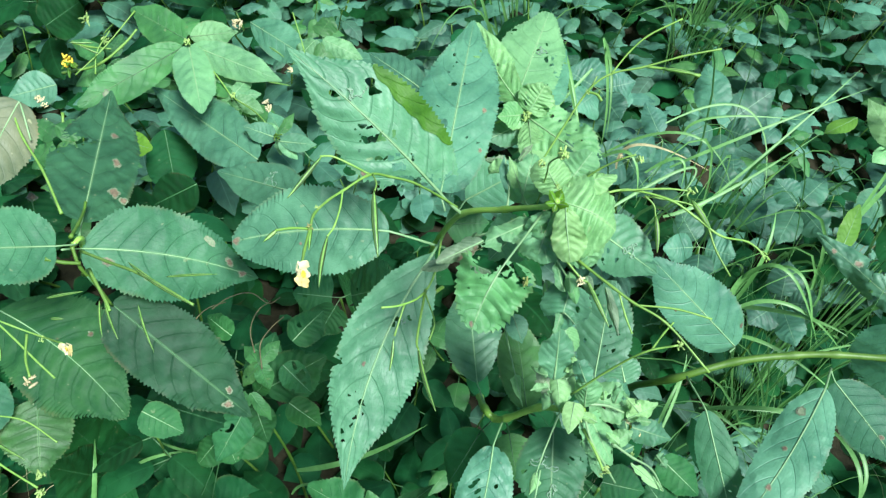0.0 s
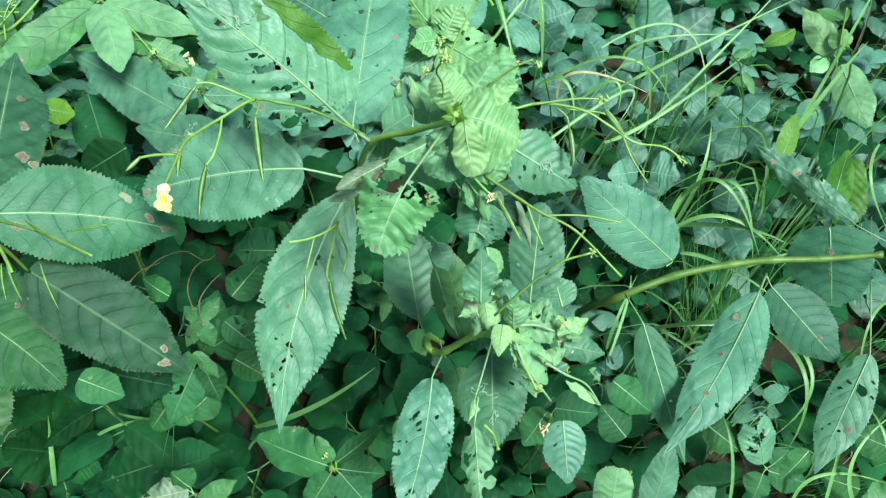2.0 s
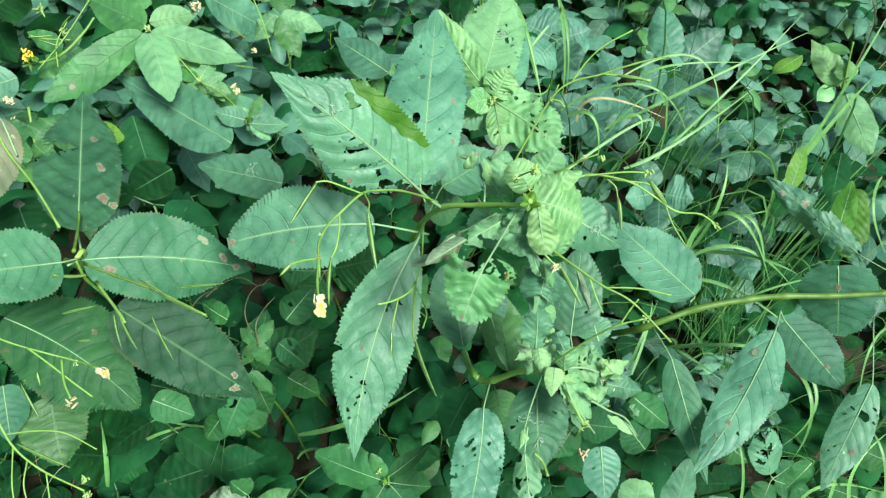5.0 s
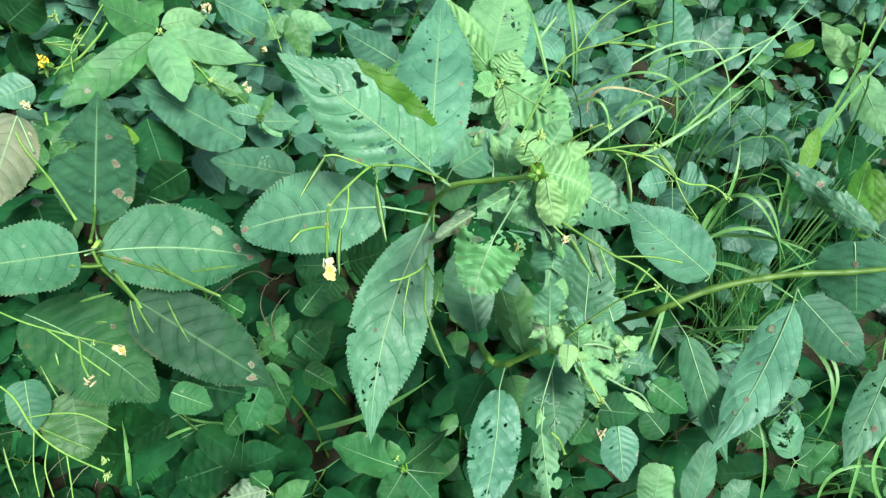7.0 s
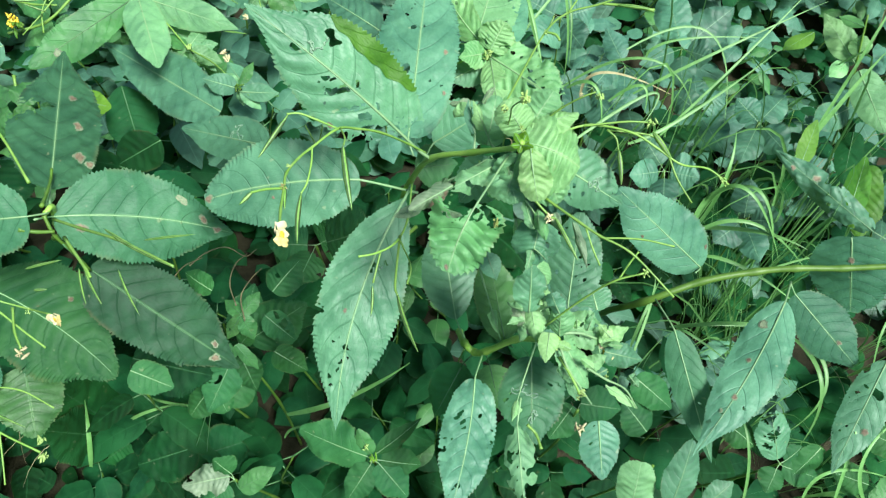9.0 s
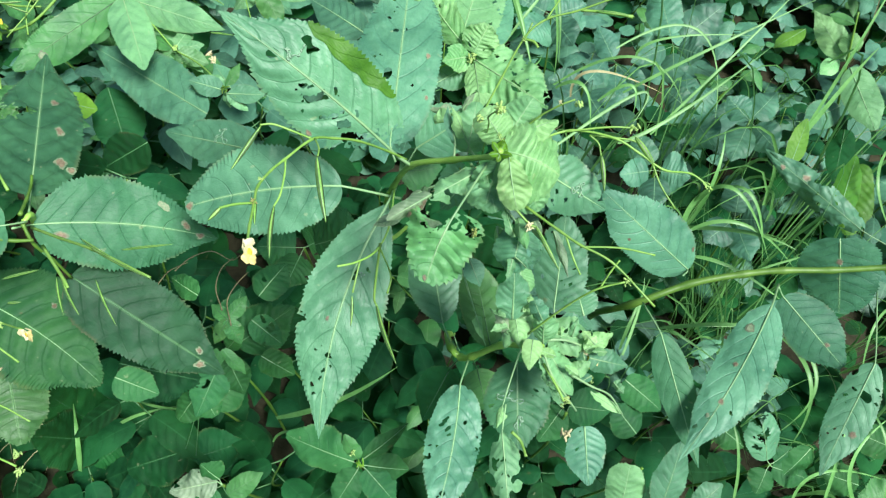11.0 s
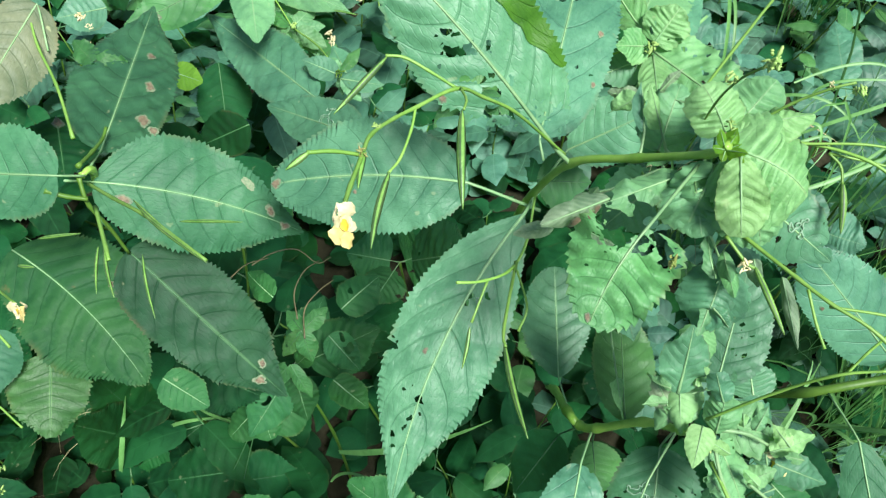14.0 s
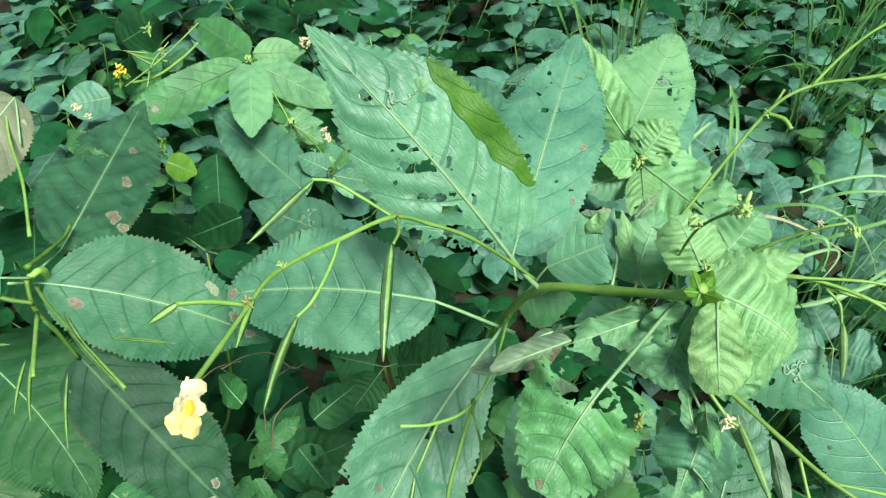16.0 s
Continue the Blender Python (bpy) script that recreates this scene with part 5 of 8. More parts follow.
ob, b = leaf(f_plant, (-0.2916, 0.2380, 0.4094), (-0.2073, 0.1801, 0.3711), (0.4148, -0.3629, 0.8344), 0.0660, seed=94, p=0.55, q=0.62, mat=DULL, wave=0.1, pucker=0.09, rib=0.0008, bow=0.05, sag=0.05, pairs=9.0)
patch(ob, b, 0.5, 0.55, 0.003, BROWN, 62)
leaf(f_plant, (-0.2739, 0.1946, 0.3645), (-0.2706, 0.1533, 0.3378), (0.4795, -0.4794, 0.7350), 0.0425, seed=95, p=0.5, q=0.5, mat=FRESH, wave=0.1, rib=0.0007)
leaf(f_plant, (-0.1949, 0.1807, 0.3790), (-0.1687, 0.1702, 0.3691), (0.1804, -0.2768, 0.9438), 0.0222, seed=96, mat=SHADED_GREEN, p=0.45, q=0.6, rib=0.0007, pucker=0.04)
leaf(f_plant, (-0.2923, 0.1952, 0.3927), (-0.2912, 0.1632, 0.3718), (0.5554, -0.4414, 0.7047), 0.0271, seed=97, mat=DARKER, p=0.45, q=0.6, rib=0.0007)
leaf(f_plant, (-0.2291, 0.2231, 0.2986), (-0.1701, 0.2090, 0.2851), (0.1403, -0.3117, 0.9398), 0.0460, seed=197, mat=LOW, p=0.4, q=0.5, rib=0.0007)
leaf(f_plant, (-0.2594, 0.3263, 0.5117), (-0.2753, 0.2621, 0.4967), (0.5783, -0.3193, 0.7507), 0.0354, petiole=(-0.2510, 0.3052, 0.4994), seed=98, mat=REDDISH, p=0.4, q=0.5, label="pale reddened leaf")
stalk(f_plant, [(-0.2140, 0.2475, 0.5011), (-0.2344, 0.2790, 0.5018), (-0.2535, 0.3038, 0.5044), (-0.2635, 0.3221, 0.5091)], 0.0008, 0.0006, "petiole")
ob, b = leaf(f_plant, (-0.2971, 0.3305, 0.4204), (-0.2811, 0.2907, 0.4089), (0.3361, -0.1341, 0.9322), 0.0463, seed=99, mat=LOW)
patch(ob, b, 0.1, 0.0, 0.005, BROWN, 61)
stalk(f_plant, [(-0.1920, 0.2177, 0.5073), (-0.1640, 0.1959, 0.5299), (-0.1330, 0.1732, 0.5521), (-0.1051, 0.1541, 0.5589)], 0.0008, 0.0006, "flower_stalk")
stalk(f_plant, [(-0.1970, 0.2200, 0.5085), (-0.1944, 0.2128, 0.4988), (-0.1924, 0.2126, 0.4815), (-0.1916, 0.2120, 0.4604)], 0.0010, 0.0008, "petiole", STEM)
stalk(f_plant, [(-0.2056, 0.2086, 0.5131), (-0.1986, 0.2097, 0.5083), (-0.1919, 0.2119, 0.5042)], 0.0011, 0.0009, "side_shoot", STEM)
stalk(f_plant, [(-0.1978, 0.2243, 0.5109), (-0.2047, 0.2424, 0.4978), (-0.2121, 0.2612, 0.4851), (-0.2138, 0.2697, 0.4840)], 0.0010, 0.0008, "petiole", STEM)
pod(f_plant, (-0.1444, 0.1840, 0.5466), (-0.1179, 0.1623, 0.5576), 0.001, True)
pod(f_plant, (-0.1356, 0.1746, 0.5529), (-0.1040, 0.1526, 0.5604), 0.001, True)
stalk(f_plant, [(-0.1822, 0.2035, 0.5107), (-0.1589, 0.1741, 0.5287), (-0.1544, 0.1676, 0.5309)], 0.0009, 0.0006, "flower_stalk")
pod(f_plant, (-0.1595, 0.1741, 0.5288), (-0.1456, 0.1515, 0.5332), 0.001, False)
pod(f_plant, (-0.1618, 0.1743, 0.5289), (-0.1551, 0.1545, 0.5289), 0.0009, False)
pod(f_plant, (-0.1393, 0.1676, 0.5370), (-0.1251, 0.1418, 0.5396), 0.0008, False)
pod(f_plant, (-0.1266, 0.1781, 0.5435), (-0.0997, 0.1734, 0.5530), 0.0008, False)
pod(f_plant, (-0.1929, 0.1807, 0.5202), (-0.1723, 0.1807, 0.5265), 0.0009, False)
stalk(f_plant, [(-0.1959, 0.1453, 0.5922), (-0.1791, 0.1373, 0.5855), (-0.1641, 0.1325, 0.5807), (-0.1530, 0.1293, 0.5780), (-0.1354, 0.1192, 0.5910)], 0.0004, 0.00035, "flower_stalk")
flower(f_plant, (-0.1359, 0.1184, 0.5905), (0.8891, -0.4441, 0.1108), (0.2323, -0.8095, 0.5393), 0.0052)
stalk(f_plant, [(-0.1705, 0.1344, 0.5829), (-0.1617, 0.1277, 0.5791), (-0.1530, 0.1206, 0.5752), (-0.1453, 0.1147, 0.5719)], 0.0004, 0.00035, "flower_stalk")
bud(f_plant, (-0.1510, 0.1273, 0.5791), 0.0009, 31)
bud(f_plant, (-0.1513, 0.1118, 0.5769), 0.0018, 32, PETAL, "blossom")
stalk(f_plant, [(-0.1573, 0.1293, 0.5790), (-0.1550, 0.1197, 0.5781), (-0.1514, 0.1126, 0.5774)], 0.0005, 0.0004, "flower_stalk")
pod(f_plant, (-0.1783, 0.1247, 0.5689), (-0.1708, 0.1099, 0.5603), 0.0008, False)
pod(f_plant, (-0.1683, 0.1261, 0.5757), (-0.1675, 0.1212, 0.5728), 0.0009, False)
pod(f_plant, (-0.1574, 0.1423, 0.5681), (-0.1519, 0.1422, 0.5682), 0.0008, False)
stalk(f_plant, [(-0.2246, 0.1370, 0.5402), (-0.2067, 0.1243, 0.5389), (-0.1950, 0.1080, 0.5354), (-0.1821, 0.0972, 0.5316), (-0.1634, 0.0873, 0.5274)], 0.0005, 0.0004, "flower_stalk")
bud(f_plant, (-0.1628, 0.0917, 0.5300), 0.0016, 33)
bud(f_plant, (-0.1623, 0.0854, 0.5263), 0.0016, 34)
stalk(f_plant, [(-0.2001, 0.1139, 0.5353), (-0.1840, 0.1132, 0.5387), (-0.1711, 0.1112, 0.5378), (-0.1568, 0.1032, 0.5357)], 0.00036, 0.0003, "flower_stalk")
pod(f_plant, (-0.1936, 0.1090, 0.5360), (-0.1682, 0.0964, 0.5338), 0.0009, False)
pod(f_plant, (-0.2131, 0.1045, 0.5270), (-0.2047, 0.0820, 0.5198), 0.0009, False)
stalk(f_plant, [(-0.1951, 0.1076, 0.5351), (-0.1958, 0.0919, 0.5281), (-0.1934, 0.0801, 0.5235)], 0.00036, 0.0003, "flower_stalk")
stalk(f_plant, [(-0.1893, 0.1018, 0.5318), (-0.1906, 0.0914, 0.5280), (-0.1870, 0.0794, 0.5233)], 0.00036, 0.0003, "flower_stalk")
stalk(f_plant, [(-0.1802, 0.0959, 0.5309), (-0.1786, 0.0852, 0.5269), (-0.1778, 0.0761, 0.5227)], 0.00036, 0.0003, "flower_stalk")

g_plant = thing("balsam_plant", (-0.3173, 0.7319, 0.1225), "balsam plant with light green crown leaves", "plant")
main_stem(g_plant, [(-0.3173, 0.7319, 0.1225), (-0.2826, 0.6337, 0.2396), (-0.2598, 0.5872, 0.3172), (-0.2443, 0.5573, 0.3697)], 0.003, 0.0018)
leaf(g_plant, (-0.2418, 0.5509, 0.3717), (-0.2153, 0.4674, 0.3637), (0.1247, -0.0553, 0.9906), 0.0352, mat=MID, seed=100, p=0.45, q=0.6)
leaf(g_plant, (-0.2468, 0.5600, 0.3712), (-0.3048, 0.5953, 0.3790), (-0.2075, -0.5245, 0.8257), 0.0344, mat=FRESH, seed=101, p=0.45, q=0.5)
leaf(g_plant, (-0.2427, 0.5619, 0.3724), (-0.1963, 0.5654, 0.3756), (0.0161, -0.7819, 0.6232), 0.0242, mat=MID, seed=102)
leaf(g_plant, (-0.2408, 0.5546, 0.3681), (-0.1532, 0.5230, 0.3516), (-0.0866, -0.6402, 0.7633), 0.0308, mat=MID, seed=103)
ob, b = leaf(g_plant, (-0.2493, 0.5531, 0.3670), (-0.3379, 0.4897, 0.3507), (0.3681, -0.6783, 0.6360), 0.0347, mat=FRESH, seed=104, p=0.5, q=0.5)
patch(ob, b, 0.75, 0.2, 0.005, RIM, 71)
leaf(g_plant, (-0.2374, 0.5599, 0.3481), (-0.1813, 0.5052, 0.3172), (0.0099, -0.4848, 0.8746), 0.0283, mat=MID, seed=105)
leaf(g_plant, (-0.1643, 0.4308, 0.3433), (-0.2947, 0.5515, 0.3186), (-0.3840, -0.2315, 0.8938), 0.0506, mat=LEAF, seed=106, p=0.6, q=0.9)
ob, b = leaf(g_plant, (-0.0976, 0.3133, 0.4381), (-0.1644, 0.3480, 0.4222), (-0.4097, -0.4161, 0.8118), 0.0311, mat=LEAF, seed=107, p=0.4, q=0.6)
mine(ob, b, 0.35, -0.3, 0.008, 72)
leaf(g_plant, (-0.1966, 0.5306, 0.3086), (-0.1644, 0.5054, 0.3061), (-0.2484, -0.4042, 0.8803), 0.0254, mat=FRESH, seed=108)
leaf(g_plant, (-0.1454, 0.4446, 0.3520), (-0.1119, 0.4413, 0.3508), (-0.0382, -0.6500, 0.7589), 0.0156, mat=LEAF, seed=109)
leaf(g_plant, (-0.1423, 0.4488, 0.3545), (-0.1601, 0.4825, 0.3508), (-0.2237, -0.0101, 0.9746), 0.0179, mat=LEAF, seed=110)
leaf(g_plant, (-0.1477, 0.4471, 0.3534), (-0.1779, 0.4569, 0.3584), (-0.0591, -0.5965, 0.8004), 0.0187, mat=LEAF, seed=111)
leaf(g_plant, (-0.1571, 0.7247, 0.2382), (-0.1164, 0.6717, 0.2312), (-0.2840, -0.3379, 0.8973), 0.0280, mat=LEAF, seed=112)
leaf(g_plant, (-0.2400, 0.7452, 0.2484), (-0.1566, 0.6847, 0.2379), (-0.2721, -0.5163, 0.8120), 0.0420, mat=LEAF, seed=113)
leaf(g_plant, (-0.3979, 0.5628, 0.3112), (-0.4408, 0.5449, 0.3112), (0.3009, -0.7194, 0.6261), 0.0351, mat=LEAF, seed=114)
leaf(g_plant, (-0.5272, 0.7886, 0.2091), (-0.4825, 0.8164, 0.2266), (0.3021, -0.8053, 0.5101), 0.0598, mat=LOW, seed=115, p=0.4, q=0.4)
leaf(g_plant, (-0.2041, 0.5144, 0.3418), (-0.2264, 0.5340, 0.3402), (-0.0290, -0.3159, 0.9484), 0.0144, p=0.5, q=0.6, sag=0.04, wave=0.2, fold=0.25, rib=0.0005, crumple=0.06, mat=FRESH, seed=600)
leaf(g_plant, (-0.1993, 0.5150, 0.3424), (-0.1856, 0.5387, 0.3451), (0.1207, -0.5262, 0.8418), 0.0133, p=0.5, q=0.6, sag=0.04, wave=0.2, fold=0.25, rib=0.0005, crumple=0.06, mat=MID, seed=601)
leaf(g_plant, (-0.1978, 0.5111, 0.3402), (-0.1732, 0.5058, 0.3270), (-0.2297, -0.6237, 0.7472), 0.0166, p=0.5, q=0.6, sag=0.04, wave=0.2, fold=0.25, rib=0.0005, crumple=0.06, mat=MID, seed=602)
leaf(g_plant, (-0.2011, 0.5102, 0.3396), (-0.2009, 0.4983, 0.3213), (-0.0370, -0.4286, 0.9027), 0.0144, p=0.5, q=0.6, sag=0.04, wave=0.2, fold=0.25, rib=0.0005, crumple=0.06, mat=FRESH, seed=603)
leaf(g_plant, (-0.2032, 0.5116, 0.3402), (-0.2187, 0.5103, 0.3272), (0.1343, -0.3513, 0.9266), 0.0133, p=0.5, q=0.6, sag=0.04, wave=0.2, fold=0.25, rib=0.0005, crumple=0.06, mat=MID, seed=604)
leaf(g_plant, (-0.1981, 0.5130, 0.3413), (-0.1760, 0.5221, 0.3362), (-0.2275, -0.5685, 0.7906), 0.0122, p=0.5, q=0.6, sag=0.04, wave=0.2, fold=0.25, rib=0.0005, crumple=0.06, mat=MID, seed=605)
leaf(g_plant, (-0.1429, 0.4465, 0.3525), (-0.1140, 0.4462, 0.3423), (-0.0290, -0.3159, 0.9484), 0.0115, p=0.5, q=0.6, sag=0.04, wave=0.2, fold=0.25, rib=0.0005, crumple=0.06, mat=FRESH, seed=610)
leaf(g_plant, (-0.1489, 0.4491, 0.3536), (-0.1648, 0.4678, 0.3519), (0.1207, -0.5262, 0.8418), 0.0146, p=0.5, q=0.6, sag=0.04, wave=0.2, fold=0.25, rib=0.0005, crumple=0.06, mat=MID, seed=611)
leaf(g_plant, (-0.1507, 0.4482, 0.3531), (-0.1803, 0.4606, 0.3470), (-0.2297, -0.6237, 0.7472), 0.0136, p=0.5, q=0.6, sag=0.04, wave=0.2, fold=0.25, rib=0.0005, crumple=0.06, mat=MID, seed=612)
leaf(g_plant, (-0.1454, 0.4499, 0.3543), (-0.1350, 0.4744, 0.3573), (-0.0370, -0.4286, 0.9027), 0.0094, p=0.5, q=0.6, sag=0.04, wave=0.2, fold=0.25, rib=0.0005, crumple=0.06, mat=FRESH, seed=613)
leaf(g_plant, (-0.1449, 0.4455, 0.3518), (-0.1308, 0.4373, 0.3364), (0.1343, -0.3513, 0.9266), 0.0115, p=0.5, q=0.6, sag=0.04, wave=0.2, fold=0.25, rib=0.0005, crumple=0.06, mat=MID, seed=614)
leaf(g_plant, (-0.1467, 0.4459, 0.3520), (-0.1463, 0.4411, 0.3377), (-0.2275, -0.5685, 0.7906), 0.0094, p=0.5, q=0.6, sag=0.04, wave=0.2, fold=0.25, rib=0.0005, crumple=0.06, mat=MID, seed=615)
leaf(g_plant, (-0.1285, 0.6063, 0.3292), (-0.1115, 0.5753, 0.3009), (-0.0290, -0.3159, 0.9484), 0.0241, p=0.5, q=0.6, sag=0.04, wave=0.2, fold=0.25, rib=0.0005, crumple=0.06, mat=FRESH, seed=620)
leaf(g_plant, (-0.1253, 0.6090, 0.3309), (-0.0849, 0.5980, 0.3152), (0.1207, -0.5262, 0.8418), 0.0204, p=0.5, q=0.6, sag=0.04, wave=0.2, fold=0.25, rib=0.0005, crumple=0.06, mat=MID, seed=621)
leaf(g_plant, (-0.1340, 0.6088, 0.3302), (-0.1581, 0.5958, 0.3100), (-0.2297, -0.6237, 0.7472), 0.0204, p=0.5, q=0.6, sag=0.04, wave=0.2, fold=0.25, rib=0.0005, crumple=0.06, mat=MID, seed=622)
leaf(g_plant, (-0.1291, 0.6139, 0.3334), (-0.1172, 0.6392, 0.3370), (-0.0370, -0.4286, 0.9027), 0.0241, p=0.5, q=0.6, sag=0.04, wave=0.2, fold=0.25, rib=0.0005, crumple=0.06, mat=FRESH, seed=623)
leaf(g_plant, (-0.1318, 0.6090, 0.3305), (-0.1396, 0.5982, 0.3124), (0.1343, -0.3513, 0.9266), 0.0144, p=0.5, q=0.6, sag=0.04, wave=0.2, fold=0.25, rib=0.0005, crumple=0.06, mat=MID, seed=624)
leaf(g_plant, (-0.3378, 0.5632, 0.3393), (-0.3708, 0.5518, 0.3195), (-0.0290, -0.3159, 0.9484), 0.0228, p=0.5, q=0.6, sag=0.04, wave=0.2, fold=0.25, rib=0.0005, crumple=0.06, mat=FRESH, seed=630)
leaf(g_plant, (-0.3316, 0.5637, 0.3399), (-0.3184, 0.5566, 0.3251), (0.1207, -0.5262, 0.8418), 0.0194, p=0.5, q=0.6, sag=0.04, wave=0.2, fold=0.25, rib=0.0005, crumple=0.06, mat=FRESH, seed=631)
leaf(g_plant, (-0.3387, 0.5680, 0.3420), (-0.3782, 0.5926, 0.3423), (-0.2297, -0.6237, 0.7472), 0.0194, p=0.5, q=0.6, sag=0.04, wave=0.2, fold=0.25, rib=0.0005, crumple=0.06, mat=FRESH, seed=632)
leaf(g_plant, (-0.3325, 0.5685, 0.3426), (-0.3258, 0.5973, 0.3479), (-0.0370, -0.4286, 0.9027), 0.0171, p=0.5, q=0.6, sag=0.04, wave=0.2, fold=0.25, rib=0.0005, crumple=0.06, mat=FRESH, seed=633)
leaf(g_plant, (-0.3289, 0.4206, 0.3737), (-0.3525, 0.4103, 0.3550), (-0.0290, -0.3159, 0.9484), 0.0226, p=0.5, q=0.6, sag=0.04, wave=0.2, fold=0.25, rib=0.0005, crumple=0.06, mat=FRESH, seed=640)
leaf(g_plant, (-0.3238, 0.4247, 0.3764), (-0.3092, 0.4448, 0.3771), (0.1207, -0.5262, 0.8418), 0.0216, p=0.5, q=0.6, sag=0.04, wave=0.2, fold=0.25, rib=0.0005, crumple=0.06, mat=FRESH, seed=641)
leaf(g_plant, (-0.3239, 0.4207, 0.3740), (-0.3101, 0.4104, 0.3574), (-0.2297, -0.6237, 0.7472), 0.0197, p=0.5, q=0.6, sag=0.04, wave=0.2, fold=0.25, rib=0.0005, crumple=0.06, mat=FRESH, seed=642)
leaf(g_plant, (-0.3290, 0.4250, 0.3762), (-0.3537, 0.4471, 0.3760), (-0.0370, -0.4286, 0.9027), 0.0177, p=0.5, q=0.6, sag=0.04, wave=0.2, fold=0.25, rib=0.0005, crumple=0.06, mat=FRESH, seed=643)
bud(g_plant, (-0.1459, 0.4450, 0.3572), 0.0024, 50, YELLOW)
bud(g_plant, (-0.1975, 0.5063, 0.3490), 0.002, 51)
stalk(g_plant, [(-0.2440, 0.5535, 0.3734), (-0.2222, 0.5374, 0.3539), (-0.2015, 0.5128, 0.3410)], 0.0008, 0.0006, "flower_stalk")
stalk(g_plant, [(-0.2015, 0.5128, 0.3410), (-0.1717, 0.4827, 0.3485), (-0.1470, 0.4475, 0.3528)], 0.0008, 0.0006, "flower_stalk")
stalk(g_plant, [(-0.1534, 0.6184, 0.3577), (-0.1420, 0.5868, 0.3403), (-0.1341, 0.5532, 0.3331)], 0.0007, 0.0005, "flower_stalk")
pod(g_plant, (-0.1618, 0.5376, 0.3804), (-0.1447, 0.5200, 0.3828), 0.0011, False)
pod(g_plant, (-0.1566, 0.4923, 0.3779), (-0.1342, 0.4807, 0.3840), 0.0011, False)
bud(g_plant, (-0.1553, 0.4697, 0.3708), 0.0032, 52, PETAL, "blossom")
bud(g_plant, (-0.1413, 0.5179, 0.3702), 0.0026, 53, PETAL, "blossom")
bud(g_plant, (-0.1957, 0.5676, 0.3841), 0.0040, 54, PETAL, "blossom")
bud(g_plant, (-0.3587, 0.5413, 0.3602), 0.0045, 55, THROAT, "blossom")
bud(g_plant, (-0.3428, 0.4552, 0.3927), 0.0030, 56, PETAL, "blossom")
stalk(g_plant, [(-0.2998, 0.5907, 0.3801), (-0.3232, 0.5519, 0.3682), (-0.3451, 0.5209, 0.3609)], 0.0007, 0.0005, "flower_stalk")
stalk(g_plant, [(-0.3310, 0.5290, 0.3548), (-0.3307, 0.5479, 0.3656), (-0.3191, 0.5657, 0.3763)], 0.0007, 0.0005, "flower_stalk")
pod(g_plant, (-0.3290, 0.5473, 0.3768), (-0.3480, 0.5402, 0.3833), 0.0012, False)
pod(g_plant, (-0.3220, 0.5373, 0.3715), (-0.3377, 0.5374, 0.3822), 0.0012, False)
pod(g_plant, (-0.3204, 0.5534, 0.3808), (-0.3053, 0.5543, 0.3936), 0.0010, False)
bud(g_plant, (-0.2409, 0.5493, 0.3766), 0.003, 41)
bud(g_plant, (-0.1972, 0.5637, 0.3862), 0.0022, 42, PETAL, "blossom")
bud(g_plant, (-0.1655, 0.4994, 0.3374), 0.002, 43, PETAL, "blossom")
bud(g_plant, (-0.3689, 0.4918, 0.3513), 0.0022, 44, PETAL, "blossom")
bud(g_plant, (-0.3679, 0.4779, 0.3431), 0.0018, 45, PETAL, "blossom")
bud(g_plant, (-0.3555, 0.5962, 0.3667), 0.004, 46)
bud(g_plant, (-0.3580, 0.5377, 0.3554), 0.005, 47, YELLOW)
bud(g_plant, (-0.3098, 0.4876, 0.3270), 0.005, 48, YELLOW)
bud(g_plant, (-0.3243, 0.5606, 0.3697), 0.003, 49)
stalk(g_plant, [(-0.3754, 0.5491, 0.3385), (-0.3358, 0.5476, 0.3502), (-0.3113, 0.5645, 0.3607), (-0.2985, 0.5777, 0.3688)], 0.0014, 0.001, "flower_stalk")
stalk(g_plant, [(-0.3566, 0.5590, 0.3680), (-0.3404, 0.5550, 0.3660), (-0.3185, 0.5528, 0.3653)], 0.0012, 0.0008, "flower_stalk")
stalk(g_plant, [(-0.3739, 0.5147, 0.3182), (-0.3712, 0.4899, 0.3036), (-0.3735, 0.4717, 0.2812)], 0.0014, 0.001, "flower_stalk")
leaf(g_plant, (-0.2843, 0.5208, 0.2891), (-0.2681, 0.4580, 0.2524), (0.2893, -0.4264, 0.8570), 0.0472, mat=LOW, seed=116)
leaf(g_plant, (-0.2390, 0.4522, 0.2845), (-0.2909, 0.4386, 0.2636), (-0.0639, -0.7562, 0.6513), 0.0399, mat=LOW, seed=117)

h_plant = thing("balsam_seedling", (-0.0436, 0.1480, 0.0000), "small fresh green balsam seedling", "plant")
main_stem(h_plant, [(-0.0436, 0.1480, 0.0000), (-0.0366, 0.1300, 0.1912), (-0.0396, 0.1180, 0.3476)], 0.0014, 0.0009)
leaf(h_plant, (-0.0433, 0.1200, 0.3488), (-0.0879, 0.1418, 0.3498), (-0.0114, -0.5929, 0.8052), 0.0293, p=0.5, q=0.5, sag=0.04, wave=0.12, fold=0.25, rib=0.0006, crumple=0.06, mat=SHADED_GREEN, seed=210, petiole=(-0.0396, 0.1180, 0.3476))
leaf(h_plant, (-0.0412, 0.1150, 0.3459), (-0.0581, 0.0958, 0.3344), (0.0064, -0.3318, 0.9433), 0.0198, p=0.4, q=0.5, sag=0.04, wave=0.12, fold=0.25, rib=0.0006, crumple=0.06, mat=SHADED_GREEN, seed=211, petiole=(-0.0396, 0.1180, 0.3476))
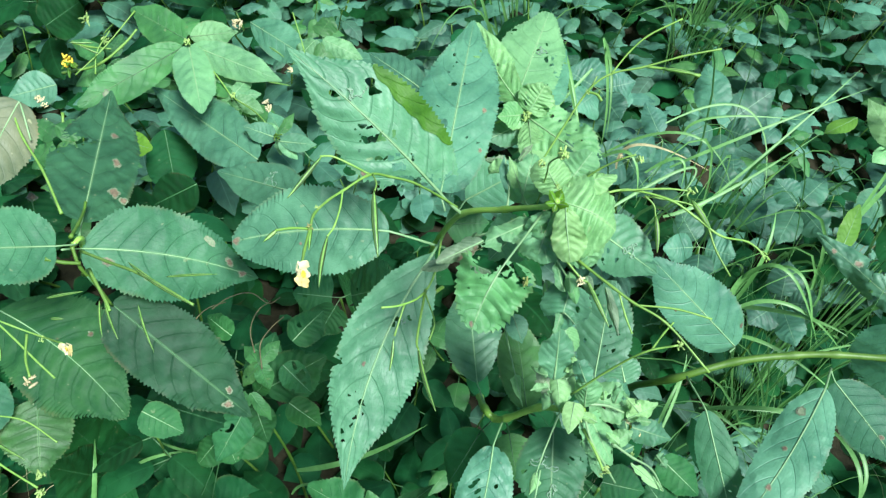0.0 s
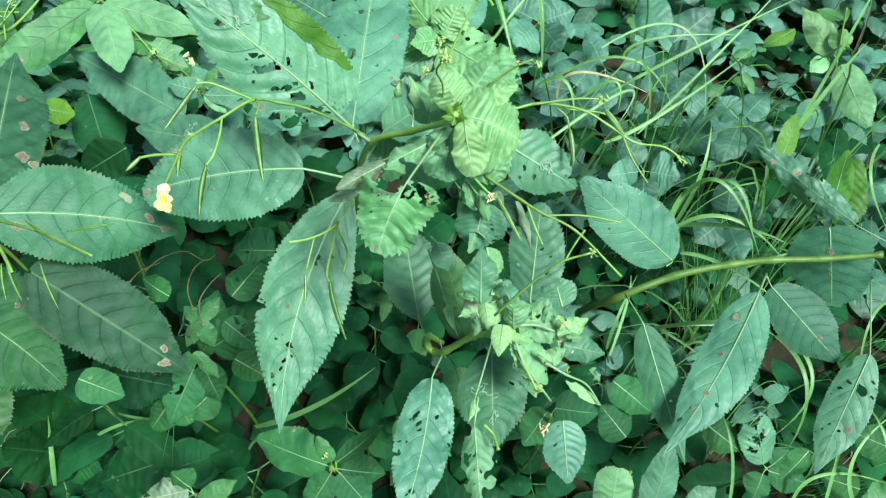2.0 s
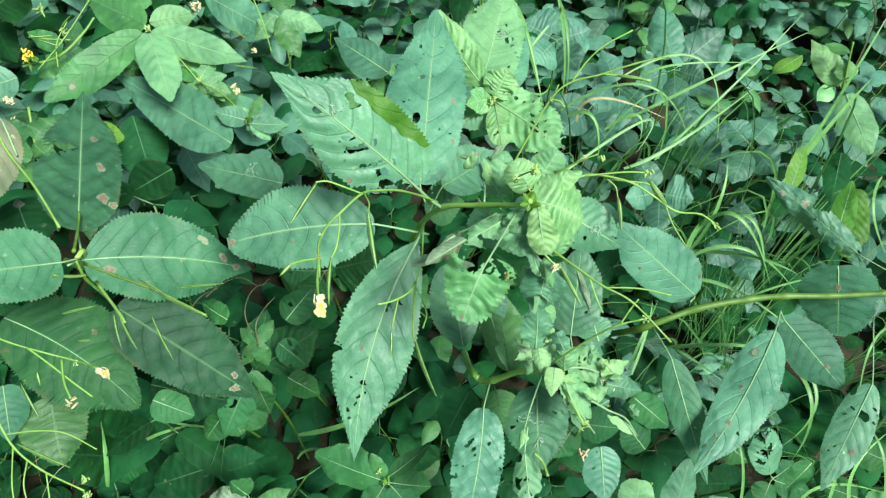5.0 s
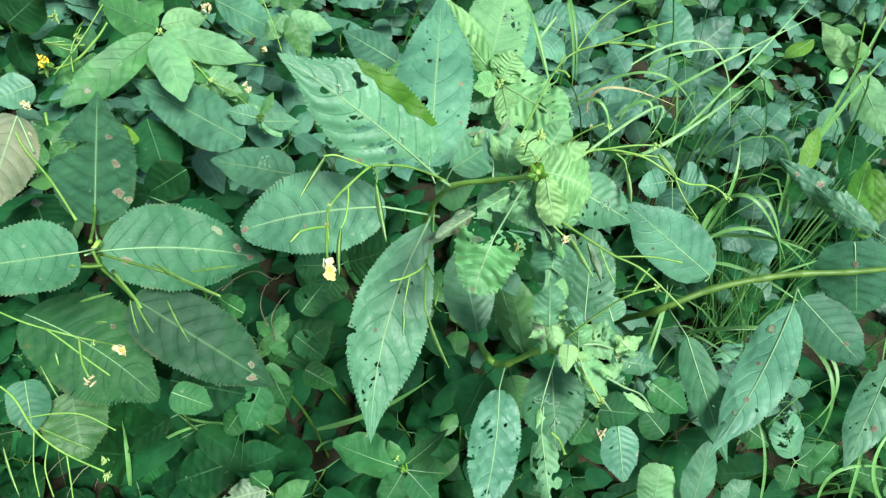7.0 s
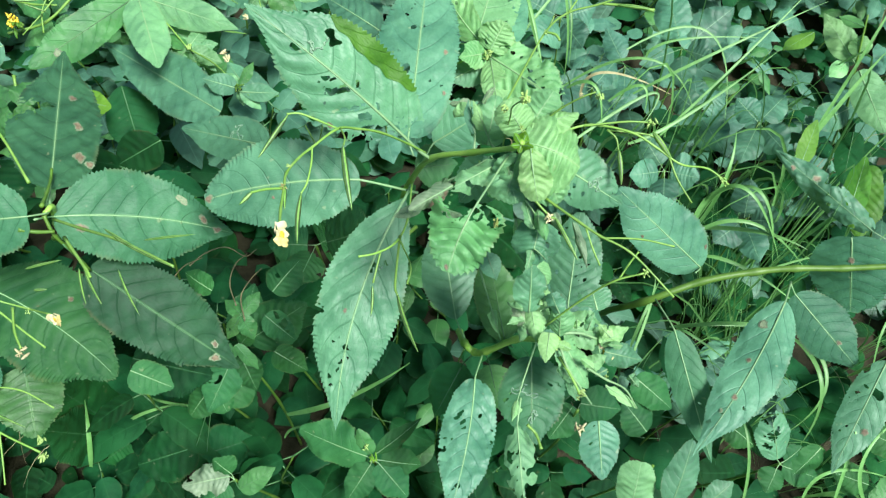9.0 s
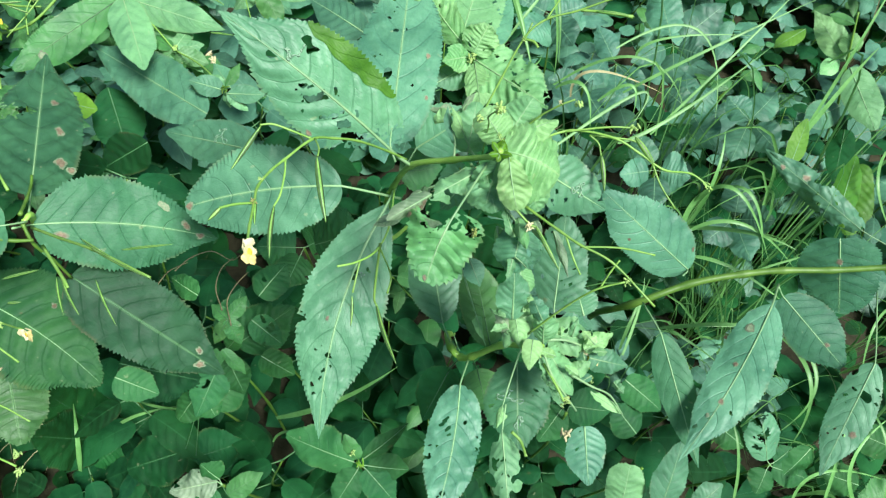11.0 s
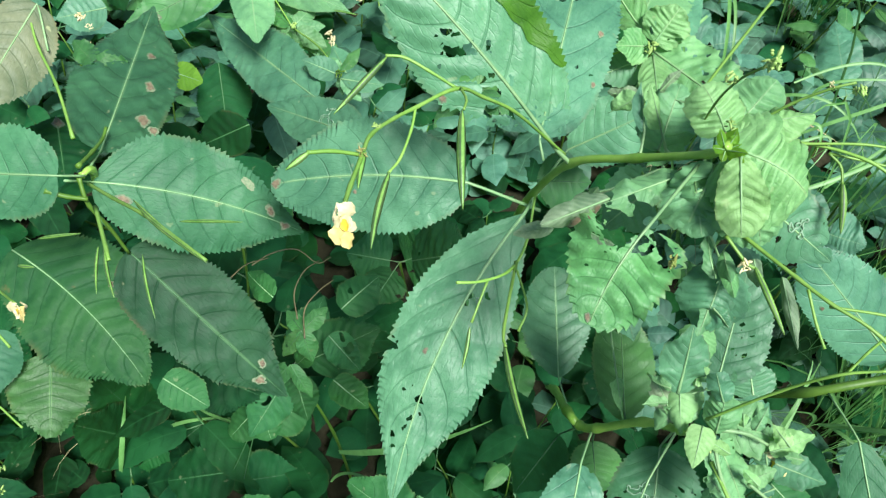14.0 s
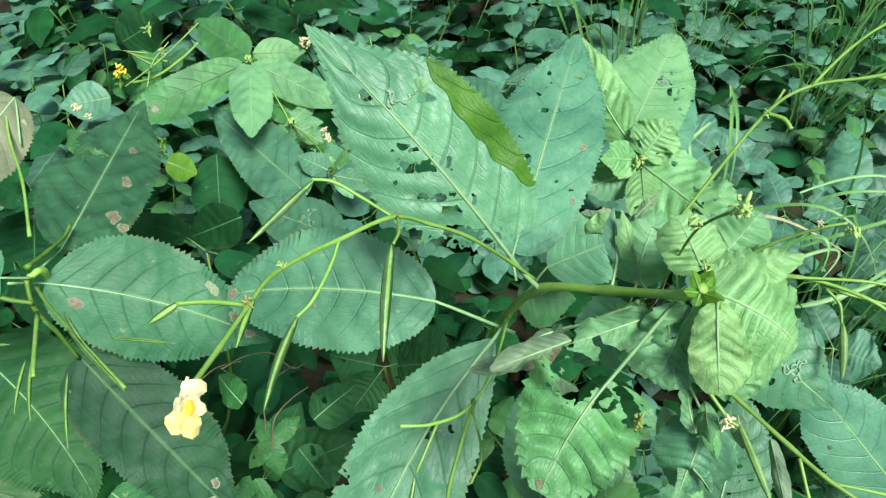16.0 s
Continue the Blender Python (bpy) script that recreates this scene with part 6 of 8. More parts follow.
leaf(h_plant, (-0.0355, 0.1153, 0.3461), (-0.0185, 0.0959, 0.3289), (0.1984, -0.3360, 0.9207), 0.0228, p=0.5, q=0.6, sag=0.04, wave=0.12, fold=0.25, rib=0.0006, crumple=0.06, mat=SHADED_GREEN, seed=212, petiole=(-0.0396, 0.1180, 0.3476))
leaf(h_plant, (-0.0373, 0.1209, 0.3494), (-0.0055, 0.1393, 0.3605), (0.1754, -0.6664, 0.7247), 0.0120, p=0.6, q=0.8, sag=0.04, wave=0.12, fold=0.25, rib=0.0006, crumple=0.06, mat=SHADED_GREEN, seed=213, petiole=(-0.0396, 0.1180, 0.3476))
leaf(h_plant, (-0.0340, 0.1171, 0.3471), (-0.0078, 0.1150, 0.3345), (0.0939, -0.5129, 0.8533), 0.0200, p=0.5, q=0.6, sag=0.04, wave=0.12, fold=0.25, rib=0.0006, crumple=0.06, mat=SHADED_GREEN, seed=214, petiole=(-0.0396, 0.1180, 0.3476))
leaf(h_plant, (-0.0408, 0.1211, 0.3495), (-0.0474, 0.1349, 0.3623), (-0.2920, -0.4730, 0.8313), 0.0120, p=0.5, q=0.6, sag=0.04, wave=0.12, fold=0.25, rib=0.0006, crumple=0.06, mat=FRESH, seed=215, petiole=(-0.0396, 0.1180, 0.3476))
leaf(h_plant, (-0.0480, 0.1203, 0.3141), (-0.0793, 0.1048, 0.3047), (-0.1859, -0.3152, 0.9307), 0.0211, p=0.5, q=0.6, sag=0.04, wave=0.12, fold=0.25, rib=0.0006, crumple=0.06, mat=LOW, seed=216, petiole=(-0.0396, 0.1180, 0.3476))
bud(h_plant, (-0.0388, 0.1176, 0.3520), 0.0022, 61, LIME)
bud(h_plant, (-0.0433, 0.1238, 0.3557), 0.0014, 62)

i_plant = thing("balsam_seedling", (-0.1493, 0.2275, 0.0000), "young balsam shoot with small leaves", "plant")
main_stem(i_plant, [(-0.1493, 0.2275, 0.0000), (-0.1453, 0.2305, 0.1467), (-0.1493, 0.2275, 0.2934)], 0.0014, 0.0009)
leaf(i_plant, (-0.1541, 0.2199, 0.2888), (-0.1758, 0.1852, 0.2678), (0.1213, -0.5684, 0.8138), 0.0283, petiole=(-0.1493, 0.2275, 0.2934), mat=SHADED_GREEN, p=0.5, q=0.7, sag=0.04, wave=0.12, fold=0.25, rib=0.0005, crumple=0.06, pucker=0.05, seed=116, chew=0.04)
leaf(i_plant, (-0.1389, 0.2324, 0.2965), (-0.0915, 0.2544, 0.3106), (-0.0186, -0.5111, 0.8593), 0.0396, petiole=(-0.1493, 0.2275, 0.2934), mat=SHADED_GREEN, p=0.5, q=0.7, sag=0.04, wave=0.12, fold=0.25, rib=0.0005, crumple=0.06, pucker=0.05, seed=117, chew=0.04)
leaf(i_plant, (-0.1462, 0.2353, 0.2981), (-0.1364, 0.2800, 0.3015), (0.2915, -0.1360, 0.9468), 0.0288, petiole=(-0.1493, 0.2275, 0.2934), mat=SHADED_GREEN, p=0.5, q=0.7, sag=0.04, wave=0.12, fold=0.25, rib=0.0005, crumple=0.06, pucker=0.05, seed=118, chew=0.04)
leaf(i_plant, (-0.1470, 0.2221, 0.2903), (-0.1385, 0.2010, 0.2664), (0.3405, -0.6410, 0.6878), 0.0238, petiole=(-0.1493, 0.2275, 0.2934), mat=SHADED_GREEN, p=0.5, q=0.7, sag=0.04, wave=0.12, fold=0.25, rib=0.0005, crumple=0.06, pucker=0.05, seed=119, chew=0.04)
leaf(i_plant, (-0.1469, 0.2295, 0.2946), (-0.1296, 0.2261, 0.3279), (-0.5505, -0.8093, 0.2051), 0.0138, petiole=(-0.1493, 0.2275, 0.2934), mat=SHADED_GREEN, p=0.5, q=0.7, sag=0.04, wave=0.12, fold=0.25, rib=0.0005, crumple=0.06, pucker=0.05, seed=120, chew=0.04)
stalk(i_plant, [(-0.1677, 0.2634, 0.3677), (-0.1582, 0.2745, 0.3654), (-0.1442, 0.2815, 0.3609), (-0.1322, 0.2785, 0.3506), (-0.1252, 0.2863, 0.3462)], 0.0005, 0.0003, "tendril", TENDRIL)
stalk(i_plant, [(-0.1355, 0.2355, 0.3536), (-0.1412, 0.2535, 0.3543), (-0.1382, 0.2696, 0.3544), (-0.1307, 0.2800, 0.3515)], 0.0005, 0.0003, "tendril", TENDRIL)
stalk(i_plant, [(-0.1817, 0.2553, 0.3624), (-0.1744, 0.2677, 0.3606), (-0.1628, 0.2759, 0.3567)], 0.0005, 0.0003, "tendril", TENDRIL)
stalk(i_plant, [(-0.1299, 0.2254, 0.3481), (-0.1336, 0.2443, 0.3495), (-0.1276, 0.2587, 0.3488), (-0.1203, 0.2694, 0.3461)], 0.0005, 0.0003, "tendril", TENDRIL)
leaf(i_plant, (-0.1348, 0.2336, 0.3410), (-0.1220, 0.2520, 0.3407), (-0.0290, -0.3159, 0.9484), 0.0117, p=0.5, q=0.6, sag=0.04, wave=0.12, fold=0.25, rib=0.0006, crumple=0.06, mat=FRESH, chew=0.05, seed=720)
leaf(i_plant, (-0.1348, 0.2336, 0.3410), (-0.1487, 0.2488, 0.3374), (0.1273, -0.4101, 0.9031), 0.0108, p=0.5, q=0.6, sag=0.04, wave=0.12, fold=0.25, rib=0.0006, crumple=0.06, mat=FRESH, chew=0.05, seed=721)
leaf(i_plant, (-0.1348, 0.2336, 0.3410), (-0.1288, 0.2211, 0.3227), (0.1242, -0.5733, 0.8099), 0.0134, p=0.5, q=0.6, sag=0.04, wave=0.12, fold=0.25, rib=0.0006, crumple=0.06, mat=FRESH, chew=0.05, seed=722)
leaf(i_plant, (-0.1348, 0.2336, 0.3410), (-0.1490, 0.2232, 0.3228), (-0.0355, -0.6555, 0.7543), 0.0108, p=0.5, q=0.6, sag=0.04, wave=0.12, fold=0.25, rib=0.0006, crumple=0.06, mat=FRESH, chew=0.05, seed=723)
leaf(i_plant, (-0.1403, 0.2148, 0.3300), (-0.1577, 0.2043, 0.3115), (-0.2050, -0.5811, 0.7875), 0.0117, p=0.5, q=0.6, sag=0.04, wave=0.12, fold=0.25, rib=0.0006, crumple=0.06, mat=FRESH, chew=0.05, seed=724)
leaf(i_plant, (-0.1403, 0.2148, 0.3300), (-0.1271, 0.2013, 0.3115), (-0.2284, -0.4185, 0.8790), 0.0108, p=0.5, q=0.6, sag=0.04, wave=0.12, fold=0.25, rib=0.0006, crumple=0.06, mat=FRESH, chew=0.05, seed=725)
leaf(i_plant, (-0.1103, 0.2467, 0.3498), (-0.0897, 0.2705, 0.3530), (-0.0842, -0.3172, 0.9446), 0.0260, p=0.5, q=0.6, sag=0.04, wave=0.12, fold=0.25, rib=0.0006, crumple=0.06, mat=SHADED_GREEN, chew=0.05, seed=726)
leaf(i_plant, (-0.1171, 0.2319, 0.3410), (-0.0973, 0.2180, 0.3226), (0.0950, -0.3703, 0.9240), 0.0197, p=0.5, q=0.6, sag=0.04, wave=0.12, fold=0.25, rib=0.0006, crumple=0.06, mat=SHADED_GREEN, chew=0.05, seed=727)
leaf(i_plant, (-0.1119, 0.2081, 0.3277), (-0.0902, 0.1976, 0.3114), (0.1444, -0.5290, 0.8362), 0.0206, p=0.5, q=0.6, sag=0.04, wave=0.12, fold=0.25, rib=0.0006, crumple=0.06, mat=SHADED_GREEN, chew=0.05, seed=728)
leaf(i_plant, (-0.1554, 0.2512, 0.3499), (-0.1775, 0.2694, 0.3476), (0.0187, -0.6475, 0.7619), 0.0179, p=0.5, q=0.6, sag=0.04, wave=0.12, fold=0.25, rib=0.0006, crumple=0.06, mat=SHADED_GREEN, chew=0.05, seed=729)

j_plant = thing("balsam_seedling", (-0.1782, 0.2319, 0.0000), "low plant with rounded green leaves", "plant")
main_stem(j_plant, [(-0.1782, 0.2319, 0.0000), (-0.1712, 0.2139, 0.1463), (-0.1742, 0.2019, 0.2660)], 0.0014, 0.0009)
leaf(j_plant, (-0.1748, 0.2057, 0.2683), (-0.1930, 0.1869, 0.2570), (-0.2850, -0.3890, 0.8760), 0.0239, p=0.4, q=0.4, sag=0.04, wave=0.12, fold=0.25, rib=0.0006, crumple=0.06, mat=SHADED_GREEN, acute=0, seed=230, petiole=(-0.1742, 0.2019, 0.2660))
leaf(j_plant, (-0.1731, 0.2056, 0.2683), (-0.1637, 0.1876, 0.2576), (0.2860, -0.4199, 0.8613), 0.0221, p=0.4, q=0.4, sag=0.04, wave=0.12, fold=0.25, rib=0.0006, crumple=0.06, mat=SHADED_GREEN, acute=0, seed=231, petiole=(-0.1742, 0.2019, 0.2660))
leaf(j_plant, (-0.1707, 0.2005, 0.2420), (-0.1479, 0.2233, 0.2441), (0.0939, -0.5129, 0.8533), 0.0295, p=0.5, q=0.5, sag=0.04, wave=0.12, fold=0.25, rib=0.0006, crumple=0.06, mat=SHADED_GREEN, seed=232, petiole=(-0.1742, 0.2019, 0.2660))
leaf(j_plant, (-0.2073, 0.1789, 0.1941), (-0.2587, 0.1685, 0.1876), (-0.0911, -0.3249, 0.9413), 0.0443, p=0.4, q=0.45, sag=0.04, wave=0.12, fold=0.25, rib=0.0006, crumple=0.06, mat=LOW, acute=0.1, seed=234, petiole=(-0.1742, 0.2019, 0.2660))
leaf(j_plant, (-0.1980, 0.1735, 0.1909), (-0.1593, 0.1849, 0.1863), (0.1904, -0.5108, 0.8384), 0.0388, p=0.45, q=0.6, sag=0.04, wave=0.12, fold=0.25, rib=0.0006, crumple=0.06, mat=LOW, seed=235, petiole=(-0.1742, 0.2019, 0.2660))

k_plant = thing("balsam_seedling", (-0.1518, 0.1573, 0.0000), "crumpled light green seedling", "plant")
main_stem(k_plant, [(-0.1518, 0.1573, 0.0000), (-0.1448, 0.1393, 0.1545), (-0.1478, 0.1273, 0.2809)], 0.0014, 0.0009)
leaf(k_plant, (-0.1516, 0.1300, 0.2824), (-0.1865, 0.1260, 0.2799), (0.0171, -0.1548, 0.9878), 0.0233, p=0.5, q=0.6, sag=0.04, wave=0.3, fold=0.25, rib=0.0006, crumple=0.15, mat=DRY, chew=0.2, seed=220, label="pale half-eaten seedling leaf", petiole=(-0.1478, 0.1273, 0.2809))
leaf(k_plant, (-0.1499, 0.1316, 0.2834), (-0.1616, 0.1412, 0.2925), (-0.2088, -0.6456, 0.7346), 0.0209, p=0.5, q=0.6, sag=0.04, wave=0.12, fold=0.25, rib=0.0006, crumple=0.06, mat=SHADED_GREEN, seed=221, petiole=(-0.1478, 0.1273, 0.2809))
leaf(k_plant, (-0.1435, 0.1200, 0.2812), (-0.1162, 0.1323, 0.2887), (0.1038, -0.3355, 0.9363), 0.0168, p=0.5, q=0.8, sag=0.04, wave=0.12, fold=0.25, rib=0.0006, crumple=0.06, mat=FRESH, seed=222, petiole=(-0.1478, 0.1273, 0.2809))
leaf(k_plant, (-0.1543, 0.1265, 0.2757), (-0.1732, 0.1122, 0.2671), (0.0119, -0.2419, 0.9702), 0.0243, p=0.5, q=0.6, sag=0.04, wave=0.12, fold=0.25, rib=0.0006, crumple=0.06, mat=SHADED_GREEN, chew=0.05, seed=223, petiole=(-0.1478, 0.1273, 0.2809))

l_plant = thing("balsam_seedling", (0.2687, 0.1430, 0.0000), "small eaten plant by the grass", "plant")
main_stem(l_plant, [(0.2687, 0.1430, 0.0000), (0.2757, 0.1250, 0.1395), (0.2727, 0.1130, 0.2537)], 0.0014, 0.0009)
leaf(l_plant, (0.2708, 0.1160, 0.2554), (0.2631, 0.1457, 0.2846), (-0.0054, -0.5100, 0.8601), 0.0264, p=0.4, q=0.4, sag=0.04, wave=0.12, fold=0.25, rib=0.0006, crumple=0.06, mat=LEAF, acute=0, holes=[(0.5, 0.1, 0.003), (0.62, -0.2, 0.002), (0.85, 0.2, 0.004), (0.35, 0.5, 0.002)], seed=260, petiole=(0.2727, 0.1130, 0.2537))
leaf(l_plant, (0.2747, 0.1111, 0.2525), (0.3032, 0.1006, 0.2465), (0.1038, -0.3355, 0.9363), 0.0225, p=0.5, q=0.6, sag=0.04, wave=0.12, fold=0.25, rib=0.0006, crumple=0.06, mat=SHADED_GREEN, seed=261, petiole=(0.2727, 0.1130, 0.2537))
leaf(l_plant, (0.2696, 0.1096, 0.2516), (0.2601, 0.0939, 0.2423), (0.0119, -0.2419, 0.9702), 0.0208, p=0.5, q=0.6, sag=0.04, wave=0.12, fold=0.25, rib=0.0006, crumple=0.06, mat=SHADED_GREEN, seed=262, petiole=(0.2727, 0.1130, 0.2537))
leaf(l_plant, (0.2770, 0.1146, 0.2546), (0.2914, 0.1235, 0.2600), (0.1904, -0.5108, 0.8384), 0.0150, p=0.5, q=0.6, sag=0.04, wave=0.12, fold=0.25, rib=0.0006, crumple=0.06, mat=SHADED_GREEN, seed=263, petiole=(0.2727, 0.1130, 0.2537))
leaf(l_plant, (0.3710, 0.1146, 0.2603), (0.3394, 0.1301, 0.2674), (0.0606, -0.4142, 0.9081), 0.0264, p=0.5, q=0.6, sag=0.04, wave=0.12, fold=0.25, rib=0.0006, crumple=0.06, mat=SHADED_GREEN, seed=270)
leaf(l_plant, (0.3404, 0.0930, 0.2463), (0.3130, 0.1039, 0.2510), (0.0606, -0.4142, 0.9081), 0.0245, p=0.5, q=0.6, sag=0.04, wave=0.12, fold=0.25, rib=0.0006, crumple=0.06, mat=SHADED_GREEN, seed=271)
leaf(l_plant, (0.3053, 0.1212, 0.2604), (0.2798, 0.1031, 0.2488), (0.0606, -0.4142, 0.9081), 0.0189, p=0.5, q=0.6, sag=0.04, wave=0.12, fold=0.25, rib=0.0006, crumple=0.06, mat=SHADED_GREEN, seed=272)
leaf(l_plant, (0.3677, 0.0820, 0.2415), (0.3396, 0.0849, 0.2416), (0.0606, -0.4142, 0.9081), 0.0283, p=0.5, q=0.6, sag=0.04, wave=0.12, fold=0.25, rib=0.0006, crumple=0.06, mat=FRESH, seed=273)
leaf(l_plant, (0.1643, 0.1805, 0.2866), (0.1904, 0.1573, 0.2748), (0.0606, -0.4142, 0.9081), 0.0264, p=0.5, q=0.6, sag=0.04, wave=0.12, fold=0.25, rib=0.0006, crumple=0.06, mat=SHADED_GREEN, seed=274)
leaf(l_plant, (0.2318, 0.1449, 0.2700), (0.2537, 0.1263, 0.2606), (0.0606, -0.4142, 0.9081), 0.0236, p=0.5, q=0.6, sag=0.04, wave=0.12, fold=0.25, rib=0.0006, crumple=0.06, mat=SHADED_GREEN, seed=275)
leaf(l_plant, (0.1700, 0.1429, 0.2655), (0.1533, 0.1651, 0.2772), (0.0606, -0.4142, 0.9081), 0.0264, p=0.5, q=0.6, sag=0.04, wave=0.12, fold=0.25, rib=0.0006, crumple=0.06, mat=SHADED_GREEN, seed=276)

m_plant = thing("balsam_seedling", (0.1555, 0.1398, 0.0000), "plant with pale grey-green leaves", "plant")
main_stem(m_plant, [(0.1555, 0.1398, 0.0000), (0.1625, 0.1218, 0.1637), (0.1595, 0.1098, 0.2976)], 0.0014, 0.0009)
leaf(m_plant, (0.1686, 0.0825, 0.2886), (0.1843, 0.1199, 0.3223), (-0.0381, -0.4064, 0.9129), 0.0223, p=0.5, q=0.6, sag=0.04, wave=0.12, fold=0.25, rib=0.0006, crumple=0.06, mat=LEAF, acute=0.1, tooth=0.1, seed=250)
leaf(m_plant, (0.1429, 0.0869, 0.2782), (0.1499, 0.1119, 0.3043), (-0.1365, -0.3946, 0.9086), 0.0279, p=0.45, q=0.4, sag=0.04, wave=0.12, fold=0.25, rib=0.0006, crumple=0.06, mat=MID, acute=0, seed=251)
leaf(m_plant, (0.1974, 0.0834, 0.2791), (0.2186, 0.0959, 0.2874), (0.0606, -0.4142, 0.9081), 0.0176, p=0.5, q=0.6, sag=0.04, wave=0.12, fold=0.25, rib=0.0006, crumple=0.06, mat=LEAF, seed=252)

n_plant = thing("balsam_seedling", (0.1054, 0.1814, 0.0000), "low green plant with oval leaves", "plant")
main_stem(n_plant, [(0.1054, 0.1814, 0.0000), (0.1124, 0.1634, 0.1707), (0.1094, 0.1514, 0.3103)], 0.0014, 0.0009)
leaf(n_plant, (0.1101, 0.1600, 0.2921), (0.0902, 0.1399, 0.2801), (-0.1943, -0.4034, 0.8941), 0.0245, p=0.5, q=0.6, sag=0.04, wave=0.12, fold=0.25, rib=0.0006, crumple=0.06, mat=SHADED_GREEN, seed=241, petiole=(0.1094, 0.1514, 0.3103))
leaf(n_plant, (0.1163, 0.1614, 0.2930), (0.1494, 0.1585, 0.2798), (0.1904, -0.5108, 0.8384), 0.0289, p=0.5, q=0.6, sag=0.04, wave=0.12, fold=0.25, rib=0.0006, crumple=0.06, mat=SHADED_GREEN, chew=0.05, seed=242, petiole=(0.1094, 0.1514, 0.3103))

o_plant = thing("balsam_seedling", (-0.3013, 0.2188, 0.0000), "low plant with broad leaves, shade in their colour", "plant")
main_stem(o_plant, [(-0.3013, 0.2188, 0.0000), (-0.2973, 0.2218, 0.0494), (-0.3013, 0.2188, 0.0988)], 0.0014, 0.0009)
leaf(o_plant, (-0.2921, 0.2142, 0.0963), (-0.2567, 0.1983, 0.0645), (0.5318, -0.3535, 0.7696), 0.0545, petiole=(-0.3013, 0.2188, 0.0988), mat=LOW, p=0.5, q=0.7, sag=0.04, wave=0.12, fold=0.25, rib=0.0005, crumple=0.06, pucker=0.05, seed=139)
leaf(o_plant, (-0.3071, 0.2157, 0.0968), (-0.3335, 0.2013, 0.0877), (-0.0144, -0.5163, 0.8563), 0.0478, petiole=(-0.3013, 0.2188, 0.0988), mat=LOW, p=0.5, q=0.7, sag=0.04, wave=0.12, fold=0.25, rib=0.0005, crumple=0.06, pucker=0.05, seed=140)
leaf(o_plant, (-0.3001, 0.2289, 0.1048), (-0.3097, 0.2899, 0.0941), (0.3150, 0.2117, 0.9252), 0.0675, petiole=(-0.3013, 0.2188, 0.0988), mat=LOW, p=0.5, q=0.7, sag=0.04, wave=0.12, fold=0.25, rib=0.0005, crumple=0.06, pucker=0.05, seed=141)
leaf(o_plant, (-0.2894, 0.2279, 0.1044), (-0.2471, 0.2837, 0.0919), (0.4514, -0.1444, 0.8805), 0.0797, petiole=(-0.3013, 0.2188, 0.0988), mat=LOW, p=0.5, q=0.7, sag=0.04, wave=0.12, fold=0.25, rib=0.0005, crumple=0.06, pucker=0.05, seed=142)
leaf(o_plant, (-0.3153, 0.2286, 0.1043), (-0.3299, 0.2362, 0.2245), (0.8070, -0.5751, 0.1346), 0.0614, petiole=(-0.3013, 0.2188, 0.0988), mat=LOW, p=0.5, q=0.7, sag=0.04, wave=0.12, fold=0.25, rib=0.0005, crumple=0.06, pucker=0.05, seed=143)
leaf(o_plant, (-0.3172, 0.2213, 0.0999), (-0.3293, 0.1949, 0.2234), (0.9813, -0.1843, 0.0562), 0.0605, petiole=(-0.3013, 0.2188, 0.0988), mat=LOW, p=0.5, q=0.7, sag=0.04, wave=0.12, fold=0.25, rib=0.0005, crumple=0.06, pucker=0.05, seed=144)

p_plant = thing("balsam_seedling", (-0.0894, 0.3245, 0.0000), "low plant under the large leaves", "plant")
main_stem(p_plant, [(-0.0894, 0.3245, 0.0000), (-0.0854, 0.3275, 0.1412), (-0.0894, 0.3245, 0.2824)], 0.0014, 0.0009)
leaf(p_plant, (-0.0969, 0.3252, 0.2826), (-0.1307, 0.3286, 0.2838), (-0.0181, -0.4886, 0.8723), 0.0415, petiole=(-0.0894, 0.3245, 0.2824), mat=SHADED_GREEN, p=0.5, q=0.7, sag=0.04, wave=0.12, fold=0.25, rib=0.0005, crumple=0.06, pucker=0.05, seed=145, chew=0.04)
leaf(p_plant, (-0.0929, 0.3192, 0.2791), (-0.1056, 0.2858, 0.2824), (0.3457, -0.0407, 0.9374), 0.0307, petiole=(-0.0894, 0.3245, 0.2824), mat=SHADED_GREEN, p=0.5, q=0.7, sag=0.04, wave=0.12, fold=0.25, rib=0.0005, crumple=0.06, pucker=0.05, seed=146, chew=0.04)
leaf(p_plant, (-0.0855, 0.3257, 0.2832), (-0.0677, 0.3313, 0.2869), (-0.0048, -0.5436, 0.8394), 0.0467, petiole=(-0.0894, 0.3245, 0.2824), mat=SHADED_GREEN, p=0.5, q=0.7, sag=0.04, wave=0.12, fold=0.25, rib=0.0005, crumple=0.06, pucker=0.05, seed=147, chew=0.04)
leaf(p_plant, (-0.0799, 0.3259, 0.2835), (-0.0335, 0.3017, 0.3399), (-0.7762, -0.4461, 0.4455), 0.0545, petiole=(-0.0894, 0.3245, 0.2824), mat=SHADED_GREEN, p=0.5, q=0.7, sag=0.04, wave=0.12, fold=0.25, rib=0.0005, crumple=0.06, pucker=0.05, seed=148, chew=0.04)

grass_a = thing("grass_clump", (0.2965, 0.3818, 0.0000), "long arching bright green grass blades", "grass")
grass_blade(grass_a, [(0.2404, 0.3095, 0.2813), (0.2479, 0.3124, 0.3529), (0.2619, 0.3498, 0.3753)], 0.0037)
grass_blade(grass_a, [(0.2347, 0.3055, 0.2789), (0.2508, 0.3006, 0.3692), (0.2896, 0.2571, 0.3213)], 0.0036)
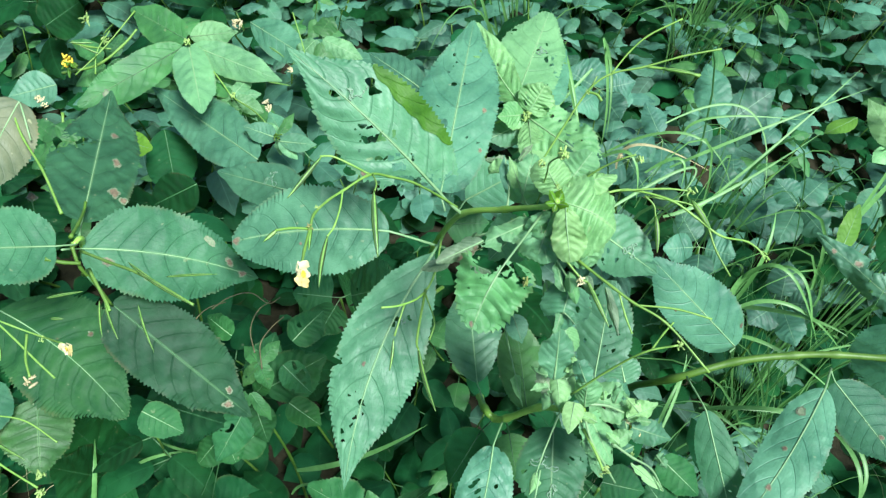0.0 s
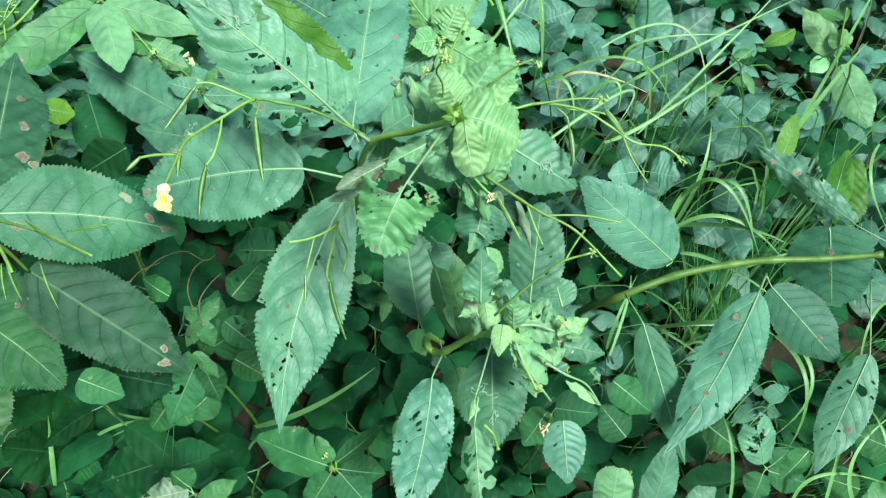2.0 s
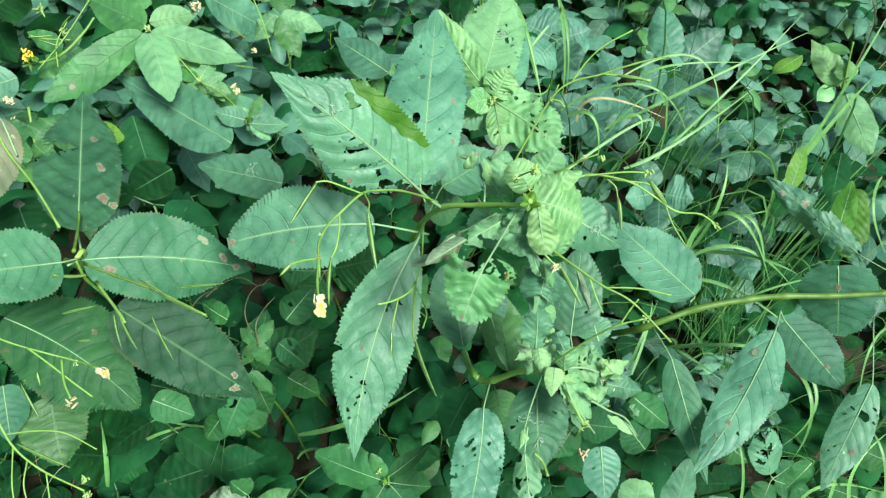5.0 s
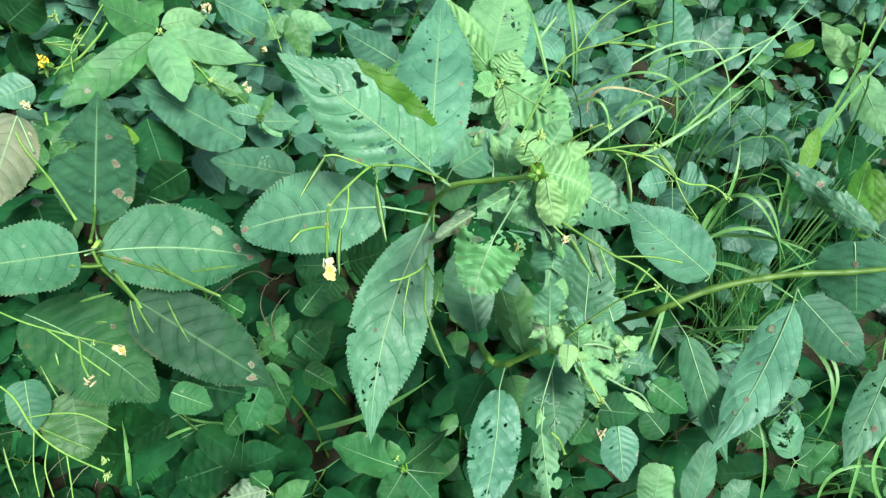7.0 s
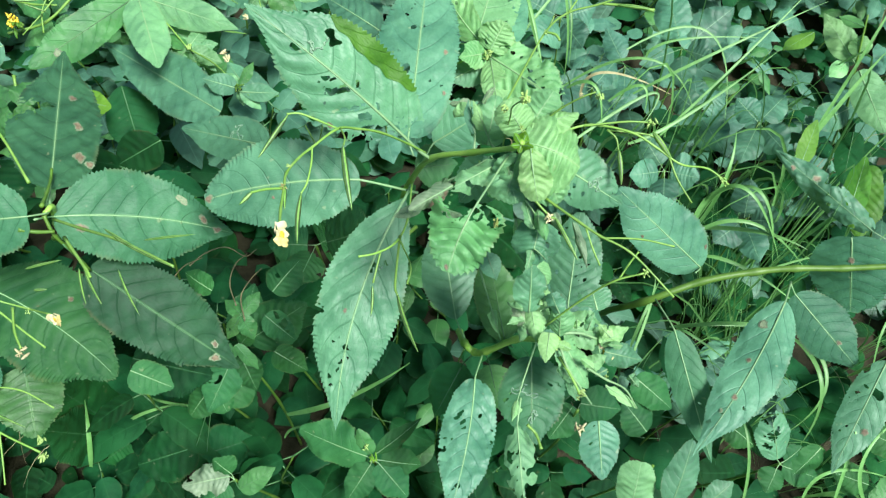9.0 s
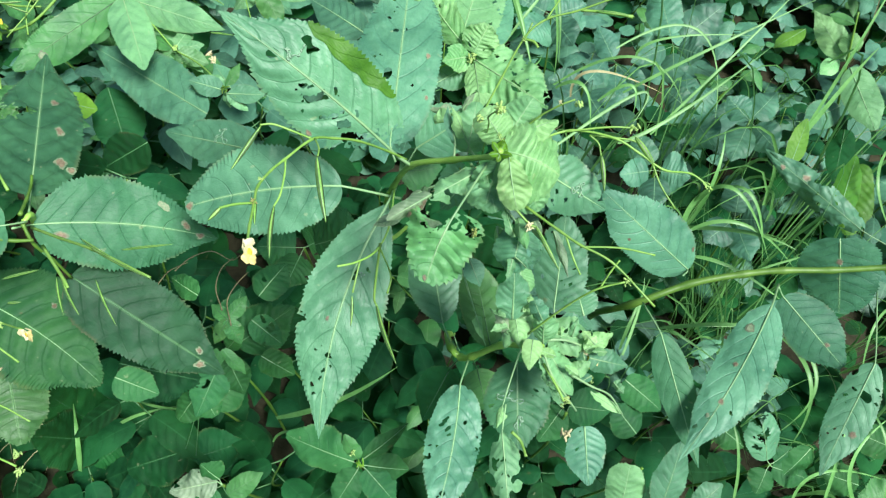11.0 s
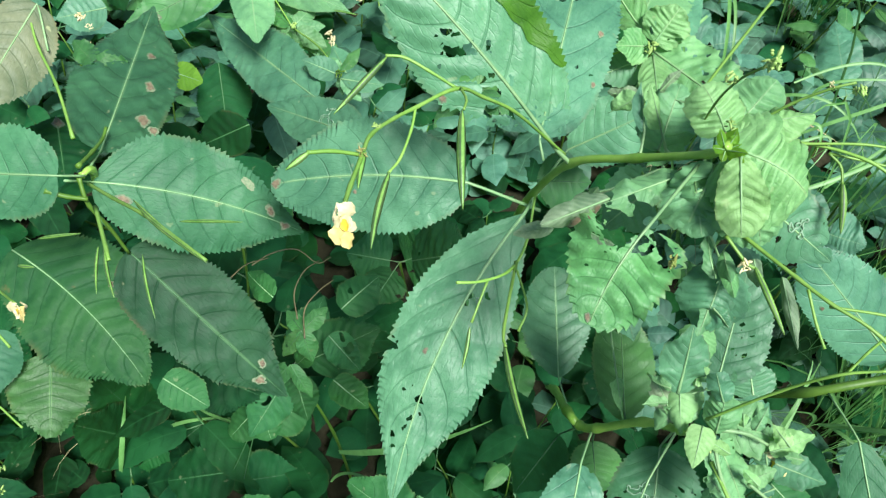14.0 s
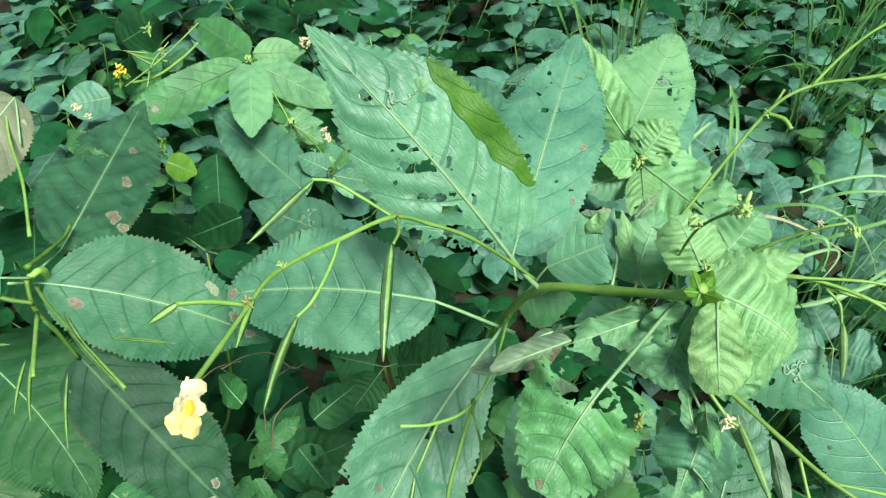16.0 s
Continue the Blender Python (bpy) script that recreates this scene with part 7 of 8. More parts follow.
grass_blade(grass_a, [(0.2280, 0.3152, 0.2844), (0.2677, 0.2798, 0.3341), (0.3025, 0.2539, 0.3429)], 0.0036)
grass_blade(grass_a, [(0.2964, 0.2034, 0.2897), (0.3016, 0.1559, 0.2966), (0.3013, 0.1265, 0.2212)], 0.0035)
grass_blade(grass_a, [(0.2101, 0.2243, 0.2768), (0.2510, 0.2078, 0.3145), (0.2964, 0.2034, 0.2897)], 0.0032)
grass_blade(grass_a, [(0.2271, 0.4799, 0.2771), (0.3069, 0.4907, 0.3202), (0.4135, 0.5242, 0.3425)], 0.0030)
grass_blade(grass_a, [(0.2418, 0.4237, 0.2791), (0.3135, 0.4658, 0.3289), (0.3926, 0.5246, 0.3655)], 0.0025)
grass_blade(grass_a, [(0.1341, 0.4027, 0.2874), (0.2280, 0.4458, 0.3150), (0.2163, 0.4184, 0.2986)], 0.0029)
grass_blade(grass_a, [(0.3730, 0.3981, 0.2439), (0.4146, 0.4319, 0.3113), (0.4432, 0.4523, 0.3472)], 0.0046)
grass_blade(grass_a, [(0.3964, 0.4181, 0.2330), (0.4356, 0.4679, 0.3330), (0.4609, 0.5014, 0.3767)], 0.0034)
grass_blade(grass_a, [(0.2591, 0.5435, 0.2573), (0.2852, 0.5450, 0.2820), (0.3773, 0.5411, 0.2819)], 0.0028)
grass_blade(grass_a, [(0.1683, 0.5253, 0.2444), (0.2518, 0.5153, 0.2870), (0.3010, 0.4717, 0.2392)], 0.0028)

grass_b = thing("grass_clump", (0.1662, 0.6481, 0.0000), "thin pale grass blades behind the plants", "grass")
grass_blade(grass_b, [(0.1107, 0.5528, 0.3754), (0.1235, 0.5287, 0.3383), (0.1480, 0.5083, 0.2571)], 0.0029)
grass_blade(grass_b, [(0.1523, 0.5534, 0.3768), (0.1641, 0.5348, 0.3196), (0.1689, 0.5307, 0.2476)], 0.0029)
grass_blade(grass_b, [(0.1582, 0.5922, 0.3069), (0.1269, 0.5635, 0.2892), (0.1014, 0.5483, 0.2564)], 0.0031)
grass_blade(grass_b, [(0.0793, 0.4988, 0.3428), (0.1244, 0.4894, 0.3151), (0.1466, 0.5114, 0.3054)], 0.0028)
grass_blade(grass_b, [(0.1857, 0.5127, 0.2374), (0.2027, 0.5073, 0.2811), (0.2791, 0.4952, 0.2525)], 0.0031, mat=STRAW)

grass_c = thing("grass_clump", (-0.1108, 0.2591, 0.0000), "broad flat green grass blade near the soil", "grass")
grass_blade(grass_c, [(-0.1256, 0.1978, 0.2067), (-0.0664, 0.1866, 0.2712), (-0.0112, 0.1897, 0.3324)], 0.0047)
grass_blade(grass_c, [(-0.2896, 0.2220, 0.1474), (-0.2587, 0.2228, 0.1719), (-0.2251, 0.2266, 0.1749)], 0.0031)
grass_blade(grass_c, [(-0.2576, 0.2323, 0.1775), (-0.2138, 0.2171, 0.1928), (-0.1810, 0.2246, 0.1748)], 0.0027)
grass_blade(grass_c, [(-0.3192, 0.1812, 0.1459), (-0.3096, 0.2035, 0.1825), (-0.3205, 0.2385, 0.1797)], 0.0048)
grass_blade(grass_c, [(-0.1168, 0.1630, 0.2561), (-0.0940, 0.1633, 0.2800), (-0.0546, 0.1475, 0.2716)], 0.0020)

grass_d = thing("grass_clump", (0.2991, 0.2275, 0.2516), "loose bright green arching grass blades among low leaves", "grass")
grass_blade(grass_d, [(0.2291, 0.2903, 0.3066), (0.2392, 0.3092, 0.3410), (0.2622, 0.3044, 0.3626)], 0.0046)
grass_blade(grass_d, [(0.2598, 0.3042, 0.3624), (0.2729, 0.2837, 0.3629), (0.2868, 0.2565, 0.3135)], 0.0025)
grass_blade(grass_d, [(0.2265, 0.2850, 0.3265), (0.2643, 0.2783, 0.3478), (0.3129, 0.2530, 0.3130)], 0.0032)
grass_blade(grass_d, [(0.2312, 0.2688, 0.3175), (0.2609, 0.2523, 0.3213), (0.3041, 0.2284, 0.2984)], 0.0030)
grass_blade(grass_d, [(0.2686, 0.2506, 0.3092), (0.3045, 0.2547, 0.3250), (0.3415, 0.2541, 0.3382)], 0.0018)
grass_blade(grass_d, [(0.2071, 0.2280, 0.2699), (0.2459, 0.2228, 0.2806), (0.2922, 0.2195, 0.2697)], 0.0030)
grass_blade(grass_d, [(0.3010, 0.2125, 0.2892), (0.3136, 0.1656, 0.2862), (0.2886, 0.1381, 0.2461)], 0.0033)
grass_blade(grass_d, [(0.2076, 0.2189, 0.2878), (0.2187, 0.2068, 0.2930), (0.2465, 0.1916, 0.2744)], 0.0023)
grass_blade(grass_d, [(0.2070, 0.4131, 0.2833), (0.2658, 0.4320, 0.2972), (0.3689, 0.4928, 0.3144)], 0.0036)
grass_blade(grass_d, [(0.1390, 0.4235, 0.3547), (0.1592, 0.4091, 0.3706), (0.1662, 0.3891, 0.3365)], 0.0029)
grass_blade(grass_d, [(0.1802, 0.4234, 0.3338), (0.2048, 0.4197, 0.3561), (0.2080, 0.4049, 0.3363)], 0.0027)
grass_blade(grass_d, [(0.2182, 0.5053, 0.3134), (0.3007, 0.5122, 0.3218), (0.3173, 0.4471, 0.2625)], 0.0024)
grass_blade(grass_d, [(0.1553, 0.5664, 0.3679), (0.1573, 0.5164, 0.3625), (0.1560, 0.4824, 0.3200)], 0.0027)
grass_blade(grass_d, [(0.1116, 0.5459, 0.3769), (0.1195, 0.5031, 0.3644), (0.1275, 0.4618, 0.3298)], 0.0030)
grass_blade(grass_d, [(0.4211, 0.3511, 0.3287), (0.3980, 0.3151, 0.3300), (0.4199, 0.2879, 0.2926)], 0.0030)
grass_blade(grass_d, [(0.3106, 0.0795, 0.2370), (0.3176, 0.1149, 0.2806), (0.3474, 0.1622, 0.2861)], 0.0027)
grass_blade(grass_d, [(0.3387, 0.0767, 0.2369), (0.3201, 0.1043, 0.2862), (0.3608, 0.1344, 0.2941)], 0.0032)
grass_blade(grass_d, [(0.2875, 0.0859, 0.2394), (0.3024, 0.1005, 0.2715), (0.3596, 0.0952, 0.2486)], 0.0030)
grass_blade(grass_d, [(0.3454, 0.0723, 0.2578), (0.3396, 0.1115, 0.3029), (0.3344, 0.1450, 0.2987)], 0.0027)
grass_blade(grass_d, [(0.2402, 0.0865, 0.2371), (0.2404, 0.1226, 0.2808), (0.2382, 0.1608, 0.2794)], 0.0024)
grass_blade(grass_d, [(0.1617, 0.2013, 0.2983), (0.1671, 0.2134, 0.3286), (0.1901, 0.2478, 0.3264)], 0.0027)
grass_blade(grass_d, [(0.1636, 0.1970, 0.2960), (0.1796, 0.2283, 0.3147), (0.1854, 0.2483, 0.3264)], 0.0023)
grass_blade(grass_d, [(0.3809, 0.2124, 0.3165), (0.3482, 0.1914, 0.3258), (0.3470, 0.1582, 0.2838)], 0.0023)

low_a = thing("balsam_seedling", (0.3569, 0.6581, 0.0000), "low plant with dull oval leaves, blue-green with painted sky sheen", "plant")
main_stem(low_a, [(0.3569, 0.6581, 0.0000), (0.3609, 0.6611, 0.0765), (0.3569, 0.6581, 0.1531)], 0.0014, 0.0009)
leaf(low_a, (0.3541, 0.6712, 0.1607), (0.3489, 0.7464, 0.1817), (-0.4163, -0.2713, 0.8678), 0.0453, petiole=(0.3569, 0.6581, 0.1531), mat=SKYLIT, p=0.5, q=0.7, sag=0.04, wave=0.12, fold=0.25, rib=0.0005, crumple=0.06, pucker=0.05, seed=149)
leaf(low_a, (0.3697, 0.6656, 0.1578), (0.4280, 0.6995, 0.1792), (-0.0302, -0.4958, 0.8679), 0.0478, petiole=(0.3569, 0.6581, 0.1531), mat=SKYLIT, p=0.5, q=0.7, sag=0.04, wave=0.12, fold=0.25, rib=0.0005, crumple=0.06, pucker=0.05, seed=150)
leaf(low_a, (0.3468, 0.6557, 0.1514), (0.2946, 0.6306, 0.1586), (0.3418, -0.4805, 0.8076), 0.0296, petiole=(0.3569, 0.6581, 0.1531), mat=SKYLIT, p=0.5, q=0.7, sag=0.04, wave=0.12, fold=0.25, rib=0.0005, crumple=0.06, pucker=0.05, seed=151)
leaf(low_a, (0.3637, 0.6557, 0.1518), (0.3866, 0.6309, 0.1609), (-0.6738, -0.3905, 0.6273), 0.0399, petiole=(0.3569, 0.6581, 0.1531), mat=SKYLIT, p=0.5, q=0.7, sag=0.04, wave=0.12, fold=0.25, rib=0.0005, crumple=0.06, pucker=0.05, seed=152)
leaf(low_a, (0.3563, 0.6501, 0.1483), (0.3423, 0.5936, 0.1495), (-0.2575, 0.0839, 0.9626), 0.0323, petiole=(0.3569, 0.6581, 0.1531), mat=SKYLIT, p=0.5, q=0.7, sag=0.04, wave=0.12, fold=0.25, rib=0.0005, crumple=0.06, pucker=0.05, seed=153)

low_b = thing("balsam_seedling", (0.2730, 0.6224, 0.0000), "low plant with dull oval leaves, blue-green with painted sky sheen", "plant")
main_stem(low_b, [(0.2730, 0.6224, 0.0000), (0.2770, 0.6254, 0.0824), (0.2730, 0.6224, 0.1649)], 0.0014, 0.0009)
leaf(low_b, (0.2693, 0.6301, 0.1693), (0.2555, 0.6725, 0.1824), (-0.3962, -0.3863, 0.8329), 0.0291, petiole=(0.2730, 0.6224, 0.1649), mat=SKYLIT, p=0.5, q=0.7, sag=0.04, wave=0.12, fold=0.25, rib=0.0005, crumple=0.06, pucker=0.05, seed=154)
leaf(low_b, (0.2720, 0.6141, 0.1599), (0.2614, 0.5633, 0.1529), (-0.2074, -0.0907, 0.9740), 0.0358, petiole=(0.2730, 0.6224, 0.1649), mat=SKYLIT, p=0.5, q=0.7, sag=0.04, wave=0.12, fold=0.25, rib=0.0005, crumple=0.06, pucker=0.05, seed=155)
leaf(low_b, (0.2789, 0.6168, 0.1617), (0.2988, 0.5780, 0.1625), (-0.5565, -0.2699, 0.7858), 0.0286, petiole=(0.2730, 0.6224, 0.1649), mat=SKYLIT, p=0.5, q=0.7, sag=0.04, wave=0.12, fold=0.25, rib=0.0005, crumple=0.06, pucker=0.05, seed=156)
leaf(low_b, (0.2639, 0.6177, 0.1619), (0.2175, 0.5831, 0.1635), (0.2891, -0.3438, 0.8934), 0.0286, petiole=(0.2730, 0.6224, 0.1649), mat=SKYLIT, p=0.5, q=0.7, sag=0.04, wave=0.12, fold=0.25, rib=0.0005, crumple=0.06, pucker=0.05, seed=157)

low_c = thing("balsam_seedling", (0.3449, 0.5417, 0.0000), "low plant with dull oval leaves, blue-green with painted sky sheen", "plant")
main_stem(low_c, [(0.3449, 0.5417, 0.0000), (0.3489, 0.5447, 0.0827), (0.3449, 0.5417, 0.1654)], 0.0014, 0.0009)
leaf(low_c, (0.3393, 0.5363, 0.1621), (0.3062, 0.5001, 0.1631), (0.1336, -0.0933, 0.9866), 0.0301, petiole=(0.3449, 0.5417, 0.1654), mat=SKYLIT, p=0.5, q=0.7, sag=0.04, wave=0.12, fold=0.25, rib=0.0005, crumple=0.06, pucker=0.05, seed=158)
leaf(low_c, (0.3509, 0.5449, 0.1674), (0.3784, 0.5593, 0.1766), (-0.0637, -0.4461, 0.8927), 0.0415, petiole=(0.3449, 0.5417, 0.1654), mat=SKYLIT, p=0.5, q=0.7, sag=0.04, wave=0.12, fold=0.25, rib=0.0005, crumple=0.06, pucker=0.05, seed=159)
leaf(low_c, (0.3398, 0.5460, 0.1678), (0.3238, 0.5786, 0.1634), (-0.6277, -0.2071, 0.7504), 0.0322, petiole=(0.3449, 0.5417, 0.1654), mat=SKYLIT, p=0.5, q=0.7, sag=0.04, wave=0.12, fold=0.25, rib=0.0005, crumple=0.06, pucker=0.05, seed=160)
leaf(low_c, (0.3497, 0.5342, 0.1611), (0.3626, 0.4886, 0.1577), (-0.5244, -0.2107, 0.8250), 0.0410, petiole=(0.3449, 0.5417, 0.1654), mat=SKYLIT, p=0.5, q=0.7, sag=0.04, wave=0.12, fold=0.25, rib=0.0005, crumple=0.06, pucker=0.05, seed=161)
leaf(low_c, (0.3445, 0.5488, 0.1695), (0.3506, 0.5942, 0.1733), (-0.3574, -0.0293, 0.9335), 0.0308, petiole=(0.3449, 0.5417, 0.1654), mat=SKYLIT, p=0.5, q=0.7, sag=0.04, wave=0.12, fold=0.25, rib=0.0005, crumple=0.06, pucker=0.05, seed=162)

low_d = thing("balsam_seedling", (0.3777, 0.4771, 0.0000), "low plant with dull oval leaves, blue-green with painted sky sheen", "plant")
main_stem(low_d, [(0.3777, 0.4771, 0.0000), (0.3817, 0.4801, 0.1105), (0.3777, 0.4771, 0.2210)], 0.0014, 0.0009)
leaf(low_d, (0.3735, 0.4707, 0.2171), (0.3453, 0.4301, 0.2157), (-0.0655, 0.0114, 0.9978), 0.0311, petiole=(0.3777, 0.4771, 0.2210), mat=SKYLIT, p=0.5, q=0.7, sag=0.04, wave=0.12, fold=0.25, rib=0.0005, crumple=0.06, pucker=0.05, seed=163)
leaf(low_d, (0.3827, 0.4717, 0.2179), (0.3954, 0.4357, 0.2202), (-0.6274, -0.1727, 0.7593), 0.0335, petiole=(0.3777, 0.4771, 0.2210), mat=SKYLIT, p=0.5, q=0.7, sag=0.04, wave=0.12, fold=0.25, rib=0.0005, crumple=0.06, pucker=0.05, seed=164)
leaf(low_d, (0.3736, 0.4815, 0.2234), (0.3553, 0.5012, 0.2346), (-0.3266, -0.6785, 0.6579), 0.0277, petiole=(0.3777, 0.4771, 0.2210), mat=SKYLIT, p=0.5, q=0.7, sag=0.04, wave=0.12, fold=0.25, rib=0.0005, crumple=0.06, pucker=0.05, seed=165)
leaf(low_d, (0.3833, 0.4815, 0.2237), (0.4195, 0.5139, 0.2205), (0.1635, -0.0850, 0.9829), 0.0318, petiole=(0.3777, 0.4771, 0.2210), mat=SKYLIT, p=0.5, q=0.7, sag=0.04, wave=0.12, fold=0.25, rib=0.0005, crumple=0.06, pucker=0.05, seed=166)

low_e = thing("balsam_seedling", (0.2150, 0.5619, 0.0000), "low plant with dull oval leaves, blue-green with painted sky sheen", "plant")
main_stem(low_e, [(0.2150, 0.5619, 0.0000), (0.2190, 0.5649, 0.0987), (0.2150, 0.5619, 0.1975)], 0.0014, 0.0009)
leaf(low_e, (0.2079, 0.5637, 0.1983), (0.1732, 0.5650, 0.2099), (0.1932, -0.7255, 0.6605), 0.0336, petiole=(0.2150, 0.5619, 0.1975), mat=SKYLIT, p=0.5, q=0.7, sag=0.04, wave=0.12, fold=0.25, rib=0.0005, crumple=0.06, pucker=0.05, seed=167)
leaf(low_e, (0.2191, 0.5552, 0.1936), (0.2320, 0.5121, 0.1917), (-0.4546, -0.1745, 0.8734), 0.0468, petiole=(0.2150, 0.5619, 0.1975), mat=SKYLIT, p=0.5, q=0.7, sag=0.04, wave=0.12, fold=0.25, rib=0.0005, crumple=0.06, pucker=0.05, seed=168)
leaf(low_e, (0.2084, 0.5584, 0.1952), (0.1743, 0.5294, 0.2005), (0.3665, -0.2690, 0.8907), 0.0361, petiole=(0.2150, 0.5619, 0.1975), mat=SKYLIT, p=0.5, q=0.7, sag=0.04, wave=0.12, fold=0.25, rib=0.0005, crumple=0.06, pucker=0.05, seed=169)
leaf(low_e, (0.2205, 0.5666, 0.2004), (0.2512, 0.6020, 0.1987), (0.2545, -0.1779, 0.9506), 0.0274, petiole=(0.2150, 0.5619, 0.1975), mat=SKYLIT, p=0.5, q=0.7, sag=0.04, wave=0.12, fold=0.25, rib=0.0005, crumple=0.06, pucker=0.05, seed=170)

low_f = thing("balsam_seedling", (0.2544, 0.4108, 0.0000), "low plant with dull oval leaves, blue-green with painted sky sheen", "plant")
main_stem(low_f, [(0.2544, 0.4108, 0.0000), (0.2584, 0.4138, 0.1185), (0.2544, 0.4108, 0.2370)], 0.0014, 0.0009)
leaf(low_f, (0.2508, 0.4167, 0.2403), (0.2346, 0.4434, 0.2557), (-0.2879, -0.6031, 0.7439), 0.0271, petiole=(0.2544, 0.4108, 0.2370), mat=SKYLIT, p=0.5, q=0.7, sag=0.04, wave=0.12, fold=0.25, rib=0.0005, crumple=0.06, pucker=0.05, seed=171)
leaf(low_f, (0.2606, 0.4093, 0.2362), (0.2850, 0.3968, 0.2410), (-0.4046, -0.4935, 0.7699), 0.0410, petiole=(0.2544, 0.4108, 0.2370), mat=SKYLIT, p=0.5, q=0.7, sag=0.04, wave=0.12, fold=0.25, rib=0.0005, crumple=0.06, pucker=0.05, seed=172)
leaf(low_f, (0.2536, 0.4045, 0.2332), (0.2433, 0.3653, 0.2331), (-0.2217, 0.0551, 0.9736), 0.0291, petiole=(0.2544, 0.4108, 0.2370), mat=SKYLIT, p=0.5, q=0.7, sag=0.04, wave=0.12, fold=0.25, rib=0.0005, crumple=0.06, pucker=0.05, seed=173)
leaf(low_f, (0.2479, 0.4106, 0.2366), (0.2156, 0.4037, 0.2435), (0.2788, -0.5063, 0.8161), 0.0293, petiole=(0.2544, 0.4108, 0.2370), mat=SKYLIT, p=0.5, q=0.7, sag=0.04, wave=0.12, fold=0.25, rib=0.0005, crumple=0.06, pucker=0.05, seed=174)

low_g = thing("balsam_seedling", (0.3181, 0.3475, 0.0000), "low plant with dull oval leaves, blue-green with painted sky sheen", "plant")
main_stem(low_g, [(0.3181, 0.3475, 0.0000), (0.3221, 0.3505, 0.1180), (0.3181, 0.3475, 0.2359)], 0.0014, 0.0009)
leaf(low_g, (0.3126, 0.3445, 0.2340), (0.2835, 0.3262, 0.2342), (0.1113, -0.1698, 0.9792), 0.0304, petiole=(0.3181, 0.3475, 0.2359), mat=SKYLIT, p=0.5, q=0.7, sag=0.04, wave=0.12, fold=0.25, rib=0.0005, crumple=0.06, pucker=0.05, seed=175)
leaf(low_g, (0.3251, 0.3468, 0.2357), (0.3474, 0.3338, 0.2518), (-0.6737, -0.3370, 0.6577), 0.0357, petiole=(0.3181, 0.3475, 0.2359), mat=SKYLIT, p=0.5, q=0.7, sag=0.04, wave=0.12, fold=0.25, rib=0.0005, crumple=0.06, pucker=0.05, seed=176)
leaf(low_g, (0.3198, 0.3535, 0.2395), (0.3278, 0.3808, 0.2558), (-0.3947, -0.3835, 0.8350), 0.0317, petiole=(0.3181, 0.3475, 0.2359), mat=SKYLIT, p=0.5, q=0.7, sag=0.04, wave=0.12, fold=0.25, rib=0.0005, crumple=0.06, pucker=0.05, seed=177)
leaf(low_g, (0.3204, 0.3411, 0.2322), (0.3215, 0.3030, 0.2330), (-0.4804, 0.0041, 0.8770), 0.0279, petiole=(0.3181, 0.3475, 0.2359), mat=SKYLIT, p=0.5, q=0.7, sag=0.04, wave=0.12, fold=0.25, rib=0.0005, crumple=0.06, pucker=0.05, seed=178)

low_h = thing("balsam_seedling", (0.2029, 0.7026, 0.0000), "low plant with dull oval leaves, blue-green with painted sky sheen", "plant")
main_stem(low_h, [(0.2029, 0.7026, 0.0000), (0.2069, 0.7056, 0.0879), (0.2029, 0.7026, 0.1757)], 0.0014, 0.0009)
leaf(low_h, (0.1970, 0.6986, 0.1732), (0.1664, 0.6656, 0.1762), (0.3789, -0.2704, 0.8850), 0.0517, petiole=(0.2029, 0.7026, 0.1757), mat=SKYLIT, p=0.5, q=0.7, sag=0.04, wave=0.12, fold=0.25, rib=0.0005, crumple=0.06, pucker=0.05, seed=179)
leaf(low_h, (0.1953, 0.7069, 0.1780), (0.1606, 0.7263, 0.1886), (-0.1940, -0.7150, 0.6717), 0.0598, petiole=(0.2029, 0.7026, 0.1757), mat=SKYLIT, p=0.5, q=0.7, sag=0.04, wave=0.12, fold=0.25, rib=0.0005, crumple=0.06, pucker=0.05, seed=180)
leaf(low_h, (0.2075, 0.6964, 0.1721), (0.2213, 0.6464, 0.1778), (-0.5462, -0.0555, 0.8358), 0.0412, petiole=(0.2029, 0.7026, 0.1757), mat=SKYLIT, p=0.5, q=0.7, sag=0.04, wave=0.12, fold=0.25, rib=0.0005, crumple=0.06, pucker=0.05, seed=181)
leaf(low_h, (0.2112, 0.7041, 0.1768), (0.2490, 0.7110, 0.1817), (0.0287, -0.6846, 0.7284), 0.0418, petiole=(0.2029, 0.7026, 0.1757), mat=SKYLIT, p=0.5, q=0.7, sag=0.04, wave=0.12, fold=0.25, rib=0.0005, crumple=0.06, pucker=0.05, seed=182)
# Light coming through this leaf is put into its yellow-green.
leaf(f_plant, (-0.3099, 0.4832, 0.3127), (-0.2756, 0.4685, 0.3165), (-0.2962, -0.4815, 0.8249), 0.0222, mat=LIME, seed=161, p=0.4, q=0.5, label="yellow-green leaf, sunlight through it put into its colour")
leaf(a_plant, (0.0536, 0.1675, 0.5638), (0.0550, 0.1518, 0.5639), (-0.2631, -0.0171, 0.9646), 0.0050, mat=YOUNG, p=0.45, q=0.5, chew=0.11, fold=0.49, wave=0.3, crumple=0.15, sag=-0.02, rib=0.0005, seed=440)
leaf(a_plant, (0.0536, 0.1718, 0.5637), (0.0485, 0.1813, 0.5723), (0.0499, -0.6585, 0.7509), 0.0048, mat=YOUNG, p=0.45, q=0.5, chew=0.24, fold=0.23, wave=0.3, crumple=0.15, sag=0.12, rib=0.0005, seed=441)
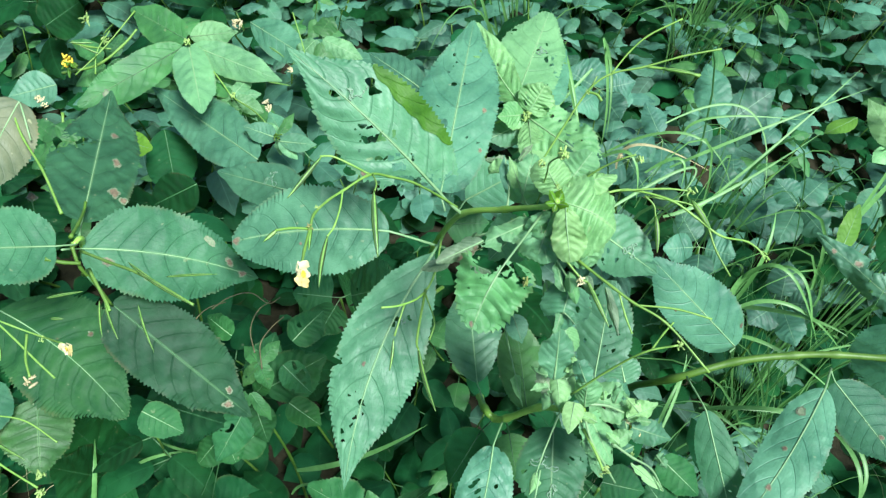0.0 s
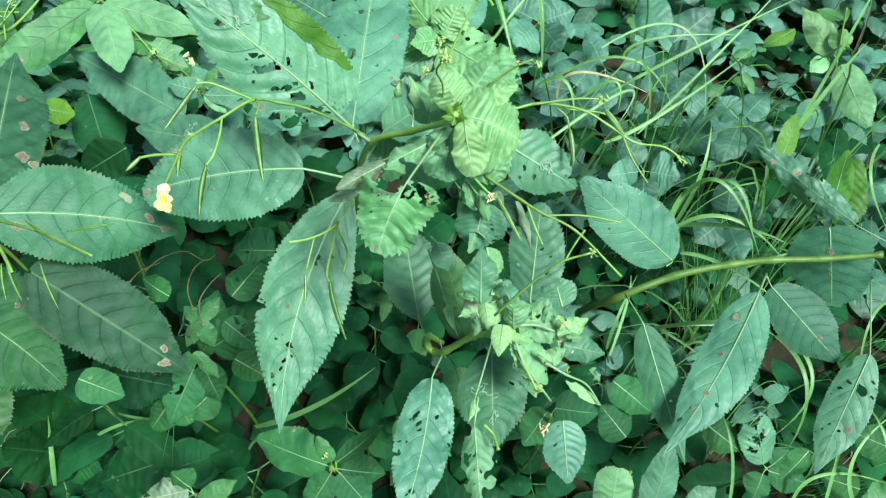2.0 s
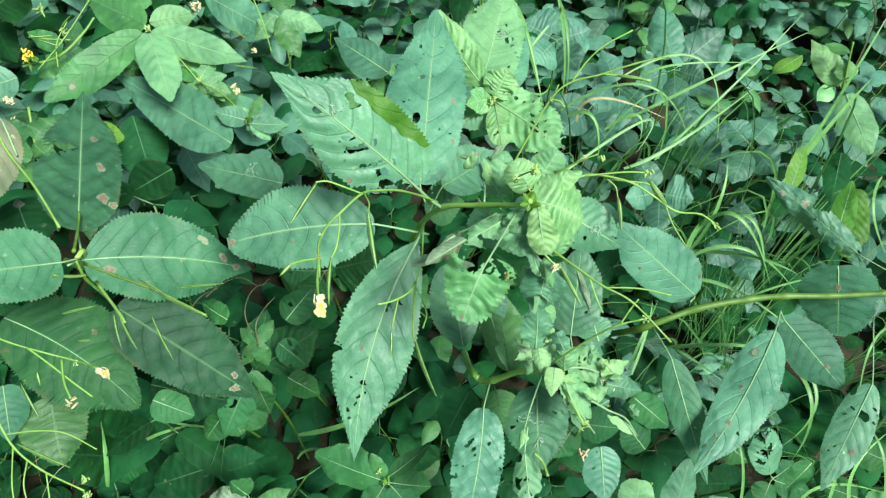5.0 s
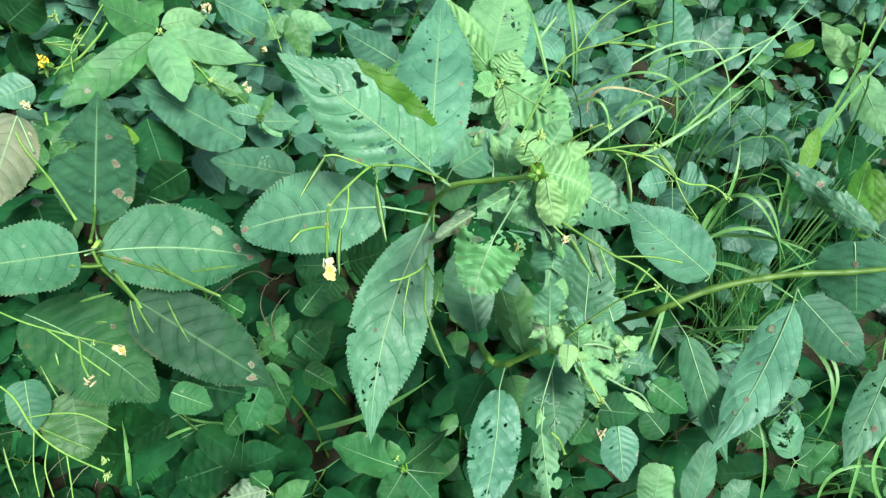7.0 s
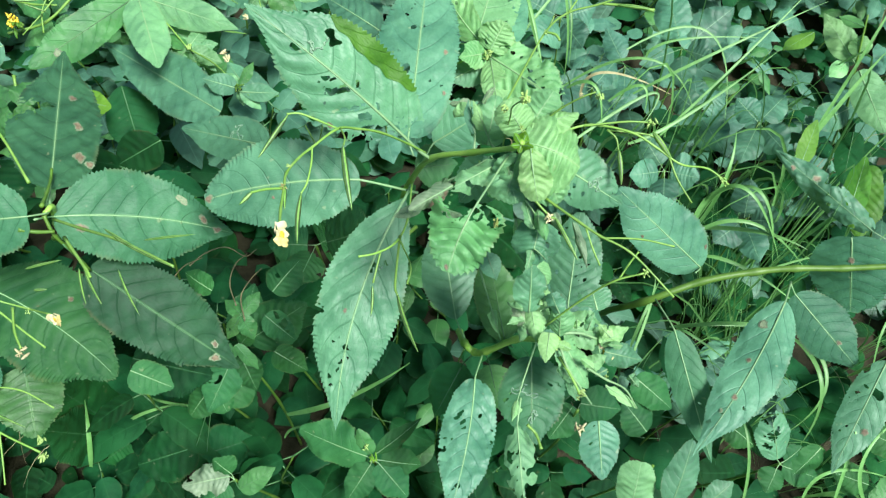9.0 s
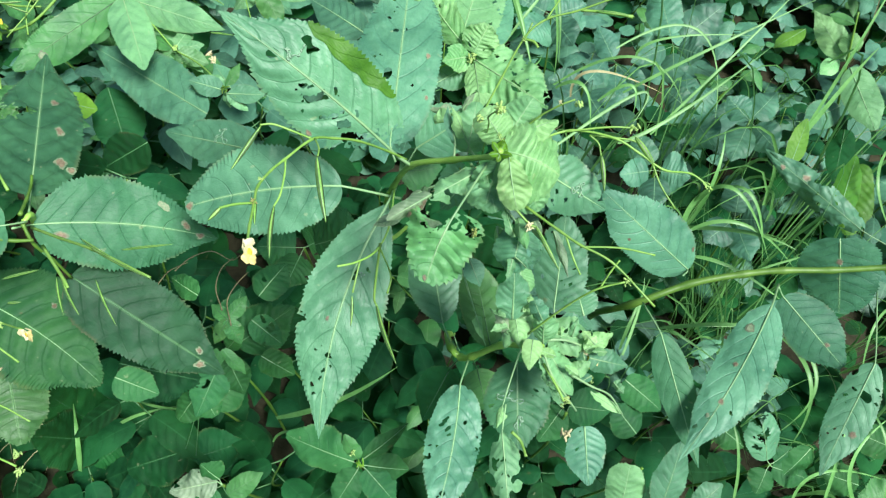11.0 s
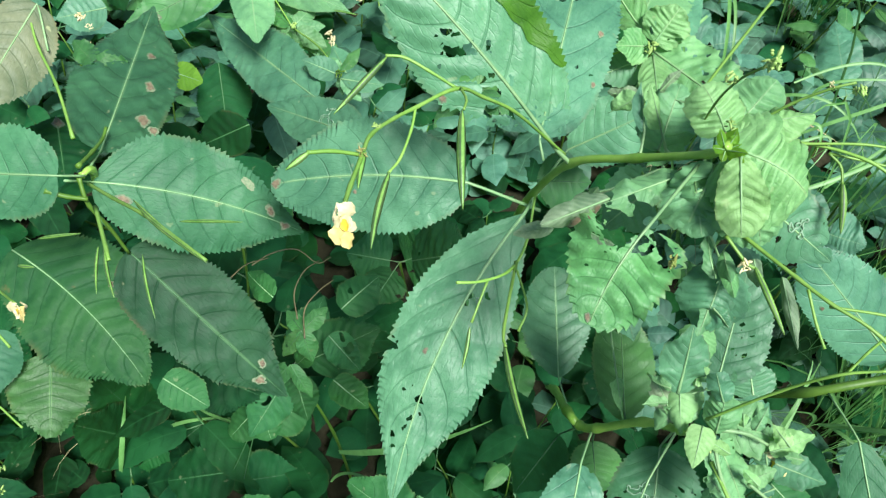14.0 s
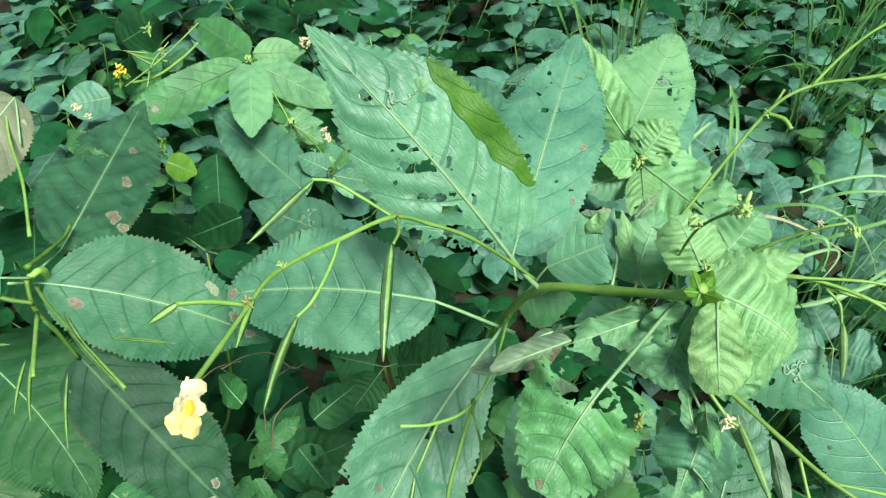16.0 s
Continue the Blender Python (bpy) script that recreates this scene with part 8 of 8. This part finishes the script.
leaf(a_plant, (0.0553, 0.1707, 0.5579), (0.0517, 0.1522, 0.5716), (-0.3135, 0.6051, 0.7318), 0.0049, mat=MID, p=0.45, q=0.5, chew=0.11, fold=0.7, wave=0.3, crumple=0.15, sag=0.05, rib=0.0005, seed=442)
leaf(a_plant, (0.0518, 0.1719, 0.5683), (0.0510, 0.1902, 0.5638), (-0.6614, 0.1502, 0.7348), 0.0061, mat=YOUNG, p=0.45, q=0.5, chew=0.2, fold=0.37, wave=0.3, crumple=0.15, sag=0.05, rib=0.0005, seed=443)
leaf(a_plant, (0.0498, 0.1518, 0.5553), (0.0468, 0.1442, 0.5524), (0.3594, -0.4547, 0.8149), 0.0057, mat=MID, p=0.45, q=0.5, chew=0.2, fold=0.52, wave=0.3, crumple=0.15, sag=0.03, rib=0.0005, seed=460)
leaf(a_plant, (0.0509, 0.1516, 0.5571), (0.0563, 0.1468, 0.5534), (-0.4866, -0.8099, 0.3275), 0.0039, mat=LEAF, p=0.45, q=0.5, chew=0.25, fold=0.66, wave=0.3, crumple=0.15, sag=-0.06, rib=0.0005, seed=461)
leaf(a_plant, (0.0514, 0.1596, 0.5608), (0.0482, 0.1713, 0.5690), (0.5169, -0.3902, 0.7619), 0.0053, mat=MID, p=0.45, q=0.5, chew=0.22, fold=0.3, wave=0.3, crumple=0.15, sag=-0.07, rib=0.0005, seed=462)
leaf(a_plant, (0.0558, 0.1636, 0.5487), (0.0644, 0.1610, 0.5431), (0.4174, -0.3838, 0.8237), 0.0060, mat=LEAF, p=0.45, q=0.5, chew=0.27, fold=0.5, wave=0.3, crumple=0.15, sag=-0.04, rib=0.0005, seed=463)
leaf(a_plant, (0.0493, 0.1450, 0.5094), (0.0426, 0.1528, 0.5029), (-0.8311, -0.4880, 0.2666), 0.0059, mat=MID, p=0.45, q=0.5, chew=0.31, fold=0.32, wave=0.3, crumple=0.15, sag=0.14, rib=0.0005, seed=480)
leaf(a_plant, (0.0583, 0.1474, 0.5075), (0.0668, 0.1624, 0.4941), (-0.2751, 0.7241, 0.6325), 0.0065, mat=YOUNG, p=0.45, q=0.5, chew=0.33, fold=0.82, wave=0.3, crumple=0.15, sag=0.13, rib=0.0005, seed=481)
leaf(a_plant, (0.0570, 0.1498, 0.4911), (0.0501, 0.1402, 0.4790), (-0.0814, -0.7562, 0.6493), 0.0075, mat=MID, p=0.45, q=0.5, chew=0.19, fold=0.82, wave=0.3, crumple=0.15, sag=0.12, rib=0.0005, seed=482)
leaf(a_plant, (0.0589, 0.1477, 0.4996), (0.0734, 0.1577, 0.4901), (0.6225, -0.1823, 0.7611), 0.0049, mat=MID, p=0.45, q=0.5, chew=0.32, fold=0.34, wave=0.3, crumple=0.15, sag=0.12, rib=0.0005, seed=483)
leaf(a_plant, (0.0514, 0.1453, 0.4958), (0.0423, 0.1438, 0.4947), (0.0493, -0.7830, 0.6201), 0.0049, mat=MID, p=0.45, q=0.5, chew=0.24, fold=0.65, wave=0.3, crumple=0.15, sag=-0.06, rib=0.0005, seed=484)
leaf(a_plant, (0.0299, 0.2276, 0.5677), (0.0199, 0.2287, 0.5666), (-0.1348, -0.9505, 0.2798), 0.0056, mat=DRY, p=0.45, q=0.5, chew=0.27, fold=0.37, wave=0.3, crumple=0.15, sag=0.14, rib=0.0005, seed=500)
leaf(a_plant, (0.0318, 0.2197, 0.5751), (0.0418, 0.2126, 0.5796), (-0.5747, -0.3446, 0.7422), 0.0065, mat=DRY, p=0.45, q=0.5, chew=0.36, fold=0.29, wave=0.3, crumple=0.15, sag=0.1, rib=0.0005, seed=501)
leaf(a_plant, (0.0334, 0.2139, 0.5823), (0.0394, 0.2179, 0.5888), (-0.4697, -0.4816, 0.7399), 0.0063, mat=DRY, p=0.45, q=0.5, chew=0.39, fold=0.37, wave=0.3, crumple=0.15, sag=0.07, rib=0.0005, seed=502)
leaf(a_plant, (0.0287, 0.2212, 0.5726), (0.0206, 0.2228, 0.5624), (-0.3260, -0.9389, 0.1104), 0.0069, mat=YOUNG, p=0.45, q=0.5, chew=0.31, fold=0.77, wave=0.3, crumple=0.15, sag=0.07, rib=0.0005, seed=503)
leaf(a_plant, (0.0028, 0.1742, 0.5615), (-0.0096, 0.1717, 0.5593), (-0.0488, -0.5128, 0.8571), 0.0052, mat=DRY, p=0.45, q=0.5, chew=0.17, fold=0.41, wave=0.3, crumple=0.15, sag=-0.06, rib=0.0005, seed=520)
leaf(a_plant, (0.0079, 0.1832, 0.5542), (0.0138, 0.1800, 0.5620), (-0.7860, 0.0701, 0.6142), 0.0036, mat=DRY, p=0.45, q=0.5, chew=0.34, fold=0.24, wave=0.3, crumple=0.15, sag=-0.07, rib=0.0005, seed=521)
leaf(a_plant, (0.0083, 0.1773, 0.5612), (0.0141, 0.1771, 0.5790), (-0.7380, -0.6334, 0.2327), 0.0049, mat=DRY, p=0.45, q=0.5, chew=0.3, fold=0.52, wave=0.3, crumple=0.15, sag=-0.02, rib=0.0005, seed=522)
leaf(a_plant, (0.0099, 0.1718, 0.5656), (0.0201, 0.1633, 0.5696), (-0.0871, 0.3413, 0.9359), 0.0052, mat=DRY, p=0.45, q=0.5, chew=0.24, fold=0.79, wave=0.3, crumple=0.15, sag=0.01, rib=0.0005, seed=523)

# ---- undergrowth ----
def low_leaf_data(rng, base, way, rise, length, width, nu=24, nv=6, p=0.5, q=0.72, tooth=0.045):
    tip = base + way * length + V((0, 0, rise * length))
    b = Blade(base, tip, (0, -0.15, 1), width, sag=rng.uniform(0.02, 0.12), bow=rng.uniform(-0.05, 0.05), fold=rng.uniform(0.05, 0.35), wave=0.1, p=p, q=q, tooth=tooth, pucker=0.05, pairs=6.0, crumple=0.0, seed=rng.randint(1, 99))
    verts = [b.at(i / nu, 2 * j / nv - 1, 0.0, b.tooth if i % 2 else 0.0) for i in range(nu + 1) for j in range(nv + 1)]
    uvs = [(i / nu, j / nv) for i in range(nu + 1) for j in range(nv + 1)]
    faces = [(i * (nv + 1) + j, (i + 1) * (nv + 1) + j, (i + 1) * (nv + 1) + j + 1, i * (nv + 1) + j + 1) for i in range(nu) for j in range(nv)]
    return verts, faces, uvs


def undergrowth_plant(seed, height, leaves, length, mat, slim, label):
    """A low leafy plant with an upright stem and leaf pairs, at the origin."""
    rng = random.Random(seed)
    plant = thing("undergrowth_plant", (0, 0, 0), label, "plant", "low plants of the undergrowth")
    lean = V((rng.uniform(-0.3, 0.3), rng.uniform(-0.3, 0.3), 1)) * height
    mid = lean * 0.5 + V((rng.uniform(-0.2, 0.2), rng.uniform(-0.2, 0.2), 0)) * height * 0.4
    path = smooth_path([V((0, 0, 0)), mid, lean], 10)
    vs, fs = tube_data(path, [0.0016 - 0.0008 * i / 9 for i in range(10)], 6)
    under(mesh_object("stem", vs, fs, [STEM]), plant)
    turn = rng.uniform(0, 6)
    for k in range(leaves):
        f = 0.35 + 0.65 * (k // 2) / max(1, (leaves - 1) // 2)
        turn += math.pi if k % 2 else 1.57 + rng.uniform(-0.4, 0.4)
        way = V((math.cos(turn), math.sin(turn), 0))
        at = path[min(9, int(f * 9))]
        size = length * rng.uniform(0.7, 1.15) * (1.1 - 0.45 * f)
        b0 = at + way * size * 0.22 + V((0, 0, size * 0.08))
        verts, faces, uvs = low_leaf_data(rng, b0, way, rng.uniform(-0.45, 0.15), size, size * slim * rng.uniform(0.85, 1.15))
        vs, fs = tube_data(smooth_path([at, b0], 4), [0.0009, 0.0008, 0.0007, 0.0005], 5)
        o = len(verts)
        slots = [0] * len(faces) + [1] * len(fs)
        under(mesh_object("leaf", verts + vs, faces + [tuple(q + o for q in f) for f in fs], [mat, LOWRIB], uvs + [(0.5, 0.5)] * len(vs), slots), plant)
    return plant


def grass_tuft(seed, blades, height, mat, label, wide=1.0):
    rng = random.Random(seed)
    verts, faces = [], []
    for k in range(blades):
        a, r = rng.uniform(0, 6.3), rng.uniform(0, 0.03)
        base = V((r * math.cos(a), r * math.sin(a), 0))
        a += rng.uniform(-0.8, 0.8)
        h = height * rng.uniform(0.5, 1.1)
        reach = h * rng.uniform(0.15, 0.9)
        out = V((math.cos(a), math.sin(a), 0))
        vs, fs = grass_blade_data(base, base + out * reach * 0.35 + V((0, 0, h)), base + out * reach * 1.15 + V((0, 0, h * rng.uniform(0.45, 1.05))), wide * rng.uniform(0.0018, 0.0040), (-out.y, out.x, 0.2), 10)
        o = len(verts)
        verts += vs
        faces += [tuple(q + o for q in f) for f in fs]
    ob = mesh_object("grass_tuft", verts, faces, [mat])
    return tagged(ob, label, "grass", "grass between the plants", "stuff")


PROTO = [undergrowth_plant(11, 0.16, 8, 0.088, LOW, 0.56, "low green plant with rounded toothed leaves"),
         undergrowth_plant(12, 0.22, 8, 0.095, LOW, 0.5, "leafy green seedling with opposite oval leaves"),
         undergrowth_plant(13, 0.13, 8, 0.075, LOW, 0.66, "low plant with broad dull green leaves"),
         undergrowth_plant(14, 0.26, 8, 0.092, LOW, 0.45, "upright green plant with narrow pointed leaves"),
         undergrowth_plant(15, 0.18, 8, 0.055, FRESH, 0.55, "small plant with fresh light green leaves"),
         undergrowth_plant(16, 0.10, 10, 0.058, LOW, 0.75, "creeping plant with round green leaves, shade in their colour"),
         undergrowth_plant(17, 0.17, 8, 0.080, SKYLIT, 0.5, "low plant with pointed leaves, blue-green with painted sky sheen"),
         undergrowth_plant(18, 0.12, 8, 0.066, SKYLIT, 0.62, "low plant with oval leaves, blue-green with painted sky sheen")]
TUFT = [grass_tuft(21, 16, 0.24, GRASS, "tuft of arching green grass blades"),
        grass_tuft(22, 12, 0.30, GRASS, "loose tuft of long thin grass blades"),
        grass_tuft(23, 14, 0.16, GRASS, "short tuft of green grass"),
        grass_tuft(24, 10, 0.14, STRAW, "dry straw-coloured grass lying on the soil", 0.5)]


def scatter():
    rng = random.Random(5)
    spots = []
    tries = 0
    used = [0] * 8
    while len(spots) < 380 and tries < 9000:
        tries += 1
        x, y = rng.uniform(-0.85, 0.95), rng.uniform(-0.1, 1.5)
        if abs(x) > 0.42 + 0.42 * y + 0.12:
            continue
        if any((x - a) ** 2 + (y - b) ** 2 < 0.045 ** 2 for a, b in spots):
            continue
        spots.append((x, y))
        grassy = x > 0.12 and y > 0.2
        k = rng.choices(range(8), (2, 2, 2, 1, 3, 2, 3, 3) if grassy and y < 0.5 else (1, 1, 1, 1, 2, 1, 6, 6) if grassy or y > 0.55 else (3, 3, 4, 2, 2, 4, 0, 0))[0]
        top = 1.0 if y > 0.28 else 0.8
        s = rng.uniform(0.75, 1.2) * top * (0.8 if grassy else 1.0)
        m = Matrix.Translation((x, y, ground_height(x, y) - 0.002)) @ pose(0, 0, 0, rng.uniform(-8, 8), rng.uniform(-8, 8), rng.uniform(0, 360))
        if used[k] == 0:
            PROTO[k].matrix_basis = m @ Matrix.Diagonal((s, s, s, 1))
            ob = PROTO[k]
        else:
            ob = copy_thing(PROTO[k], m)
            ob.scale = (s, s, s)
        used[k] += 1
    for i in range(4):
        TUFT[i].matrix_basis = Matrix.Translation((0.2 + 0.1 * i, 0.5, ground_height(0.2 + 0.1 * i, 0.5)))
    for i in range(9):
        x, y = rng.uniform(-0.6, -0.3), rng.uniform(0.05, 0.32)
        ob = copy_thing(TUFT[(3, 2, 3)[i % 3]], Matrix.Translation((x, y, ground_height(x, y))) @ pose(0, 0, 0, rng.uniform(-25, 25), rng.uniform(-25, 25), rng.uniform(0, 360)))
        ob.scale = (0.7, 0.7, 0.7)
    for i in range(9):
        x, y = rng.uniform(0.10, 0.42), rng.uniform(0.06, 0.42)
        ob = copy_thing(TUFT[i % 3], Matrix.Translation((x, y, ground_height(x, y))) @ pose(0, 0, 0, rng.uniform(-18, 18), rng.uniform(-18, 18), rng.uniform(0, 360)))
        s = rng.uniform(0.75, 1.0) * (0.24 / 0.30 if i % 3 == 1 else 1.0)
        ob.scale = (s, s, s)
    for i in range(36):
        grassy = rng.random() < 0.75
        x = rng.uniform(0.05, 0.95) if grassy else rng.uniform(-0.7, 0.9)
        y = rng.uniform(0.12, 1.4) if grassy else rng.uniform(-0.05, 1.4)
        if abs(x) > 0.5 + 0.42 * y:
            continue
        k = rng.choices(range(4), (4, 3, 4, 2))[0]
        s = rng.uniform(0.7, 1.15)
        if y < 0.3:
            s *= 0.8
        ob = copy_thing(TUFT[k], Matrix.Translation((x, y, ground_height(x, y))) @ pose(0, 0, 0, rng.uniform(-10, 10), rng.uniform(-10, 10), rng.uniform(0, 360)))
        ob.scale = (s, s, s)


scatter()


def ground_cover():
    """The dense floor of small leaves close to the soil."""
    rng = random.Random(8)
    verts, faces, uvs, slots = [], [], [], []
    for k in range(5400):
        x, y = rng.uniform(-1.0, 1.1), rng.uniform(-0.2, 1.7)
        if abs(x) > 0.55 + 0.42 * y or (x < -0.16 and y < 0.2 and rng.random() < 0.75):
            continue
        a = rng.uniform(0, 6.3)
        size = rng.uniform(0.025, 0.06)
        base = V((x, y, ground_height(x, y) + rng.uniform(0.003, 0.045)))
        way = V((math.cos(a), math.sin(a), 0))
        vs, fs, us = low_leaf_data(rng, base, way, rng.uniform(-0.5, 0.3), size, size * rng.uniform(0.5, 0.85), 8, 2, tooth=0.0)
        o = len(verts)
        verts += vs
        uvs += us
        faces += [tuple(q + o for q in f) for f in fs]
        # More leaves with sky sheen in their colour towards back and right.
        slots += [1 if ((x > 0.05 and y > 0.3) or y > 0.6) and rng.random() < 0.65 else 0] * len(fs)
    return tagged(mesh_object("ground_cover", verts, faces, [LOW, SKYLIT], uvs, slots), "carpet of small green leaves over the soil, shade in their colour", "ground cover", "", "stuff")


ground_cover()


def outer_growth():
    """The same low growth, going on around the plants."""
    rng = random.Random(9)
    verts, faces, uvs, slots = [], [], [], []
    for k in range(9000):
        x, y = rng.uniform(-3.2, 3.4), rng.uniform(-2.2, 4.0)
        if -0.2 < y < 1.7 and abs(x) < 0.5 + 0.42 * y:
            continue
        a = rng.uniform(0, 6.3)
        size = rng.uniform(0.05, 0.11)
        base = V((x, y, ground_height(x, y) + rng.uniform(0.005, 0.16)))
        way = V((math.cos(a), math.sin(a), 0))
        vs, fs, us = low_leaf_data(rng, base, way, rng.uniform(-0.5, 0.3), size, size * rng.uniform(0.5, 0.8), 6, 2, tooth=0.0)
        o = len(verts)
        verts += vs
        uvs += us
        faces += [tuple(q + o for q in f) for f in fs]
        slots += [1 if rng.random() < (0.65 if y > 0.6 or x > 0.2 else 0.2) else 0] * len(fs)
    return tagged(mesh_object("outer_growth", verts, faces, [LOW, SKYLIT], uvs, slots), "low green growth going on around the plants", "ground cover", "", "stuff")


outer_growth()
